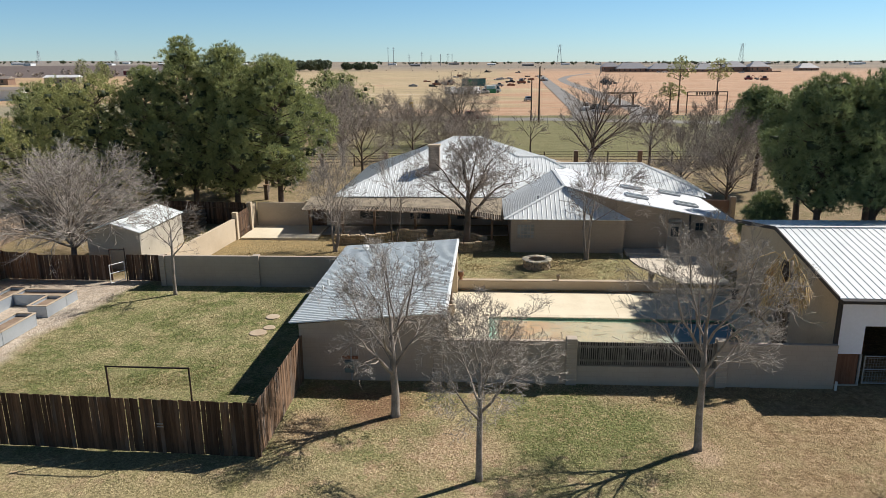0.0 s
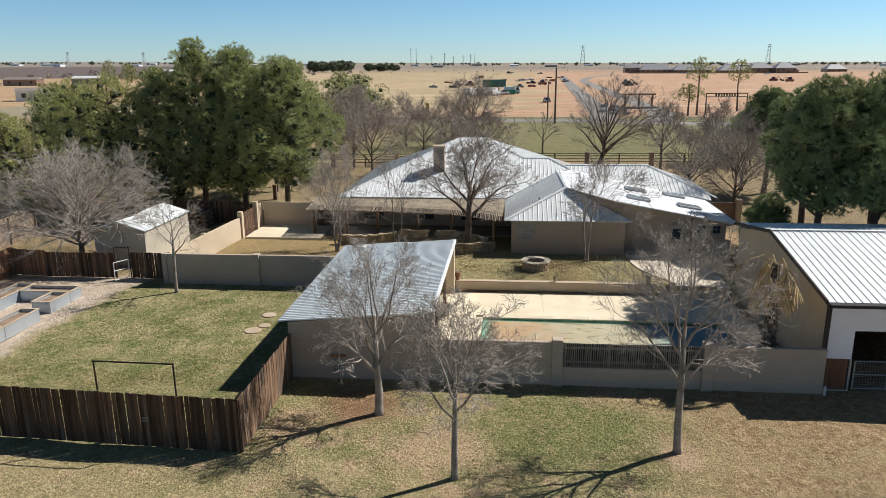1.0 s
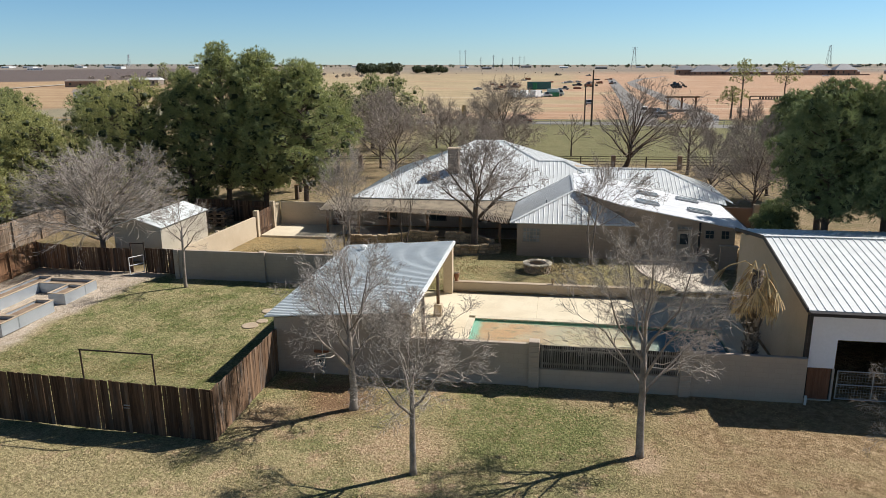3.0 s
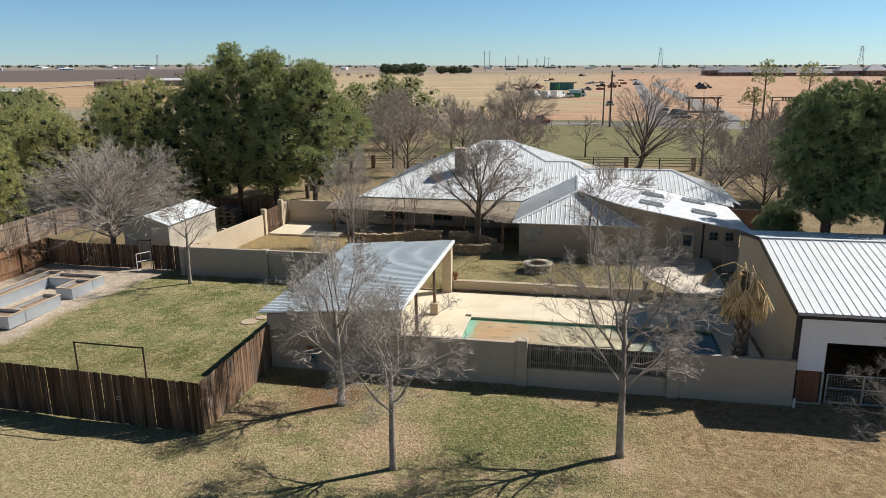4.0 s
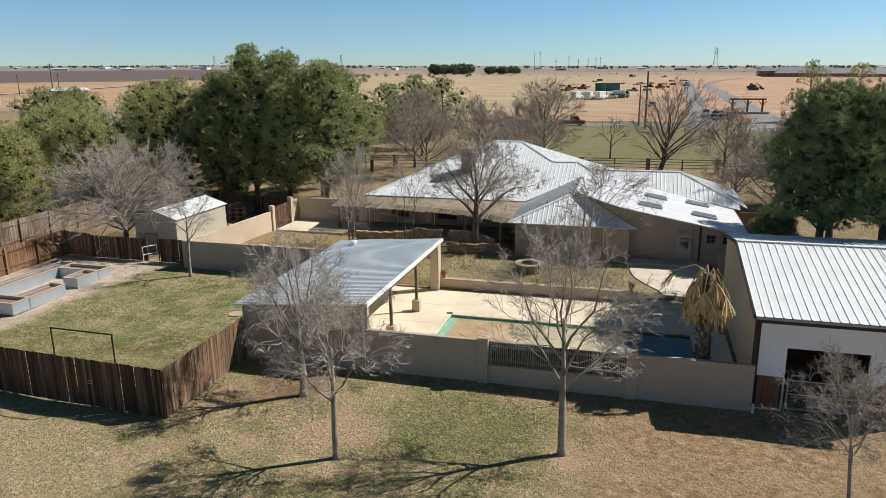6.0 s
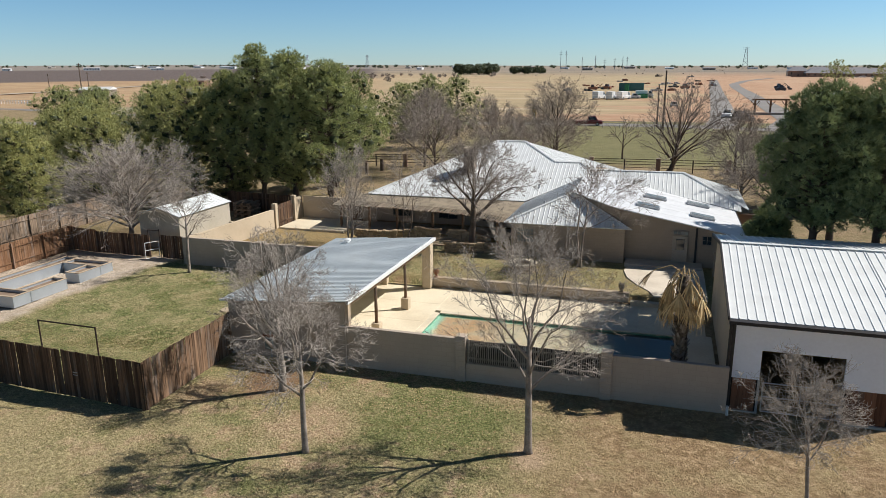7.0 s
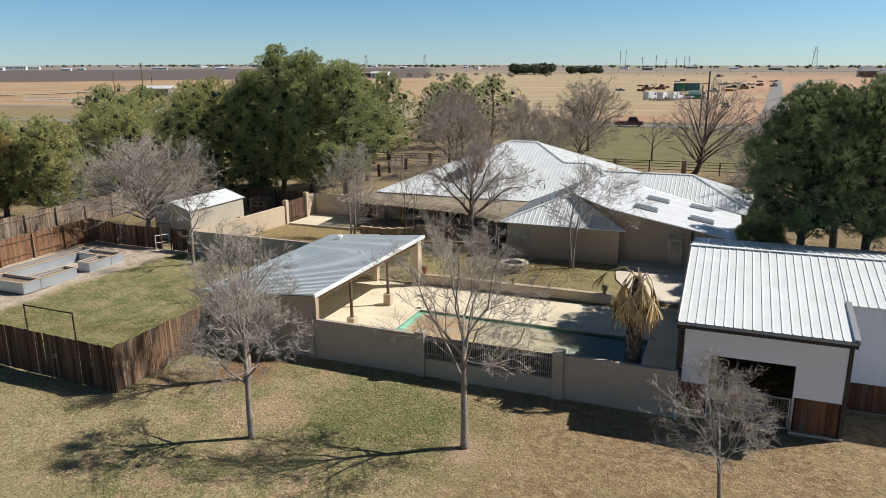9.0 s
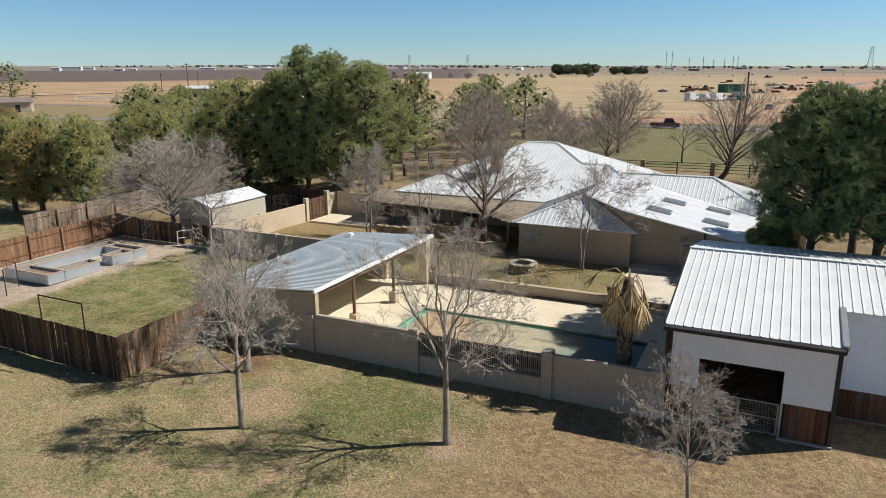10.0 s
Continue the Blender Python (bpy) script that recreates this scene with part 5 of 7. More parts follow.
P = "tall dense dark green pine behind the courtyard"
for x, y, h, s, sd, clear in ((-24.2, 56.2, 13.6, 3.5, 1, 2.4), (-20.2, 54.8, 13.3, 3.5, 2, 2.6), (-16.5, 54.4, 12.2, 4.3, 3, 3.0), (-28.0, 57.0, 11.4, 4.0, 4, 0.8), (-23.0, 61.0, 11.4, 3.8, 5, 1.0)):
    pine(x, y, h, s, sd, NEEDLE, P, clear, 82, puffs=20)
for x, y, h, s, sd, mt in ((-32.0, 56.5, 10.8, 4.4, 6, NEEDLEPALE), (-37.0, 60.0, 10.4, 4.2, 7, NEEDLEPALE), (-38.5, 52.0, 8.0, 4.2, 8, NEEDLEPALE), (-43.0, 66.0, 10.0, 4.2, 9, NEEDLE), (-47.0, 58.0, 8.4, 4.6, 10, NEEDLEPALE), (-36.9, 42.0, 8.4, 3.3, 11, NEEDLEPALE), (-40.6, 40.4, 7.4, 2.3, 32, NEEDLEBROWN), (-44.5, 40.6, 8.2, 3.4, 12, NEEDLEPALE), (-56.0, 66.0, 9.8, 4.6, 13, NEEDLE), (-51.0, 48.0, 7.6, 4.2, 18, NEEDLEPALE), (-70.0, 86.0, 9.2, 4.4, 26, NEEDLE), (-101.7, 77.4, 5.5, 3.2, 33, NEEDLEBROWN), (-62.0, 76.0, 8.0, 4.4, 27, NEEDLEPALE), (-58.0, 92.0, 8.0, 4.6, 28, NEEDLEPALE)):
    pine(x, y, h, s, sd, mt, "rounded yellow-green pine in the windbreak", 1.5 if y < 45 else 1.1, 86, 5, nb=9, puffs=16, belly=0.1)
for x, y, h, s, sd, clear in ((24.0, 64.5, 9.2, 2.9, 14, 4.6), (18.0, 38.9, 11.3, 2.75, 15, 4.7), (20.8, 38.4, 11.4, 2.7, 16, 4.8), (20.6, 47.3, 10.2, 2.3, 44, 4.2), (23.4, 44.0, 10.8, 3.3, 17, 4.0), (25.6, 40.6, 10.4, 3.1, 29, 4.2), (29.2, 47.5, 10.6, 4.0, 38, 3.2), (16.3, 41.4, 4.4, 1.2, 39, 1.6)):
    pine(x, y, h, s, sd, NEEDLEDARK, "broad dark pine beyond the barn", clear, int(24 * s), puffs=20, belly=0.05)
for x, y, h, s, sd in ((-26.0, 82.0, 11.2, 3.8, 19), (-22.5, 98.0, 10.6, 4.4, 20), (-31.0, 86.0, 10.0, 3.8, 21), (-36.0, 92.0, 9.5, 3.8, 22), (-24.0, 118.0, 10.2, 5.2, 23), (-30.0, 108.0, 9.2, 4.4, 30)):
    pine(x, y, h, s, sd, NEEDLE, "dark pine further back in the windbreak", 1.2, 54, 4, blade=0.42, nb=7, puffs=14)
for x, y, h, s, sd in ((-255.0, 440.0, 14.0, 5.5, 34), (-246.0, 446.0, 12.0, 5.0, 35), (-239.0, 438.0, 11.5, 4.6, 36), (-208.0, 150.0, 13.5, 6.8, 37)):
    pine(x, y, h, s, sd, NEEDLE, "dark round-crowned pine in the western fields", 1.5, 50, 3, blade=0.8, nb=5, puffs=8)
for x, y, h, s, sd, c in ((42.6, 164.0, 12.6, 3.0, 24, 8.0), (55.5, 178.0, 12.2, 3.2, 25, 7.5), (40.2, 162.0, 7.0, 3.0, 31, 3.5)):
    pine(x, y, h, s, sd, NEEDLEPALE, "tall thin open-crowned pine by the road", c, 20, 4, blade=0.45, puffs=7, flat=0.4, core=False)


# ---- palm ----
def palm():
    ob = thing("palm_tree", "fan palm with a hanging skirt of dead straw-coloured fronds", "tree")
    rg = random.Random(8)
    x, y, z0, h = 11.65, 27.0, DZ, 4.85
    V, F = [], []
    tube(V, F, [(x, y, z0 - 0.1), (x, y, 1.2), (x + 0.03, y, 3.0), (x, y, h)], [0.30, 0.24, 0.22, 0.2], 12)
    tr = finish("trunk", V, F, PALMBARK, ob, smooth=True)
    V, F = [], []
    for i in range(260):
        a, z = rg.uniform(0, 6.28), rg.uniform(0.3, 4.2)
        d = Vector((math.cos(a), math.sin(a), 0))
        s = Vector((-d.y, d.x, 0)) * 0.06
        p = Vector((x, y, z)) + d * 0.23
        q = p + d * rg.uniform(0.06, 0.14) + Vector((0, 0, rg.uniform(0.10, 0.22)))
        o = len(V)
        V += [p - s, p + s, q + s * 0.5, q - s * 0.5, p + Vector((0, 0, -0.05))]
        F += [(o, o + 1, o + 2, o + 3), (o, o + 3, o + 4), (o + 1, o + 4, o + 2)]
    finish("leaf_bases", V, F, BARK, tr, "pale broken leaf bases")
    for k in range(19):
        # long stalks arch over and fall; the folded fans hang from their ends and leave the trunk in view
        u = (k + 0.5) / 19
        a = 2.9 + k * 2.39996 + rg.uniform(-0.3, 0.3)
        d = Vector((math.cos(a), math.sin(a), 0))
        reach = 1.15 if k == 0 else rg.uniform(0.42, 0.72)
        drop = 0.05 if k == 0 else 0.15 + 1.05 * u + rg.uniform(-0.1, 0.15)
        p0 = Vector((x, y, h + 0.05 - 0.45 * u)) + d * 0.1
        p1 = p0 + d * reach * 0.35 + Vector((0, 0, 0.30 * (1.0 - 0.6 * u)))
        p2 = p0 + d * reach * 0.8 + Vector((0, 0, 0.12 - drop * 0.45))
        p3 = p0 + d * reach + Vector((0, 0, -drop))
        V, F = [], []
        tube(V, F, [p0, p1, p2, p3], [0.034, 0.026, 0.021, 0.015], 4, False)
        s = Vector((-d.y, d.x, 0))
        out = (d * (0.75 if k == 0 else 0.16) + Vector((0, 0, -1.0))).normalized()
        size = rg.uniform(0.75, 1.0)
        for j in range(30):
            f = radians(-36 + 72 * (j + rg.uniform(0.0, 1.0)) / 30)
            w = out * math.cos(f) + s * math.sin(f) + d * rg.uniform(-0.20, 0.22)
            ln = size * rg.uniform(0.68, 1.05)
            q0 = p3.lerp(p2, rg.uniform(0.0, 0.5))
            q1 = q0 + w * ln * 0.45
            q2 = q0 + w * ln * 0.75 + Vector((0, 0, -0.08 * ln))
            q3 = q0 + w * ln * 0.82 + Vector((rg.uniform(-0.04, 0.04), rg.uniform(-0.04, 0.04), -0.26 * ln))
            t = (s * math.cos(f) - out * math.sin(f) + d * rg.uniform(-0.7, 0.7)).normalized() * rg.uniform(0.016, 0.028)
            o = len(V)
            V += [q0 - t * 0.3, q0 + t * 0.3, q1 + t, q1 - t, q2 + t * 0.7, q2 - t * 0.7, q3]
            F += [(o, o + 1, o + 2, o + 3), (o + 3, o + 2, o + 4, o + 5), (o + 5, o + 4, o + 6)]
        finish("frond", V, F, FROND, ob)


palm()


# ---- wooden fences ----
def fence(pts, h, material, label, w=0.145, lean=0.6, jitter=0.02, gaps=0.04, seed=3, posts=True, back=1, drop=0.05, base_lift=0.03):
    """A board fence along plan points: posts, two rails, and every board a part."""
    ob = thing("wood_fence", label, "fence", "board fences")
    rg = random.Random(seed)
    kinds = []
    for wd in (0.135, 0.15, 0.165):
        me = bpy.data.meshes.new("board")
        b = boxes((-wd / 2, -0.010, 0, wd / 2, 0.010, h), bevel=0.003)
        b.to_mesh(me)
        b.free()
        me.materials.append(material)
        kinds.append((wd, me))
    for (x0, y0), (x1, y1) in zip(pts, pts[1:]):
        d = Vector((x1 - x0, y1 - y0))
        ln = d.length
        d.normalize()
        ang = math.degrees(math.atan2(d.y, d.x))
        t = 0.0
        while t < ln - 0.05:
            wd, me = rg.choice(kinds)
            x, y = x0 + d.x * (t + wd / 2), y0 + d.y * (t + wd / 2)
            z = ground_z(x, y)
            share("board", me, ob, pose(x, y, z + base_lift + rg.uniform(-jitter, jitter * 0.6) - 0.02, rg.uniform(-0.6, 0.6), rg.uniform(-lean, lean), ang + rg.uniform(-2, 2)))
            t += wd + (rg.uniform(0.006, 0.03) if rg.random() < gaps * 3 else 0.002)
        for z in (0.4, h - 0.35):
            bm = bmesh.new()
            nrm = Vector((-d.y, d.x)) * 0.035 * back
            za, zb = ground_z(x0, y0) + z, ground_z(x1, y1) + z
            V, F = [], []
            tube(V, F, [(x0 + nrm.x, y0 + nrm.y, za), (x1 + nrm.x, y1 + nrm.y, zb)], [0.04, 0.04], 4)
            bm.free()
            finish("rail", V, F, material, ob)
        if posts:
            k = max(1, round(ln / 2.4))
            for i in range(k + 1):
                x, y = x0 + d.x * ln * i / k, y0 + d.y * ln * i / k
                nrm = Vector((-d.y, d.x)) * 0.09 * back
                z = ground_z(x, y)
                part("post", boxes((x + nrm.x - 0.045, y + nrm.y - 0.045, z - 0.1, x + nrm.x + 0.045, y + nrm.y + 0.045, z + h - 0.06)), material, ob)
    return ob


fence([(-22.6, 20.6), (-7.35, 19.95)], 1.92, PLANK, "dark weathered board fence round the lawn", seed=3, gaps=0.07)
fence([(-7.35, 19.95), (-7.35, 25.68)], 1.92, SIDEWOOD, "lighter brown board fence meeting the pool house", seed=4)
fence([(-26.2, 37.75), (-21.8, 37.75)], 1.5, PLANK, "dark board fence at the back of the garden", seed=5, gaps=0.12)
fence([(-20.75, 37.75), (-18.55, 37.75)], 1.55, PLANK, "short dark board fence beside the gate", seed=6, gaps=0.12)
fence([(-28.6, 26.0), (-28.4, 38.0)], 1.7, CEDAR, "red-brown board fence behind the planters", seed=7, back=-1)
fence([(-33.6, 34.0), (-33.2, 47.0)], 1.9, GREYWOOD, "tall grey board fence further back", seed=8, back=-1)
fence([(-28.4, 38.0), (-26.2, 37.75)], 1.6, CEDAR, "red-brown corner board fence", seed=9)
fence([(-24.4, 42.2), (-24.2, 46.5)], 1.7, GREYWOOD, "grey board fence beside the shed", seed=10)


def pipe_frame():
    ob = thing("steel_goal", "rusty steel pipe frame standing at the fence", "goal")
    y = 20.27
    rod("post", (-12.28, y, -0.1), (-12.3, y, 2.97), 0.03, IRON, ob)
    rod("post", (-9.55, y, -0.1), (-9.55, y, 2.95), 0.03, IRON, ob)
    rod("crossbar", (-12.33, y, 2.97), (-9.52, y, 2.95), 0.03, IRON, ob)


pipe_frame()


def hinge():
    ob = thing("fence_latch", "small pale metal latch on the board fence", "latch")
    part("plate", boxes((-10.72, 20.045, 1.05, -10.5, 20.06, 1.09), bevel=0.004), PAINTS["grey"], ob)
    part("plate", boxes((-10.72, 20.045, 0.95, -10.5, 20.06, 0.98), bevel=0.004), PAINTS["grey"], ob)


hinge()


# ---- garden behind the lawn ----
def planter(x0, y0, x1, y1, z, h=0.62):
    ob = thing("raised_planter", "galvanised steel raised planter filled with soil", "planter", "raised planters")
    t = 0.05
    for r in ((x0, y0, x1, y0 + t), (x0, y1 - t, x1, y1), (x0, y0 + t, x0 + t, y1 - t), (x1 - t, y0 + t, x1, y1 - t)):
        part("panel", boxes((r[0], r[1], z, r[2], r[3], z + h), bevel=0.006), GALV, ob)
    cw = 0.09
    for r in ((x0 - 0.03, y0 - 0.03, x1 + 0.03, y0 + cw), (x0 - 0.03, y1 - cw, x1 + 0.03, y1 + 0.03), (x0 - 0.03, y0 + cw, x0 + cw, y1 - cw), (x1 - cw, y0 + cw, x1 + 0.03, y1 - cw)):
        part("rim", boxes((r[0], r[1], z + h + 0.002, r[2], r[3], z + h + 0.04), bevel=0.006), CAP, ob)
    part("soil", boxes((x0 + t, y0 + t, z, x1 - t, y1 - t, z + h - 0.14)), SOIL, ob)


gz = ground_z(-24, 31) - 0.03
planter(-25.9, 27.3, -24.9, 34.9, gz)
planter(-24.88, 27.3, -21.9, 28.4, gz)
planter(-22.9, 28.42, -21.9, 30.9, gz)
planter(-24.88, 33.6, -22.0, 34.6, gz)
planter(-23.0, 31.9, -22.0, 33.58, gz)
gate = thing("garden_gate", "open galvanised wire garden gate", "gate")
for a, b in (((-21.7, 37.7, 0.35), (-21.7, 37.7, 2.2)), ((-20.8, 37.7, 0.3), (-20.8, 37.7, 2.3)), ((-21.7, 37.7, 2.18), (-20.8, 37.7, 2.18))):
    rod("post", a, b, 0.035, IRON, gate)
for a, b in (((-20.85, 37.6, 0.45), (-21.3, 36.8, 0.45)), ((-20.85, 37.6, 1.5), (-21.3, 36.8, 1.5)), ((-20.85, 37.6, 0.45), (-20.85, 37.6, 1.5)), ((-21.3, 36.8, 0.45), (-21.3, 36.8, 1.5)), ((-20.85, 37.6, 1.0), (-21.3, 36.8, 1.0))):
    rod("frame_bar", a, b, 0.025, PAINTS["white"], gate)
wf = thing("wire_fence", "chain-link fence posts with thin top rail", "fence")
cp = [(-21.6, 21.3), (-22.1, 23.2), (-22.6, 25.2), (-23.6, 26.6), (-27.5, 26.4)]
for x, y in cp:
    rod("post", (x, y, -0.1), (x, y, 1.6), 0.03, IRON, wf)
for (x0, y0), (x1, y1) in zip(cp, cp[1:]):
    rod("top_rail", (x0, y0, 1.58), (x1, y1, 1.58), 0.016, IRON, wf, 5)
V, F = [], []
for (x0, y0), (x1, y1) in zip(cp, cp[1:]):
    ln = math.hypot(x1 - x0, y1 - y0)
    for s in (1, -1):
        k = int(ln / 0.14)
        for i in range(-10, k + 1):
            a, b = i * 0.14, i * 0.14 + 1.5
            if s < 0:
                a, b = b, a
            za, zb = 0.05, 1.55
            ta, tb = a / ln, b / ln
            pa, pb = (ta, za), (tb, zb)
            if ta > tb:
                pa, pb = pb, pa
            if pb[0] <= 0 or pa[0] >= 1:
                continue
            if pa[0] < 0:
                pa = (0.0, pa[1] + (pb[1] - pa[1]) * (0 - pa[0]) / (pb[0] - pa[0]))
            if pb[0] > 1:
                pb = (1.0, pa[1] + (pb[1] - pa[1]) * (1 - pa[0]) / (pb[0] - pa[0]))
            tube(V, F, [(x0 + (x1 - x0) * p[0], y0 + (y1 - y0) * p[0], p[1]) for p in (pa, pb)], [0.0025, 0.0025], 3, False)
finish("wire_mesh", V, F, PICKET, wf)

shed = thing("storage_shed", "small metal shed with pale walls and gabled roof", "shed")
SX0, SX1, SY0, SY1 = -24.3, -21.0, 40.0, 46.0
bm = bmesh.new()
pr = [(SX0, 0.2), (SX1, 0.2), (SX1, 2.66), (-22.72, 3.18), (SX0, 2.66)]
a = [bm.verts.new((x, SY0, z)) for x, z in pr]
b = [bm.verts.new((x, SY1, z)) for x, z in pr]
bm.faces.new(a)
bm.faces.new(list(reversed(b)))
for i in (0, 1, 4):
    bm.faces.new((a[i], b[i], b[(i + 1) % 5], a[(i + 1) % 5]))
part("wall", bm, plain("pale_shed_siding", (0.49, 0.44, 0.36), (0.43, 0.385, 0.31), 0.7, 10, 0.6), shed, "cream metal walls")
metal_plane("roof", [(SX1 + 0.12, SY0 - 0.1, 2.64), (SX1 + 0.12, SY1 + 0.1, 2.64), (-22.7, SY1 + 0.1, 3.22), (-22.7, SY0 - 0.1, 3.22)], (1, 0, 0), CORR, shed, 1.0, 0.5, 0.02, 0.03, 0.04, "grey metal roof")
metal_plane("roof", [(SX0 - 0.12, SY0 - 0.1, 2.64), (-22.7, SY0 - 0.1, 3.22), (-22.7, SY1 + 0.1, 3.22), (SX0 - 0.12, SY1 + 0.1, 2.64)], (-1, 0, 0), CORR, shed, 1.0, 0.5, 0.02, 0.03, 0.04)

# ---- small things in the upper garden ----
pit = thing("fire_pit", "round stone fire pit ring with pale cap", "fire pit")
cx, cy, cz = 2.95, 40.4, ground_z(2.95, 40.4) - 0.04
for course in range(3):
    for i in range(14):
        a = 360 * (i + 0.5 * (course % 2)) / 14
        bm = bmesh.new()
        box(bm, 0.56, -0.145, 0, 0.80, 0.145, 0.155, bevel=0.02, m=pose(cx, cy, cz + course * 0.16, 0, 0, a))
        part("stone", bm, CAP, pit)
for i in range(12):
    bm = bmesh.new()
    box(bm, 0.50, -0.185, 0, 0.87, 0.185, 0.07, bevel=0.015, m=pose(cx, cy, cz + 0.485, 0, 0, 30 * i))
    part("cap_stone", bm, COPING, pit)
V, F = [], []
tube(V, F, [(cx, cy, cz), (cx, cy, cz + 0.1)], [0.57, 0.55], 16)
finish("ash_bed", V, F, SOIL, pit)


def urn(x, y, z, s, material, label):
    ob = thing("garden_urn", label, "planter", "garden urns")
    V, F = [], []
    tube(V, F, [(x, y, z), (x, y, z + 0.05 * s), (x, y, z + 0.12 * s), (x, y, z + 0.34 * s), (x, y, z + 0.45 * s), (x, y, z + 0.5 * s)], [0.14 * s, 0.13 * s, 0.08 * s, 0.2 * s, 0.16 * s, 0.22 * s], 14)
    finish("bowl", V, F, material, ob, smooth=True)
    V, F = [], []
    rg = random.Random(int(x * 10))
    for i in range(26):
        a = rg.uniform(0, 6.28)
        p = Vector((x, y, z + 0.48 * s))
        q = p + Vector((math.cos(a) * 0.25 * s, math.sin(a) * 0.25 * s, rg.uniform(0.05, 0.25) * s))
        tube(V, F, [p, q], [0.008, 0.003], 3, False)
    finish("dry_plant", V, F, TWIGDARK, ob)


urn(-1.45, 37.14, 0.785, 0.85, TERRA, "terracotta urn on the retaining wall by the pillar")
urn(3.9, 37.14, 0.785, 0.55, STONE, "small stone urn on the retaining wall")
urn(8.9, 37.14, 0.785, 0.85, STONE, "stone urn at the end of the retaining wall")
urn(13.0, 36.0, DZ, 1.0, TRIM, "dark urn on the pool deck beside the barn")


def stone_curve(pts, h, label, seed):
    """A low dry-stone planter wall along a curve, stone by stone."""
    ob = thing("stone_wall", label, "stone wall", "curved stone walls")
    rg = random.Random(seed)
    for (x0, y0), (x1, y1) in zip(pts, pts[1:]):
        d = Vector((x1 - x0, y1 - y0))
        ln = d.length
        ang = math.degrees(math.atan2(d.y, d.x))
        rows_n = max(2, round(h / 0.17))
        for r in range(rows_n):
            t = -0.1 * (r % 2)
            while t < ln:
                w = rg.uniform(0.22, 0.42)
                c = min(max(t + w / 2, 0), ln)
                x, y = x0 + d.x * c / ln, y0 + d.y * c / ln
                bm = bmesh.new()
                box(bm, -w / 2 + 0.008, -0.16 + rg.uniform(-0.02, 0.02), 0.0, w / 2 - 0.008, 0.16, 0.165 + (rg.uniform(-0.02, 0.06) if r == rows_n - 1 else 0), bevel=0.025, m=pose(x, y, ground_z(x, y) - 0.06 + r * 0.17, 0, 0, ang + rg.uniform(-4, 4)))
                part("stone", bm, STONE, ob)
                t += w


def bow(x0, y0, x1, y1, sag, n=6):
    out = []
    for i in range(n + 1):
        t = i / n
        d = Vector((x1 - x0, y1 - y0))
        nrm = Vector((d.y, -d.x)).normalized() * sag * 4 * t * (1 - t)
        out.append((x0 + d.x * t + nrm.x, y0 + d.y * t + nrm.y))
    return out


stone_curve(bow(-10.2, 45.6, -6.2, 46.7, 0.5), 0.75, "curved tan stone planter wall before the porch", 1)
stone_curve(bow(-6.2, 46.7, -4.3, 46.6, 0.1, 3), 0.9, "tan stone wall piece beside the porch steps", 2)
stone_curve(bow(-3.6, 46.6, -0.2, 44.6, -0.6), 0.9, "curved tan stone wall round the large tree", 3)
stone_curve(bow(-2.9, 43.7, 0.3, 44.3, 0.35), 0.6, "low tan stone planter curb", 4)
steps = tagged(new("pavement"), "tan flagstone steps to the porch", "pavement", kind="structure")
rg = random.Random(14)
for r in range(5):
    for i in range(3):
        bm = bmesh.new()
        box(bm, -0.32, -0.2, 0, 0.32, 0.2, 0.1, bevel=0.02, m=pose(-4.6 + i * 0.62 + r * 0.12, 45.0 + r * 0.45, ground_z(0, 45) - 0.03 + r * 0.03, 0, 0, rg.uniform(-8, 8)))
        part("flagstone", bm, STONE, steps)


# ---- the plain beyond ----
def pole(x, y, h, r, label, arms=True, material=None):
    ob = thing("utility_pole", label, "utility pole", "utility poles")
    z = ground_z(x, y)
    m = material or TIMBER
    rod("shaft", (x, y, z - 0.3), (x, y, z + h), r, m, ob, 8, "", r * 0.7)
    if arms:
        rod("crossarm", (x - 1.1, y, z + h - 0.6), (x + 1.1, y, z + h - 0.6), r * 0.45, m, ob, 4)
        for k in (-1.0, 0.0, 1.0):
            rod("insulator", (x + k, y, z + h - 0.6), (x + k, y, z + h - 0.3), r * 0.35, PAINTS["grey"], ob, 5)
    return ob


pole(9.9, 141.0, 10.6, 0.20, "dark wooden utility pole beside the road", False, BARKDARK)
pole(8.7, 146.0, 8.0, 0.16, "shorter dark wooden utility pole", False, BARKDARK)
pole(-215.0, 233.0, 13.6, 0.24, "leaning wooden utility pole in the fields", True, BARKDARK)
pole(-262.0, 262.5, 9.0, 0.2, "wooden utility pole in the fields", True, BARKDARK)
pole(-300.0, 326.0, 9.0, 0.2, "wooden utility pole in the fields", True, BARKDARK)
# steel grey lightened in its base colour to stand in for distance haze
GREYPOLE = plain("haze_tinted_steel", (0.40, 0.42, 0.45), (0.36, 0.38, 0.41), 0.1, 1, 0.7, 0.0, 0)
for k, (dx, h) in enumerate(((0, 48), (13, 48), (51, 32), (82, 36), (104, 28), (127, 30), (145, 33), (155, 32))):
    ob = thing("transmission_mast", "slim grey transmission mast on the horizon", "mast", "transmission masts")
    rod("shaft", (-243 + dx, 1750, 6), (-243 + dx, 1750, h + 4), 0.75, GREYPOLE, ob, 5, "", 0.5)
    for zz in (h, h - 5):
        rod("arm", (-246.5 + dx, 1750, zz), (-239.5 + dx, 1750, zz), 0.25, GREYPOLE, ob, 4)


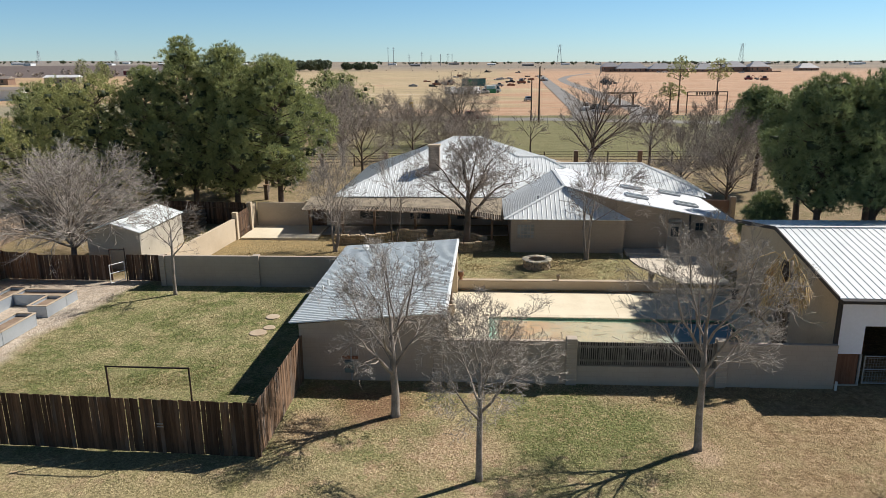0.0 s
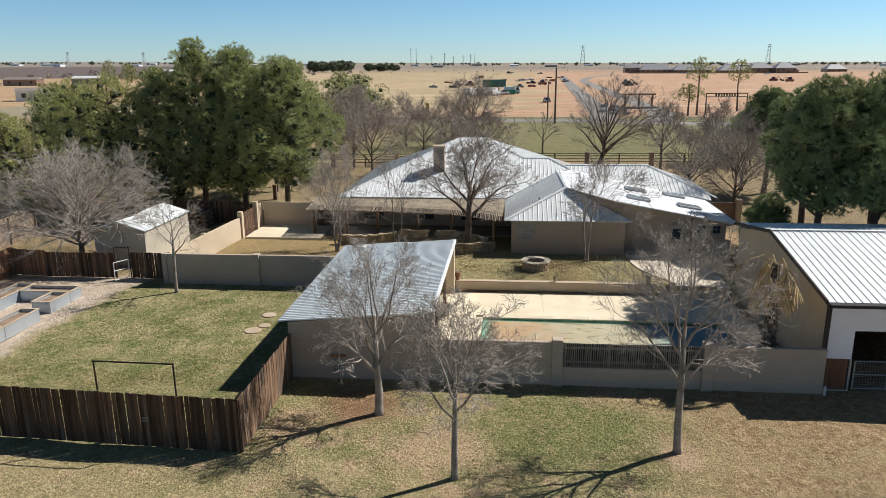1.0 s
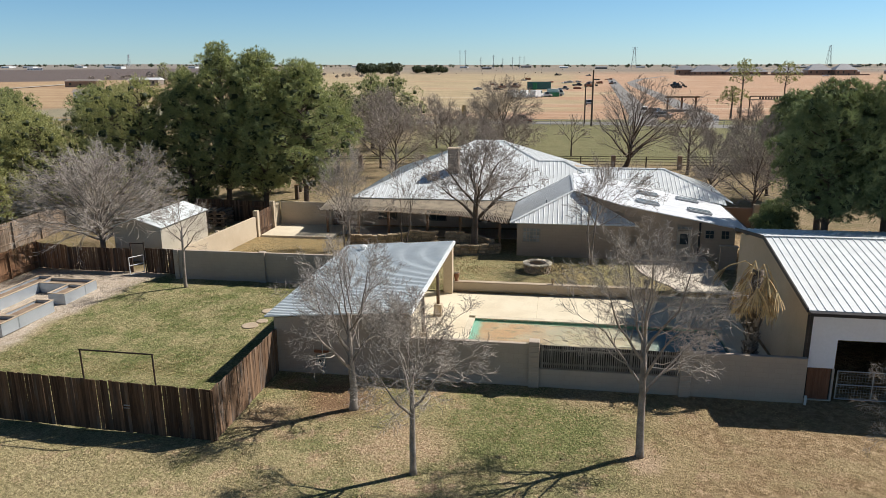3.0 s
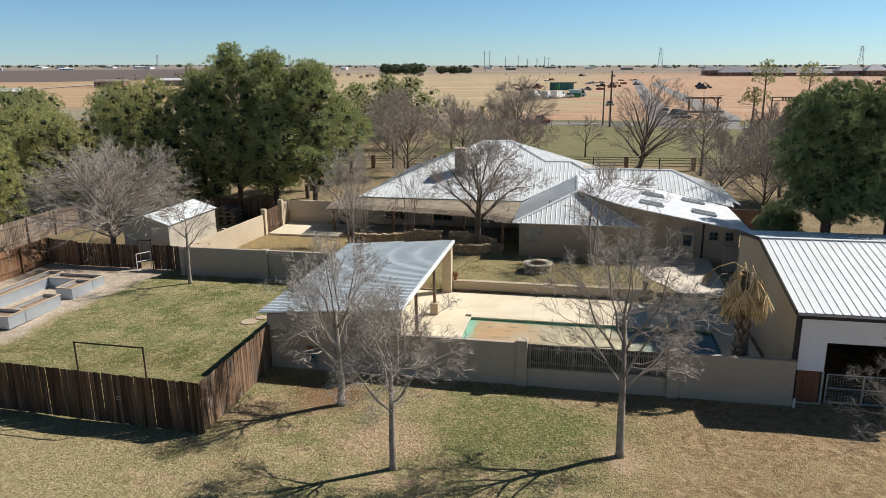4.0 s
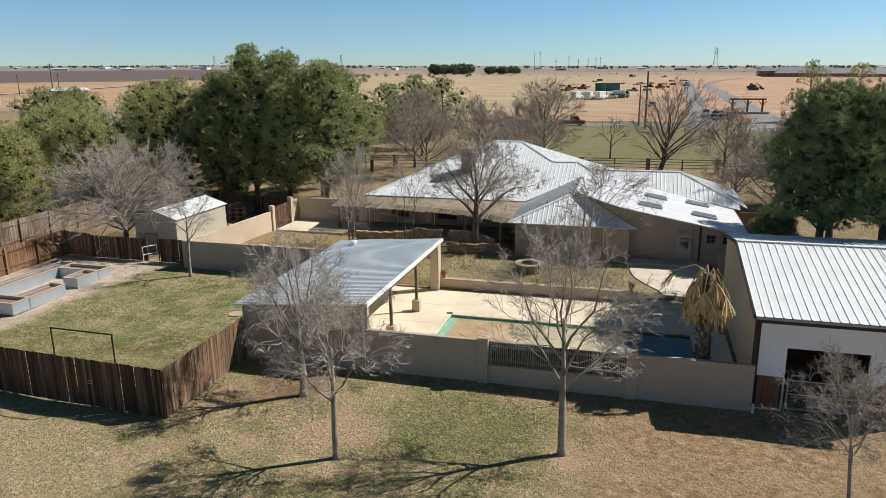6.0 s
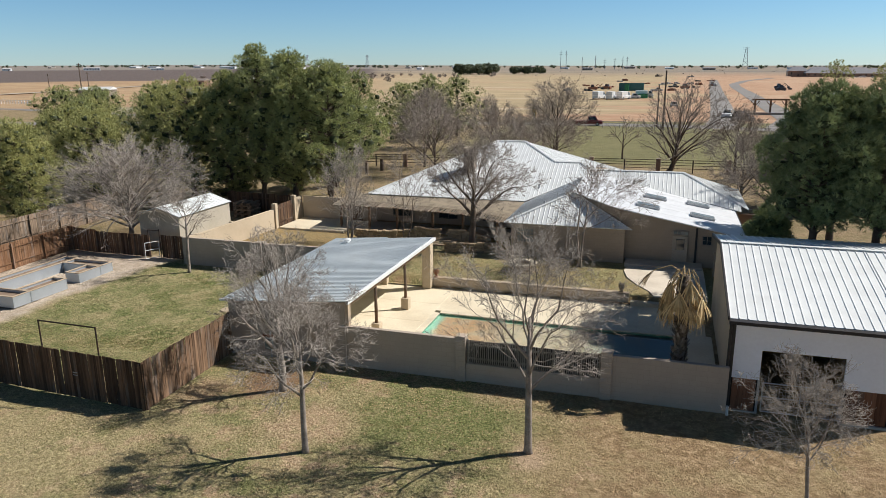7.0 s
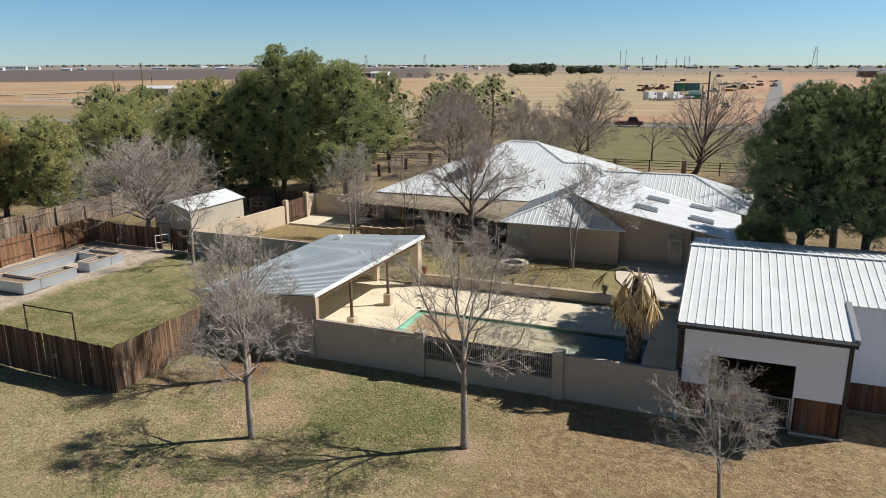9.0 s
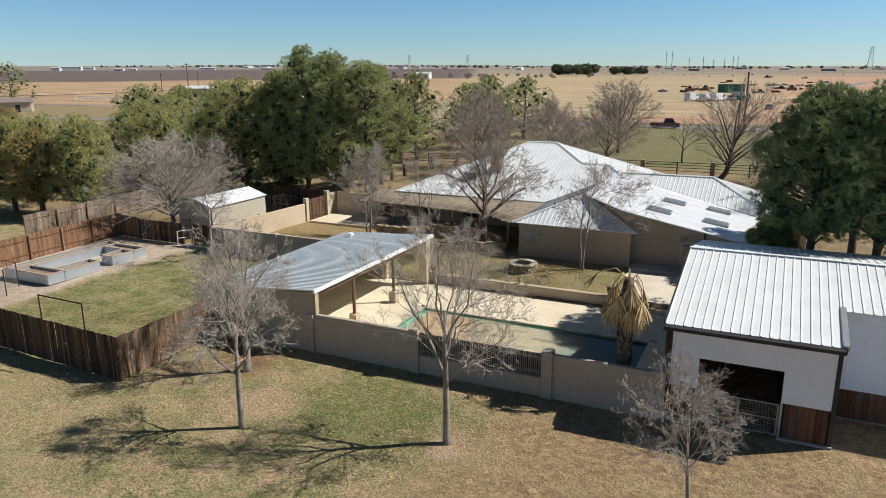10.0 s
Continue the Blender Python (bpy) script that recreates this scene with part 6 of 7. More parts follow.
def tower(x, y, h):
    ob = thing("lattice_tower", "lattice transmission tower on the horizon", "tower", "lattice towers")
    b, t, g = h * 0.13, h * 0.025, ground_z(x, y)
    for sx in (-1, 1):
        for sy in (-1, 1):
            rod("leg", (x + sx * b, y + sy * b, g - 1), (x + sx * t, y + sy * t, g + h), 0.35, GREYPOLE, ob, 4)
    for i in range(5):
        z0, z1 = g + h * i / 5, g + h * (i + 1) / 5
        f0, f1 = b + (t - b) * i / 5, b + (t - b) * (i + 1) / 5
        rod("brace", (x - f0, y - f0, z0), (x + f1, y - f1, z1), 0.22, GREYPOLE, ob, 4)
        rod("brace", (x + f0, y - f0, z0), (x - f1, y - f1, z1), 0.22, GREYPOLE, ob, 4)
    for z in (0.78, 0.88, 0.97):
        rod("arm", (x - h * 0.14, y, g + h * z), (x + h * 0.14, y, g + h * z), 0.3, GREYPOLE, ob, 4)


tower(168, 1750, 48)
tower(643, 1900, 52)
tower(-1000, 1900, 36)
tower(-1250, 1950, 36)
tower(-790, 1850, 36)


def low_building(name, x, y, w, d, h, wallm, roofm, label, turn=0.0, pitch=0.3, hip=0.0):
    """A small far building: walls, gabled roof with overhang, doors and windows."""
    ob = thing(name, label, "building", "far buildings")
    m = pose(x, y, ground_z(x, y) - 0.1, 0, 0, turn)
    bm = bmesh.new()
    box(bm, -w / 2, -d / 2, 0, w / 2, d / 2, h, m=m)
    part("wall", bm, wallm, ob)
    e, rz = 0.5, h + pitch * d / 2
    V = [m @ Vector(p) for p in ((-w / 2 - e, -d / 2 - e, h - 0.15), (w / 2 + e, -d / 2 - e, h - 0.15), (w / 2 + e - hip * d, 0, rz), (-w / 2 - e + hip * d, 0, rz), (-w / 2 - e, d / 2 + e, h - 0.15), (w / 2 + e, d / 2 + e, h - 0.15))]
    finish("roof", V, [(0, 1, 2, 3), (3, 2, 5, 4), (0, 3, 4), (1, 5, 2), (0, 4, 5, 1)], roofm, ob)
    k = max(1, int(w / 5))
    for i in range(k):
        cx_ = -w / 2 + w * (i + 0.5) / k
        bm = bmesh.new()
        if i == k // 2:
            box(bm, cx_ - 0.6, -d / 2 - 0.04, 0.1, cx_ + 0.6, -d / 2 - 0.005, min(2.1, h - 0.4), m=m)
            part("door", bm, TRIM, ob)
        else:
            box(bm, cx_ - 0.7, -d / 2 - 0.04, h * 0.35, cx_ + 0.7, -d / 2 - 0.005, h * 0.75, m=m)
            part("window", bm, GLASS, ob)
    return ob


for x, y, w, d, h in ((136, 828, 19, 14, 5.6), (158, 818, 34, 20, 3.6), (186, 800, 26, 18, 3.4), (206, 815, 22, 16, 3.2), (231, 790, 26, 18, 3.0), (258, 785, 22, 18, 5.4), (279, 775, 20, 18, 5.6), (300, 830, 24, 18, 3.2), (365, 860, 22, 16, 3.2)):
    low_building("far_house", x, y, w, d, h, PAINTS["brick"], PAINTS["slate"], "brick house with a grey hipped roof on the plain", 0, 0.62, 0.42)
fw = thing("board_fence", "dark brown board fence before the far houses", "fence")
for i in range(30):
    x = 122 + i * 6.0
    z = ground_z(x, 770)
    part("panel", boxes((x, 769.9, z - 0.1, x + 5.9, 770.1, z + 1.2)), PAINTS["brick"], fw)
for i in range(40):
    rg = random.Random(300 + i)
    x, y = -1750 + i * 88 + rg.uniform(-30, 30), rg.uniform(1500, 2100)
    low_building("far_building", x, y, rg.uniform(12, 34), 18, rg.uniform(3, 5.5), PAINTS["white"] if rg.random() < 0.6 else PAINTS["tanroof"], PAINTS["white"] if rg.random() < 0.5 else PAINTS["grey"], "pale low building far off on the horizon", 0, 0.15)
for x, y, w, h in ((-1324, 990, 16, 6), (-1400, 1080, 46, 8), (-1480, 1190, 24, 6), (-1185, 1025, 16, 4), (-1252, 1118, 14, 4), (-1120, 1200, 30, 5), (-1000, 1250, 26, 4)):
    low_building("far_building", x, y, w, 18, h, PAINTS["white"], PAINTS["white"], "white warehouse far off at the field's end", 40, 0.12)
for x, y, w, d, h, t, p, q in ((-275, 386, 18, 9, 3.6, 10, "brick", "tanroof"), (-252, 414, 18, 10, 3.6, 10, "tanroof", "white"), (-160, 230, 10, 7, 3.6, 20, "white", "tanroof"), (-292, 602, 16, 10, 5.0, 10, "white", "white"), (-322, 642, 18, 9, 4.0, 10, "maroon", "tanroof"), (-181, 130, 13, 8, 3.0, 50, "beige", "tanroof"), (-210, 236, 12, 8, 3.4, 20, "tanroof", "white")):
    low_building("outbuilding", x, y, w, d, h, PAINTS[p], PAINTS[q], "%s low outbuilding among the western fields" % {"white": "white-walled", "maroon": "dark red", "brick": "brown", "tanroof": "grey-tan", "beige": "beige"}[p], t, 0.25)


def vehicle(x, y, turn, paint, kind_, label):
    """A parked vehicle: body, cabin with glass, wheels with rims."""
    ob = thing(kind_, label, "vehicle", "parked vehicles")
    L, W, H = {"car": (4.6, 1.85, 1.5), "pickup": (5.6, 2.0, 1.9), "truck": (6.6, 2.3, 2.7), "loader": (4.6, 2.2, 2.8)}[kind_]
    m = pose(x, y, ground_z(x, y) + 0.02, 0, 0, turn)
    r = 0.36 if kind_ != "truck" else 0.5
    bm = bmesh.new()
    box(bm, -L / 2, -W / 2, r * 0.8, L / 2, W / 2, H * 0.56, bevel=0.12, m=m)
    part("body", bm, paint, ob)
    c0, c1 = {"car": (-L * 0.32, L * 0.22), "pickup": (-L * 0.05, L * 0.28), "truck": (L * 0.20, L * 0.40), "loader": (-L * 0.25, L * 0.12)}[kind_]
    V = [m @ Vector(p) for p in ((c0, -W * 0.46, H * 0.55), (c1 + 0.35, -W * 0.46, H * 0.55), (c1 + 0.35, W * 0.46, H * 0.55), (c0, W * 0.46, H * 0.55), (c0 + 0.25, -W * 0.38, H), (c1 - 0.15, -W * 0.38, H), (c1 - 0.15, W * 0.38, H), (c0 + 0.25, W * 0.38, H))]
    finish("cabin", V, [(4, 5, 6, 7), (0, 1, 5, 4), (1, 2, 6, 5), (2, 3, 7, 6), (3, 0, 4, 7)], paint, ob)
    cc = sum(V, Vector()) / 8
    for f in ((0, 1, 5, 4), (1, 2, 6, 5), (2, 3, 7, 6), (3, 0, 4, 7)):
        q = [V[k] for k in f]
        fc = sum(q, Vector()) / 4
        out = (fc - cc).normalized() * 0.02
        finish("glass", [fc + (p - fc) * 0.78 + out for p in q], [(0, 1, 2, 3)], GLASS, ob)
    if kind_ == "truck":
        bm = bmesh.new()
        box(bm, -L / 2, -W / 2, H * 0.57, L * 0.18, W / 2, H * 1.05, bevel=0.05, m=m)
        part("cargo_box", bm, PAINTS["white"], ob)
    if kind_ == "loader":
        V2, F2 = [], []
        tube(V2, F2, [m @ Vector(p) for p in ((L * 0.2, 0, 1.2), (L * 0.55, 0, 3.0), (L * 0.95, 0, 1.4))], [0.25, 0.2, 0.16], 5)
        finish("boom", V2, F2, paint, ob)
        part("bucket", boxes((L * 0.85, -0.9, 0.5, L * 1.1, 0.9, 1.4), bevel=0.1), PAINTS["black"], ob).matrix_world = m
    for sx in (-0.32, 0.32):
        for sy in (-1, 1):
            a, b = m @ Vector((sx * L, sy * (W / 2 - 0.2), r)), m @ Vector((sx * L, sy * (W / 2 + 0.03), r))
            tyre = rod("wheel", a, b, r, PAINTS["black"], ob, 12)
            rod("rim", b, b + (b - a).normalized() * 0.02, r * 0.55, PAINTS["grey"], tyre, 10)
    return ob


vehicle(-4.6, 146.0, 8, PAINTS["maroon"], "pickup", "dark maroon pickup on the road")
vehicle(23.6, 176, 80, PAINTS["white"], "pickup", "white pickup on the drive near the timber entrance")
vehicle(26.0, 165, 20, PAINTS["grey"], "car", "silver car on the drive near the timber entrance")
vehicle(26.5, 178, 60, PAINTS["black"], "car", "black car on the drive near the timber entrance")
vehicle(12.2, 222, 95, PAINTS["grey"], "car", "grey parked car on the red soil")
vehicle(36.6, 461, 85, PAINTS["white"], "car", "white car on the far drive")
vehicle(36.6, 492, 85, PAINTS["grey"], "car", "grey car on the far drive")
YARD = ((-14.0, 270, 70, "white", "truck"), (-11.6, 275, 40, "white", "pickup"), (-9.4, 268, 80, "white", "truck"), (-7.4, 276, 20, "grey", "pickup"), (-5.2, 270, 65, "white", "truck"), (-12.0, 283, 15, "white", "pickup"), (-2.4, 279, 8, "white", "pickup"), (1.6, 285, 0, "white", "truck"), (4.7, 360, 0, "grey", "pickup"), (12.7, 426, 10, "black", "pickup"), (18.5, 407, 20, "rust", "loader"), (-27.0, 376, 10, "rust", "loader"), (-21.0, 388, 160, "rust", "loader"), (62.0, 382, 20, "black", "loader"), (165.0, 471, 0, "maroon", "loader"), (170.0, 458, 190, "rust", "loader"), (65.0, 411, 0, "black", "loader"), (-2.0, 772, 0, "black", "loader"), (30.0, 746, 0, "grey", "pickup"), (178.0, 745, 0, "white", "pickup"), (186.0, 742, 15, "white", "car"), (171.0, 742, 0, "white", "car"), (240.0, 705, 0, "white", "pickup"))
for x, y, t, p, k in YARD:
    vehicle(x, y, t, PAINTS[p], k, "%s work vehicle parked on bare soil" % p)


def container(x, y, L, H, paint, label):
    ob = thing("shipping_container", label, "container", "shipping containers")
    z = ground_z(x, y)
    part("body", boxes((x - L / 2, y - 1.2, z + 0.05, x + L / 2, y + 1.2, z + H), bevel=0.04), paint, ob)
    for i in range(int(L / 0.5)):
        xx = x - L / 2 + 0.2 + i * 0.5
        part("rib", boxes((xx, y - 1.26, z + 0.25, xx + 0.2, y - 1.2, z + H - 0.15)), paint, ob)
    part("roof_rail", boxes((x - L / 2, y - 1.28, z + H - 0.12, x + L / 2, y - 1.2, z + H + 0.02)), PAINTS["black"], ob)


container(-7.5, 370, 12, 3.8, PAINTS["teal"], "long dark teal equipment container")
container(0.2, 282, 5.5, 1.6, PAINTS["green"], "green skip container with a pale band")
container(-9.5, 366, 2, 3.4, PAINTS["green"], "small green cabin in the equipment yard")
for i in range(16):
    rg = random.Random(500 + i)
    x, y, s = rg.uniform(-40, 60), rg.uniform(330, 600), rg.uniform(0.8, 1.8)
    ob = thing("machinery_heap", "rusty heap of machinery parts on bare soil", "machinery", "machinery heaps")
    bm = bmesh.new()
    for k in range(7):
        u, v = rg.uniform(-2.5, 2.5), rg.uniform(-1, 1)
        box(bm, u - rg.uniform(0.3, 1.2), v - 0.6, 0, u + rg.uniform(0.3, 1.2), v + 0.6, s * rg.uniform(0.3, 1.0), bevel=0.05, m=pose(x, y, ground_z(x, y), 0, 0, rg.uniform(0, 180)))
    part("scrap", bm, PAINTS[rg.choice(("rust", "black", "rust", "grey"))], ob)

# timber entrance over the drive
te = thing("timber_entrance", "heavy timber entrance frame over the drive", "gateway")
for x in (30.8, 34.3, 37.7):
    part("post", boxes((x - 0.22, 189.8, 0.2, x + 0.22, 190.2, 4.3), bevel=0.02), TIMBER, te)
    for s in (-1, 1):
        rod("brace", (x, 190, 3.0), (x + s * 0.95, 190, 4.1), 0.12, TIMBER, te, 4)
part("beam", boxes((30.0, 189.75, 4.3, 38.5, 190.25, 4.7), bevel=0.03), TIMBER, te)
sw = thing("entrance_wall", "low tan stone wall beside the drive entrance", "stone wall")
part("wall_face", boxes((24.5, 188.0, 0.3, 39.0, 188.7, 1.5), bevel=0.03), PAINTS["tanroof"], sw)
# second gateway of thin pipe beside the tall pines
pg = thing("pipe_gateway", "thin dark pipe gateway with a lettered top rail", "gateway")
for x in (42.6, 51.0):
    rod("post", (x, 157, 0.5), (x, 157, 6.0), 0.11, IRON, pg)
rod("top_rail", (42.6, 157, 6.0), (51.0, 157, 6.0), 0.1, IRON, pg)
rod("lower_rail", (42.6, 157, 5.3), (51.0, 157, 5.3), 0.07, IRON, pg)
for i in range(9):
    part("sign_bar", boxes((44.4 + i * 0.55, 156.98, 5.42, 44.75 + i * 0.55, 157.02, 5.88)), IRON, pg)

# pipe and board fence behind the house, with square piers
bf = thing("pasture_fence", "dark rail fence with square brick piers behind the house", "fence")
for i in range(17):
    x = -26 + i * 3.6
    y = 78.0 + (0.10 * (x + 26) if x < 0 else 2.6 + 0.02 * x)
    z = ground_z(x, y)
    if i % 2 == 0:
        part("pier", boxes((x - 0.24, y - 0.24, z - 0.1, x + 0.24, y + 0.24, z + 1.5), bevel=0.03), PAINTS["brick"], bf)
    else:
        rod("post", (x, y, z - 0.1), (x, y, z + 1.4), 0.07, IRON, bf, 6)
    if i < 16:
        x2 = x + 3.6
        y2 = 78.0 + (0.10 * (x2 + 26) if x2 < 0 else 2.6 + 0.02 * x2)
        z2 = ground_z(x2, y2)
        for h in (0.45, 0.8, 1.1, 1.36):
            rod("rail", (x, y, z + h), (x2, y2, z2 + h), 0.03, IRON, bf, 5)
# road fence
rf = thing("road_fence", "thin pale pipe fence along the county road", "fence")
for i in range(40):
    x = -62 + i * 3.2
    y = 140.6 - 0.05 * abs(x)
    z = ground_z(x, y)
    rod("post", (x, y, z - 0.1), (x, y, z + 1.3), 0.05, PAINTS["grey"], rf, 5)
    x2 = x + 3.2
    y2 = 140.6 - 0.05 * abs(x2)
    for h in (0.5, 0.9, 1.28):
        rod("rail", (x, y, z + h), (x2, y2, ground_z(x2, y2) + h), 0.03, PAINTS["grey"], rf, 4)
wfence = thing("white_rail_fence", "white rail fence in the far fields", "fence")
for i in range(28):
    x, y = -228 + i * 1.28, 188
    z = ground_z(x, y)
    part("post", boxes((x - 0.08, y - 0.08, z, x + 0.08, y + 0.08, z + 1.4)), PAINTS["white"], wfence)
    if i < 27:
        for h in (0.6, 1.2):
            part("rail", boxes((x, y - 0.04, z + h, x + 1.28, y + 0.04, z + h + 0.14)), PAINTS["white"], wfence)
sg = thing("yellow_marker", "tall yellow and white marker post at the field edge", "marker post")
rod("post", (-16.3, 150, 0.5), (-16.3, 150, 3.2), 0.09, PAINTS["white"], sg)
part("panel", boxes((-16.7, 149.95, 2.4, -15.9, 150.05, 4.6), bevel=0.02), PAINTS["yellow"], sg)


FARGREEN = needle_material("far_dark_foliage", (0.045, 0.062, 0.040), (0.10, 0.12, 0.07))


# far woods on the horizon: many leafy lumps of tufts, as one thing each
def far_wood(x0, x1, y0, y1, n, h0, h1, material, seed, label, tuft=1.0, clumps=60):
    rg = random.Random(seed)
    V, F = [], []
    broad = 0.62
    for i in range(n):
        x, y, h = rg.uniform(x0, x1), rg.uniform(y0, y1), rg.uniform(h0, h1)
        z = ground_z(x, y)
        tube(V, F, [(x, y, z), (x, y, z + h * 0.6)], [h * 0.03, h * 0.02], 4, False)
        for k in range(clumps):
            d = Vector((rg.gauss(0, 1), rg.gauss(0, 1), rg.gauss(0, 1))).normalized() * rg.random() ** 0.4
            c = Vector((x + d.x * h * broad, y + d.y * h * broad, z + h * 0.55 + d.z * h * 0.42))
            s = h * 0.105 * tuft
            p = [c + Vector((rg.gauss(0, s), rg.gauss(0, s), rg.gauss(0, s))) for _ in range(4)]
            o = len(V)
            V.extend(p)
            F.extend(((o, o + 1, o + 2), (o, o + 2, o + 3), (o + 1, o + 3, o + 2)))
    tagged(finish("far_trees", V, F, material), label, "trees", kind="stuff")


far_wood(-240, -196, 850, 900, 18, 10, 14, FARGREEN, 1, "dark clump of trees in the middle distance", 0.7, 260)
far_wood(-190, -150, 900, 960, 14, 8, 11, FARGREEN, 2, "low dark clump of trees in the middle distance", 0.7, 260)
far_wood(-2400, 2400, 1900, 2700, 460, 5, 9, FARGREEN, 3, "thin dark line of trees along the horizon", 1.2)
far_wood(-420, -150, 480, 760, 40, 3, 5, TWIGDARK, 4, "scattered brushy trees in the western fields")
far_wood(-600, 700, 700, 1500, 90, 1, 2, TWIGDARK, 6, "low brush scattered over the plain")


# ---- grass, leaf litter ----
GRASSDRY = plain("dry_straw_grass", (0.46, 0.365, 0.20), (0.36, 0.28, 0.145), 0.9, 9, 0.9, 0, 0, island=0.45, spec=0.2)
GRASSGREEN = plain("short_green_grass", (0.165, 0.17, 0.06), (0.28, 0.265, 0.105), 0.9, 9, 0.9, 0, 0, island=0.45, spec=0.2)
LITTER = plain("tan_leaf_litter", (0.47, 0.345, 0.19), (0.33, 0.22, 0.11), 0.9, 9, 0.9, 0, 0, island=0.4, spec=0.2)


def scatter(name, seed, n, region, keep, height, width, material, label, blades=3, flat=False):
    """Short blades or fallen leaves strewn over a stretch of ground, as one sheet of stuff."""
    pr = np.random.RandomState(seed)
    x0, x1, y0, y1 = region
    xs, ys = pr.uniform(x0, x1, n), pr.uniform(y0, y1, n)
    ok = [keep(a, b) > c for a, b, c in zip(xs, ys, pr.uniform(0, 1, n))]
    xs, ys = xs[ok], ys[ok]
    m = len(xs)
    zs = np.array([ground_z(a, b) + (0.05 * (noise.noise(Vector((a * 0.35, b * 0.35, 0))) + 0.5 * noise.noise(Vector((a * 0.9, b * 0.9, 3)))) if b < 25 else 0.0) - 0.03 for a, b in zip(xs, ys)])
    c = np.repeat(np.stack((xs, ys, zs), 1), blades, axis=0)
    k = m * blades
    a = pr.uniform(0, 2 * np.pi, k)
    s = np.stack((np.cos(a), np.sin(a), np.zeros(k)), 1)
    c = c + np.stack((pr.normal(0, 0.03, k), pr.normal(0, 0.03, k), np.zeros(k)), 1)
    if flat:
        t = np.stack((-np.sin(a), np.cos(a), pr.uniform(-0.5, 0.7, k)), 1) * pr.uniform(0.6, 1.2, (k, 1)) * height
        c[:, 2] += 0.035
        quad = np.stack((c - s * width, c - t * 0.3, c + s * width, c + t), 1)
    else:
        tip = np.stack((pr.normal(0, 0.5, k), pr.normal(0, 0.5, k), pr.uniform(0.6, 1.1, k)), 1) * height
        quad = np.stack((c - s * width * 1.3, c + s * width * 1.3, c + tip), 1)
    V = quad.reshape(-1, 3)
    tagged(finish(name, V.tolist(), np.arange(len(V)).reshape(-1, quad.shape[1]).tolist(), material), label, "grass" if not flat else "leaves", kind="stuff")


def patchy(a, b, lo, hi, f=0.45, o=0.0):
    v = 0.5 + 0.5 * noise.fractal(Vector((a * f + o, b * f, o)), 0.9, 2.0, 4)
    return min(1.0, max(0.0, (v - lo) / (hi - lo)))


free = lambda a, b: 0.0 if (-7.6 < a < 13.4 and b > 25.6) or (a > 13.2 and b > 25.6) else 1.0
scatter("dry_grass", 1, 52000, (-24, 24, 12.5, 25.7), lambda a, b: free(a, b) * (0.25 + 0.75 * patchy(a, b, 0.35, 0.65)), 0.035, 0.008, GRASSDRY, "short dry straw-coloured grass on the front lawn")
scatter("green_grass", 2, 52000, (-22, 9, 12.5, 25.7), lambda a, b: free(a, b) * patchy(a, b, 0.40, 0.62, 0.5, 7.0), 0.032, 0.008, GRASSGREEN, "patches of short green grass on the front lawn")
scatter("green_grass", 3, 24000, (-20.8, -7.5, 20.3, 36.9), lambda a, b: 0.35 + 0.65 * patchy(a, b, 0.36, 0.6, 0.6, 3.0), 0.03, 0.009, GRASSGREEN, "short green lawn grass inside the board fence")
scatter("dry_grass", 4, 20000, (-20.8, -7.5, 20.3, 36.9), lambda a, b: patchy(a, b, 0.42, 0.66, 0.6, 11.0), 0.03, 0.009, GRASSDRY, "dry straw-coloured grass among the green lawn")
scatter("dry_grass", 5, 16000, (-17, 13, 37.4, 43.6), lambda a, b: 0.3 + 0.7 * patchy(a, b, 0.36, 0.6, 0.6, 5.0) if not (a > 8.4) else 0.0, 0.05, 0.014, GRASSDRY, "dry grass of the upper garden")
scatter("fallen_leaves", 6, 30000, (-7.2, 13, 20.5, 25.65), lambda a, b: max(0.0, (b - 22.2) / 3.2) ** 1.5 * patchy(a, b, 0.35, 0.55, 0.8, 2.0) + 0.12 * patchy(a, b, 0.45, 0.6, 0.9, 9.0), 0.045, 0.022, LITTER, "tan fallen leaves gathered below the block wall", 1, True)
scatter("fallen_leaves", 7, 9000, (-7.2, 12, 14, 23), lambda a, b: patchy(a, b, 0.5, 0.7, 0.7, 4.0), 0.04, 0.02, LITTER, "scattered tan fallen leaves on the lawn", 1, True)


# flat stones lying in the fenced lawn
for x, y, r in ((-10.65, 32.4, 0.36), (-10.4, 31.0, 0.30), (-10.75, 30.35, 0.42)):
    ob = thing("flat_stone", "pale flat stone lying in the lawn", "stone", "flat stones")
    V, F = [], []
    z = ground_z(x, y) - 0.06
    tube(V, F, [(x, y, z), (x, y, z + 0.075), (x, y, z + 0.09)], [r, r, r * 0.86], 9)
    finish("slab", V, F, CAP, ob)


# ---- courtyard gates and the yard behind the shed ----
def board_gate(x0, y0, x1, y1, z0, h, label):
    """A leaf of upright dark boards on two rails."""
    ob = thing("wooden_gate", label, "gate", "courtyard gates")
    d = Vector((x1 - x0, y1 - y0, 0))
    L = d.length
    m = Matrix.Translation((x0, y0, z0)) @ Matrix.Rotation(math.atan2(d.y, d.x), 4, "Z")
    for z in (0.3, h - 0.35):
        bm = bmesh.new()
        box(bm, 0, -0.05, z, L, -0.015, z + 0.1, m=m)
        part("rail", bm, PLANK, ob)
    rg = random.Random(int(L * 100))
    k = max(3, int(L / 0.15))
    for i in range(k):
        bm = bmesh.new()
        box(bm, i * L / k + 0.004, -0.012, 0, (i + 1) * L / k - 0.004, 0.012, h + rg.uniform(-0.03, 0.03), m=m)
        part("board", bm, PLANK, ob)
    return ob


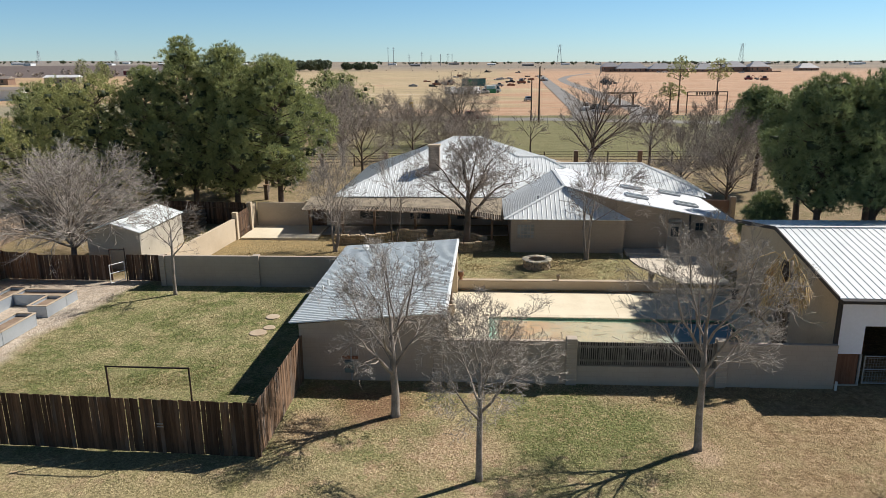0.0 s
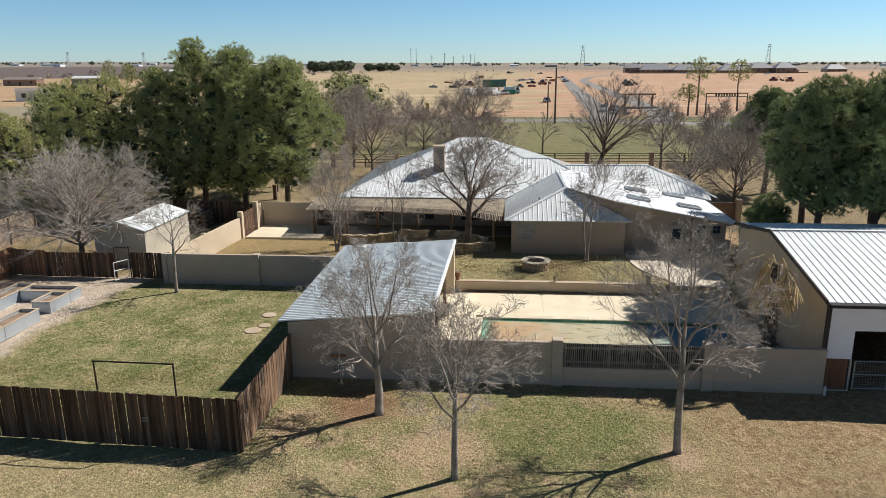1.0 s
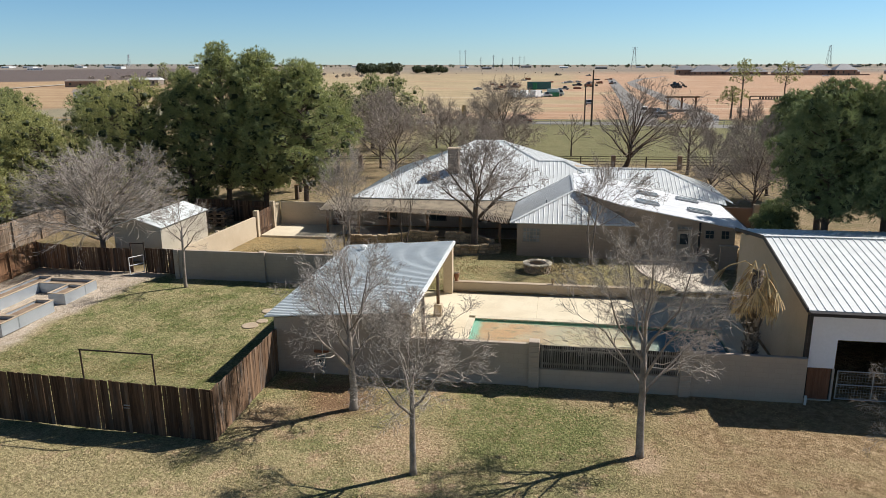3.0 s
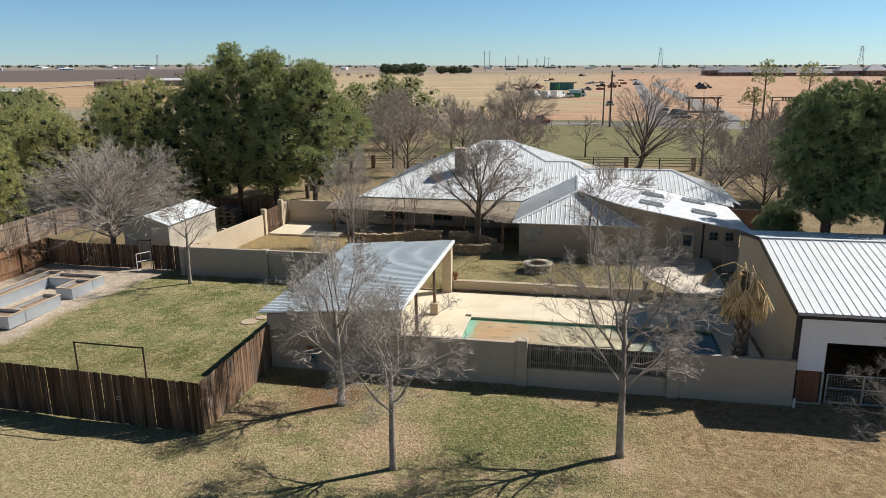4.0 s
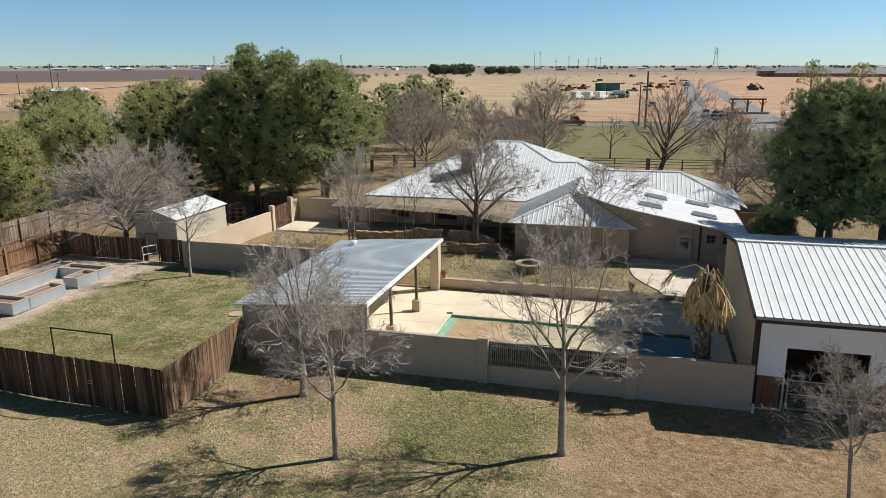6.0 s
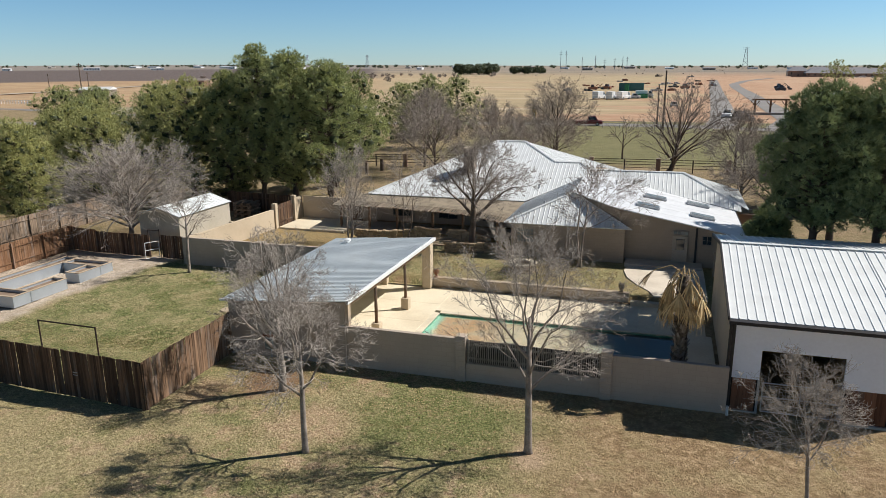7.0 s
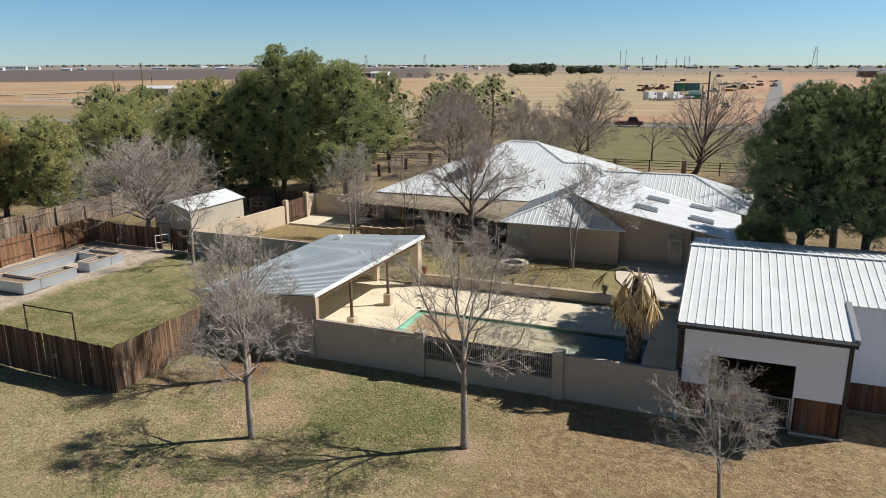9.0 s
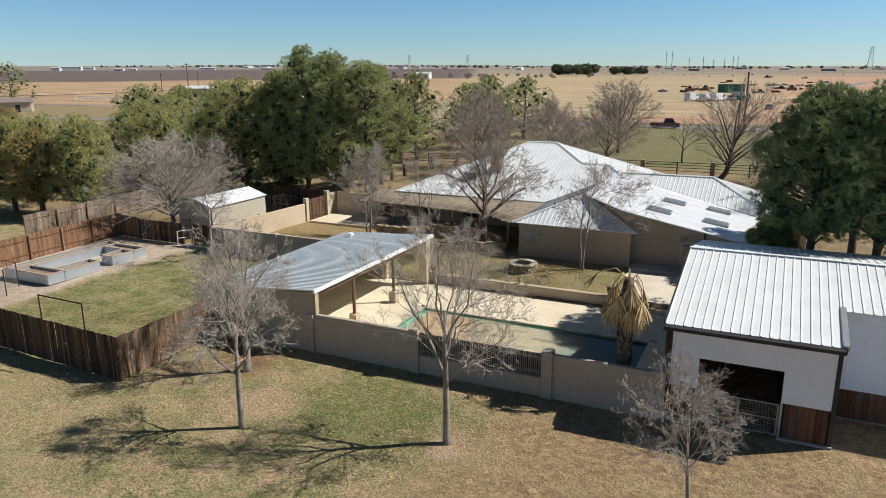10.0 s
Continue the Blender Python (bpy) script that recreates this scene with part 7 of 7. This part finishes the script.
board_gate(-17.42, 46.95, -17.42, 48.1, 0.62, 1.75, "dark weathered board gate leaf in the courtyard wall")
board_gate(-17.42, 48.12, -17.42, 49.26, 0.62, 1.75, "dark weathered board gate leaf in the courtyard wall")
board_gate(-13.05, 50.7, -12.0, 50.7, 0.62, 1.75, "dark narrow board gate beside the porch")
fence([(-17.7, 50.6), (-24.5, 51.2)], 1.7, PLANK, "dark board fence in the shade of the pines", seed=31)
for i, (x, y) in enumerate(((-19.4, 59.8), (-20.5, 63.6), (-20.8, 66.4), (-20.9, 69.4), (-20.9, 72.0), (-20.3, 75.0))):
    ob = thing("fence_post", "short square dark post in the dry grass", "post", "short posts")
    z = ground_z(x, y)
    part("post_shaft", boxes((x - 0.16, y - 0.16, z - 0.1, x + 0.16, y + 0.16, z + 1.25), bevel=0.02), BARKDARK, ob)
    part("cap", boxes((x - 0.2, y - 0.2, z + 1.25, x + 0.2, y + 0.2, z + 1.32), bevel=0.015), TIMBER, ob)
st = thing("board_stack", "stack of weathered boards laid crosswise under the pines", "timber stack")
for k in range(7):
    z = ground_z(-22.0, 50.0) + 0.02 + k * 0.17
    for j in range(3):
        if k % 2:
            part("board", boxes((-22.9, 49.2 + j * 0.5, z, -21.1, 49.5 + j * 0.5, z + 0.12), bevel=0.008), GREYWOOD, st)
        else:
            part("board", boxes((-22.8 + j * 0.65, 49.1, z, -22.5 + j * 0.65, 50.6, z + 0.165), bevel=0.008), GREYWOOD, st)
for i in range(14):
    rg = random.Random(900 + i)
    x, y, r = rg.uniform(-27.0, -20.0), rg.uniform(52.0, 54.5), rg.uniform(0.18, 0.4)
    ob = thing("field_stone", "pale rough stone heaped under the pines", "stone", "stones under the pines")
    bm = bmesh.new()
    bmesh.ops.create_icosphere(bm, subdivisions=2, radius=r)
    for v in bm.verts:
        v.co *= 1 + 0.35 * noise.noise(v.co * 3 + Vector((i, 0, 0)))
        v.co.z *= 0.65
        v.co += Vector((x, y, ground_z(x, y) + r * 0.35))
    part("rock", bm, STONE, ob, smooth=False)
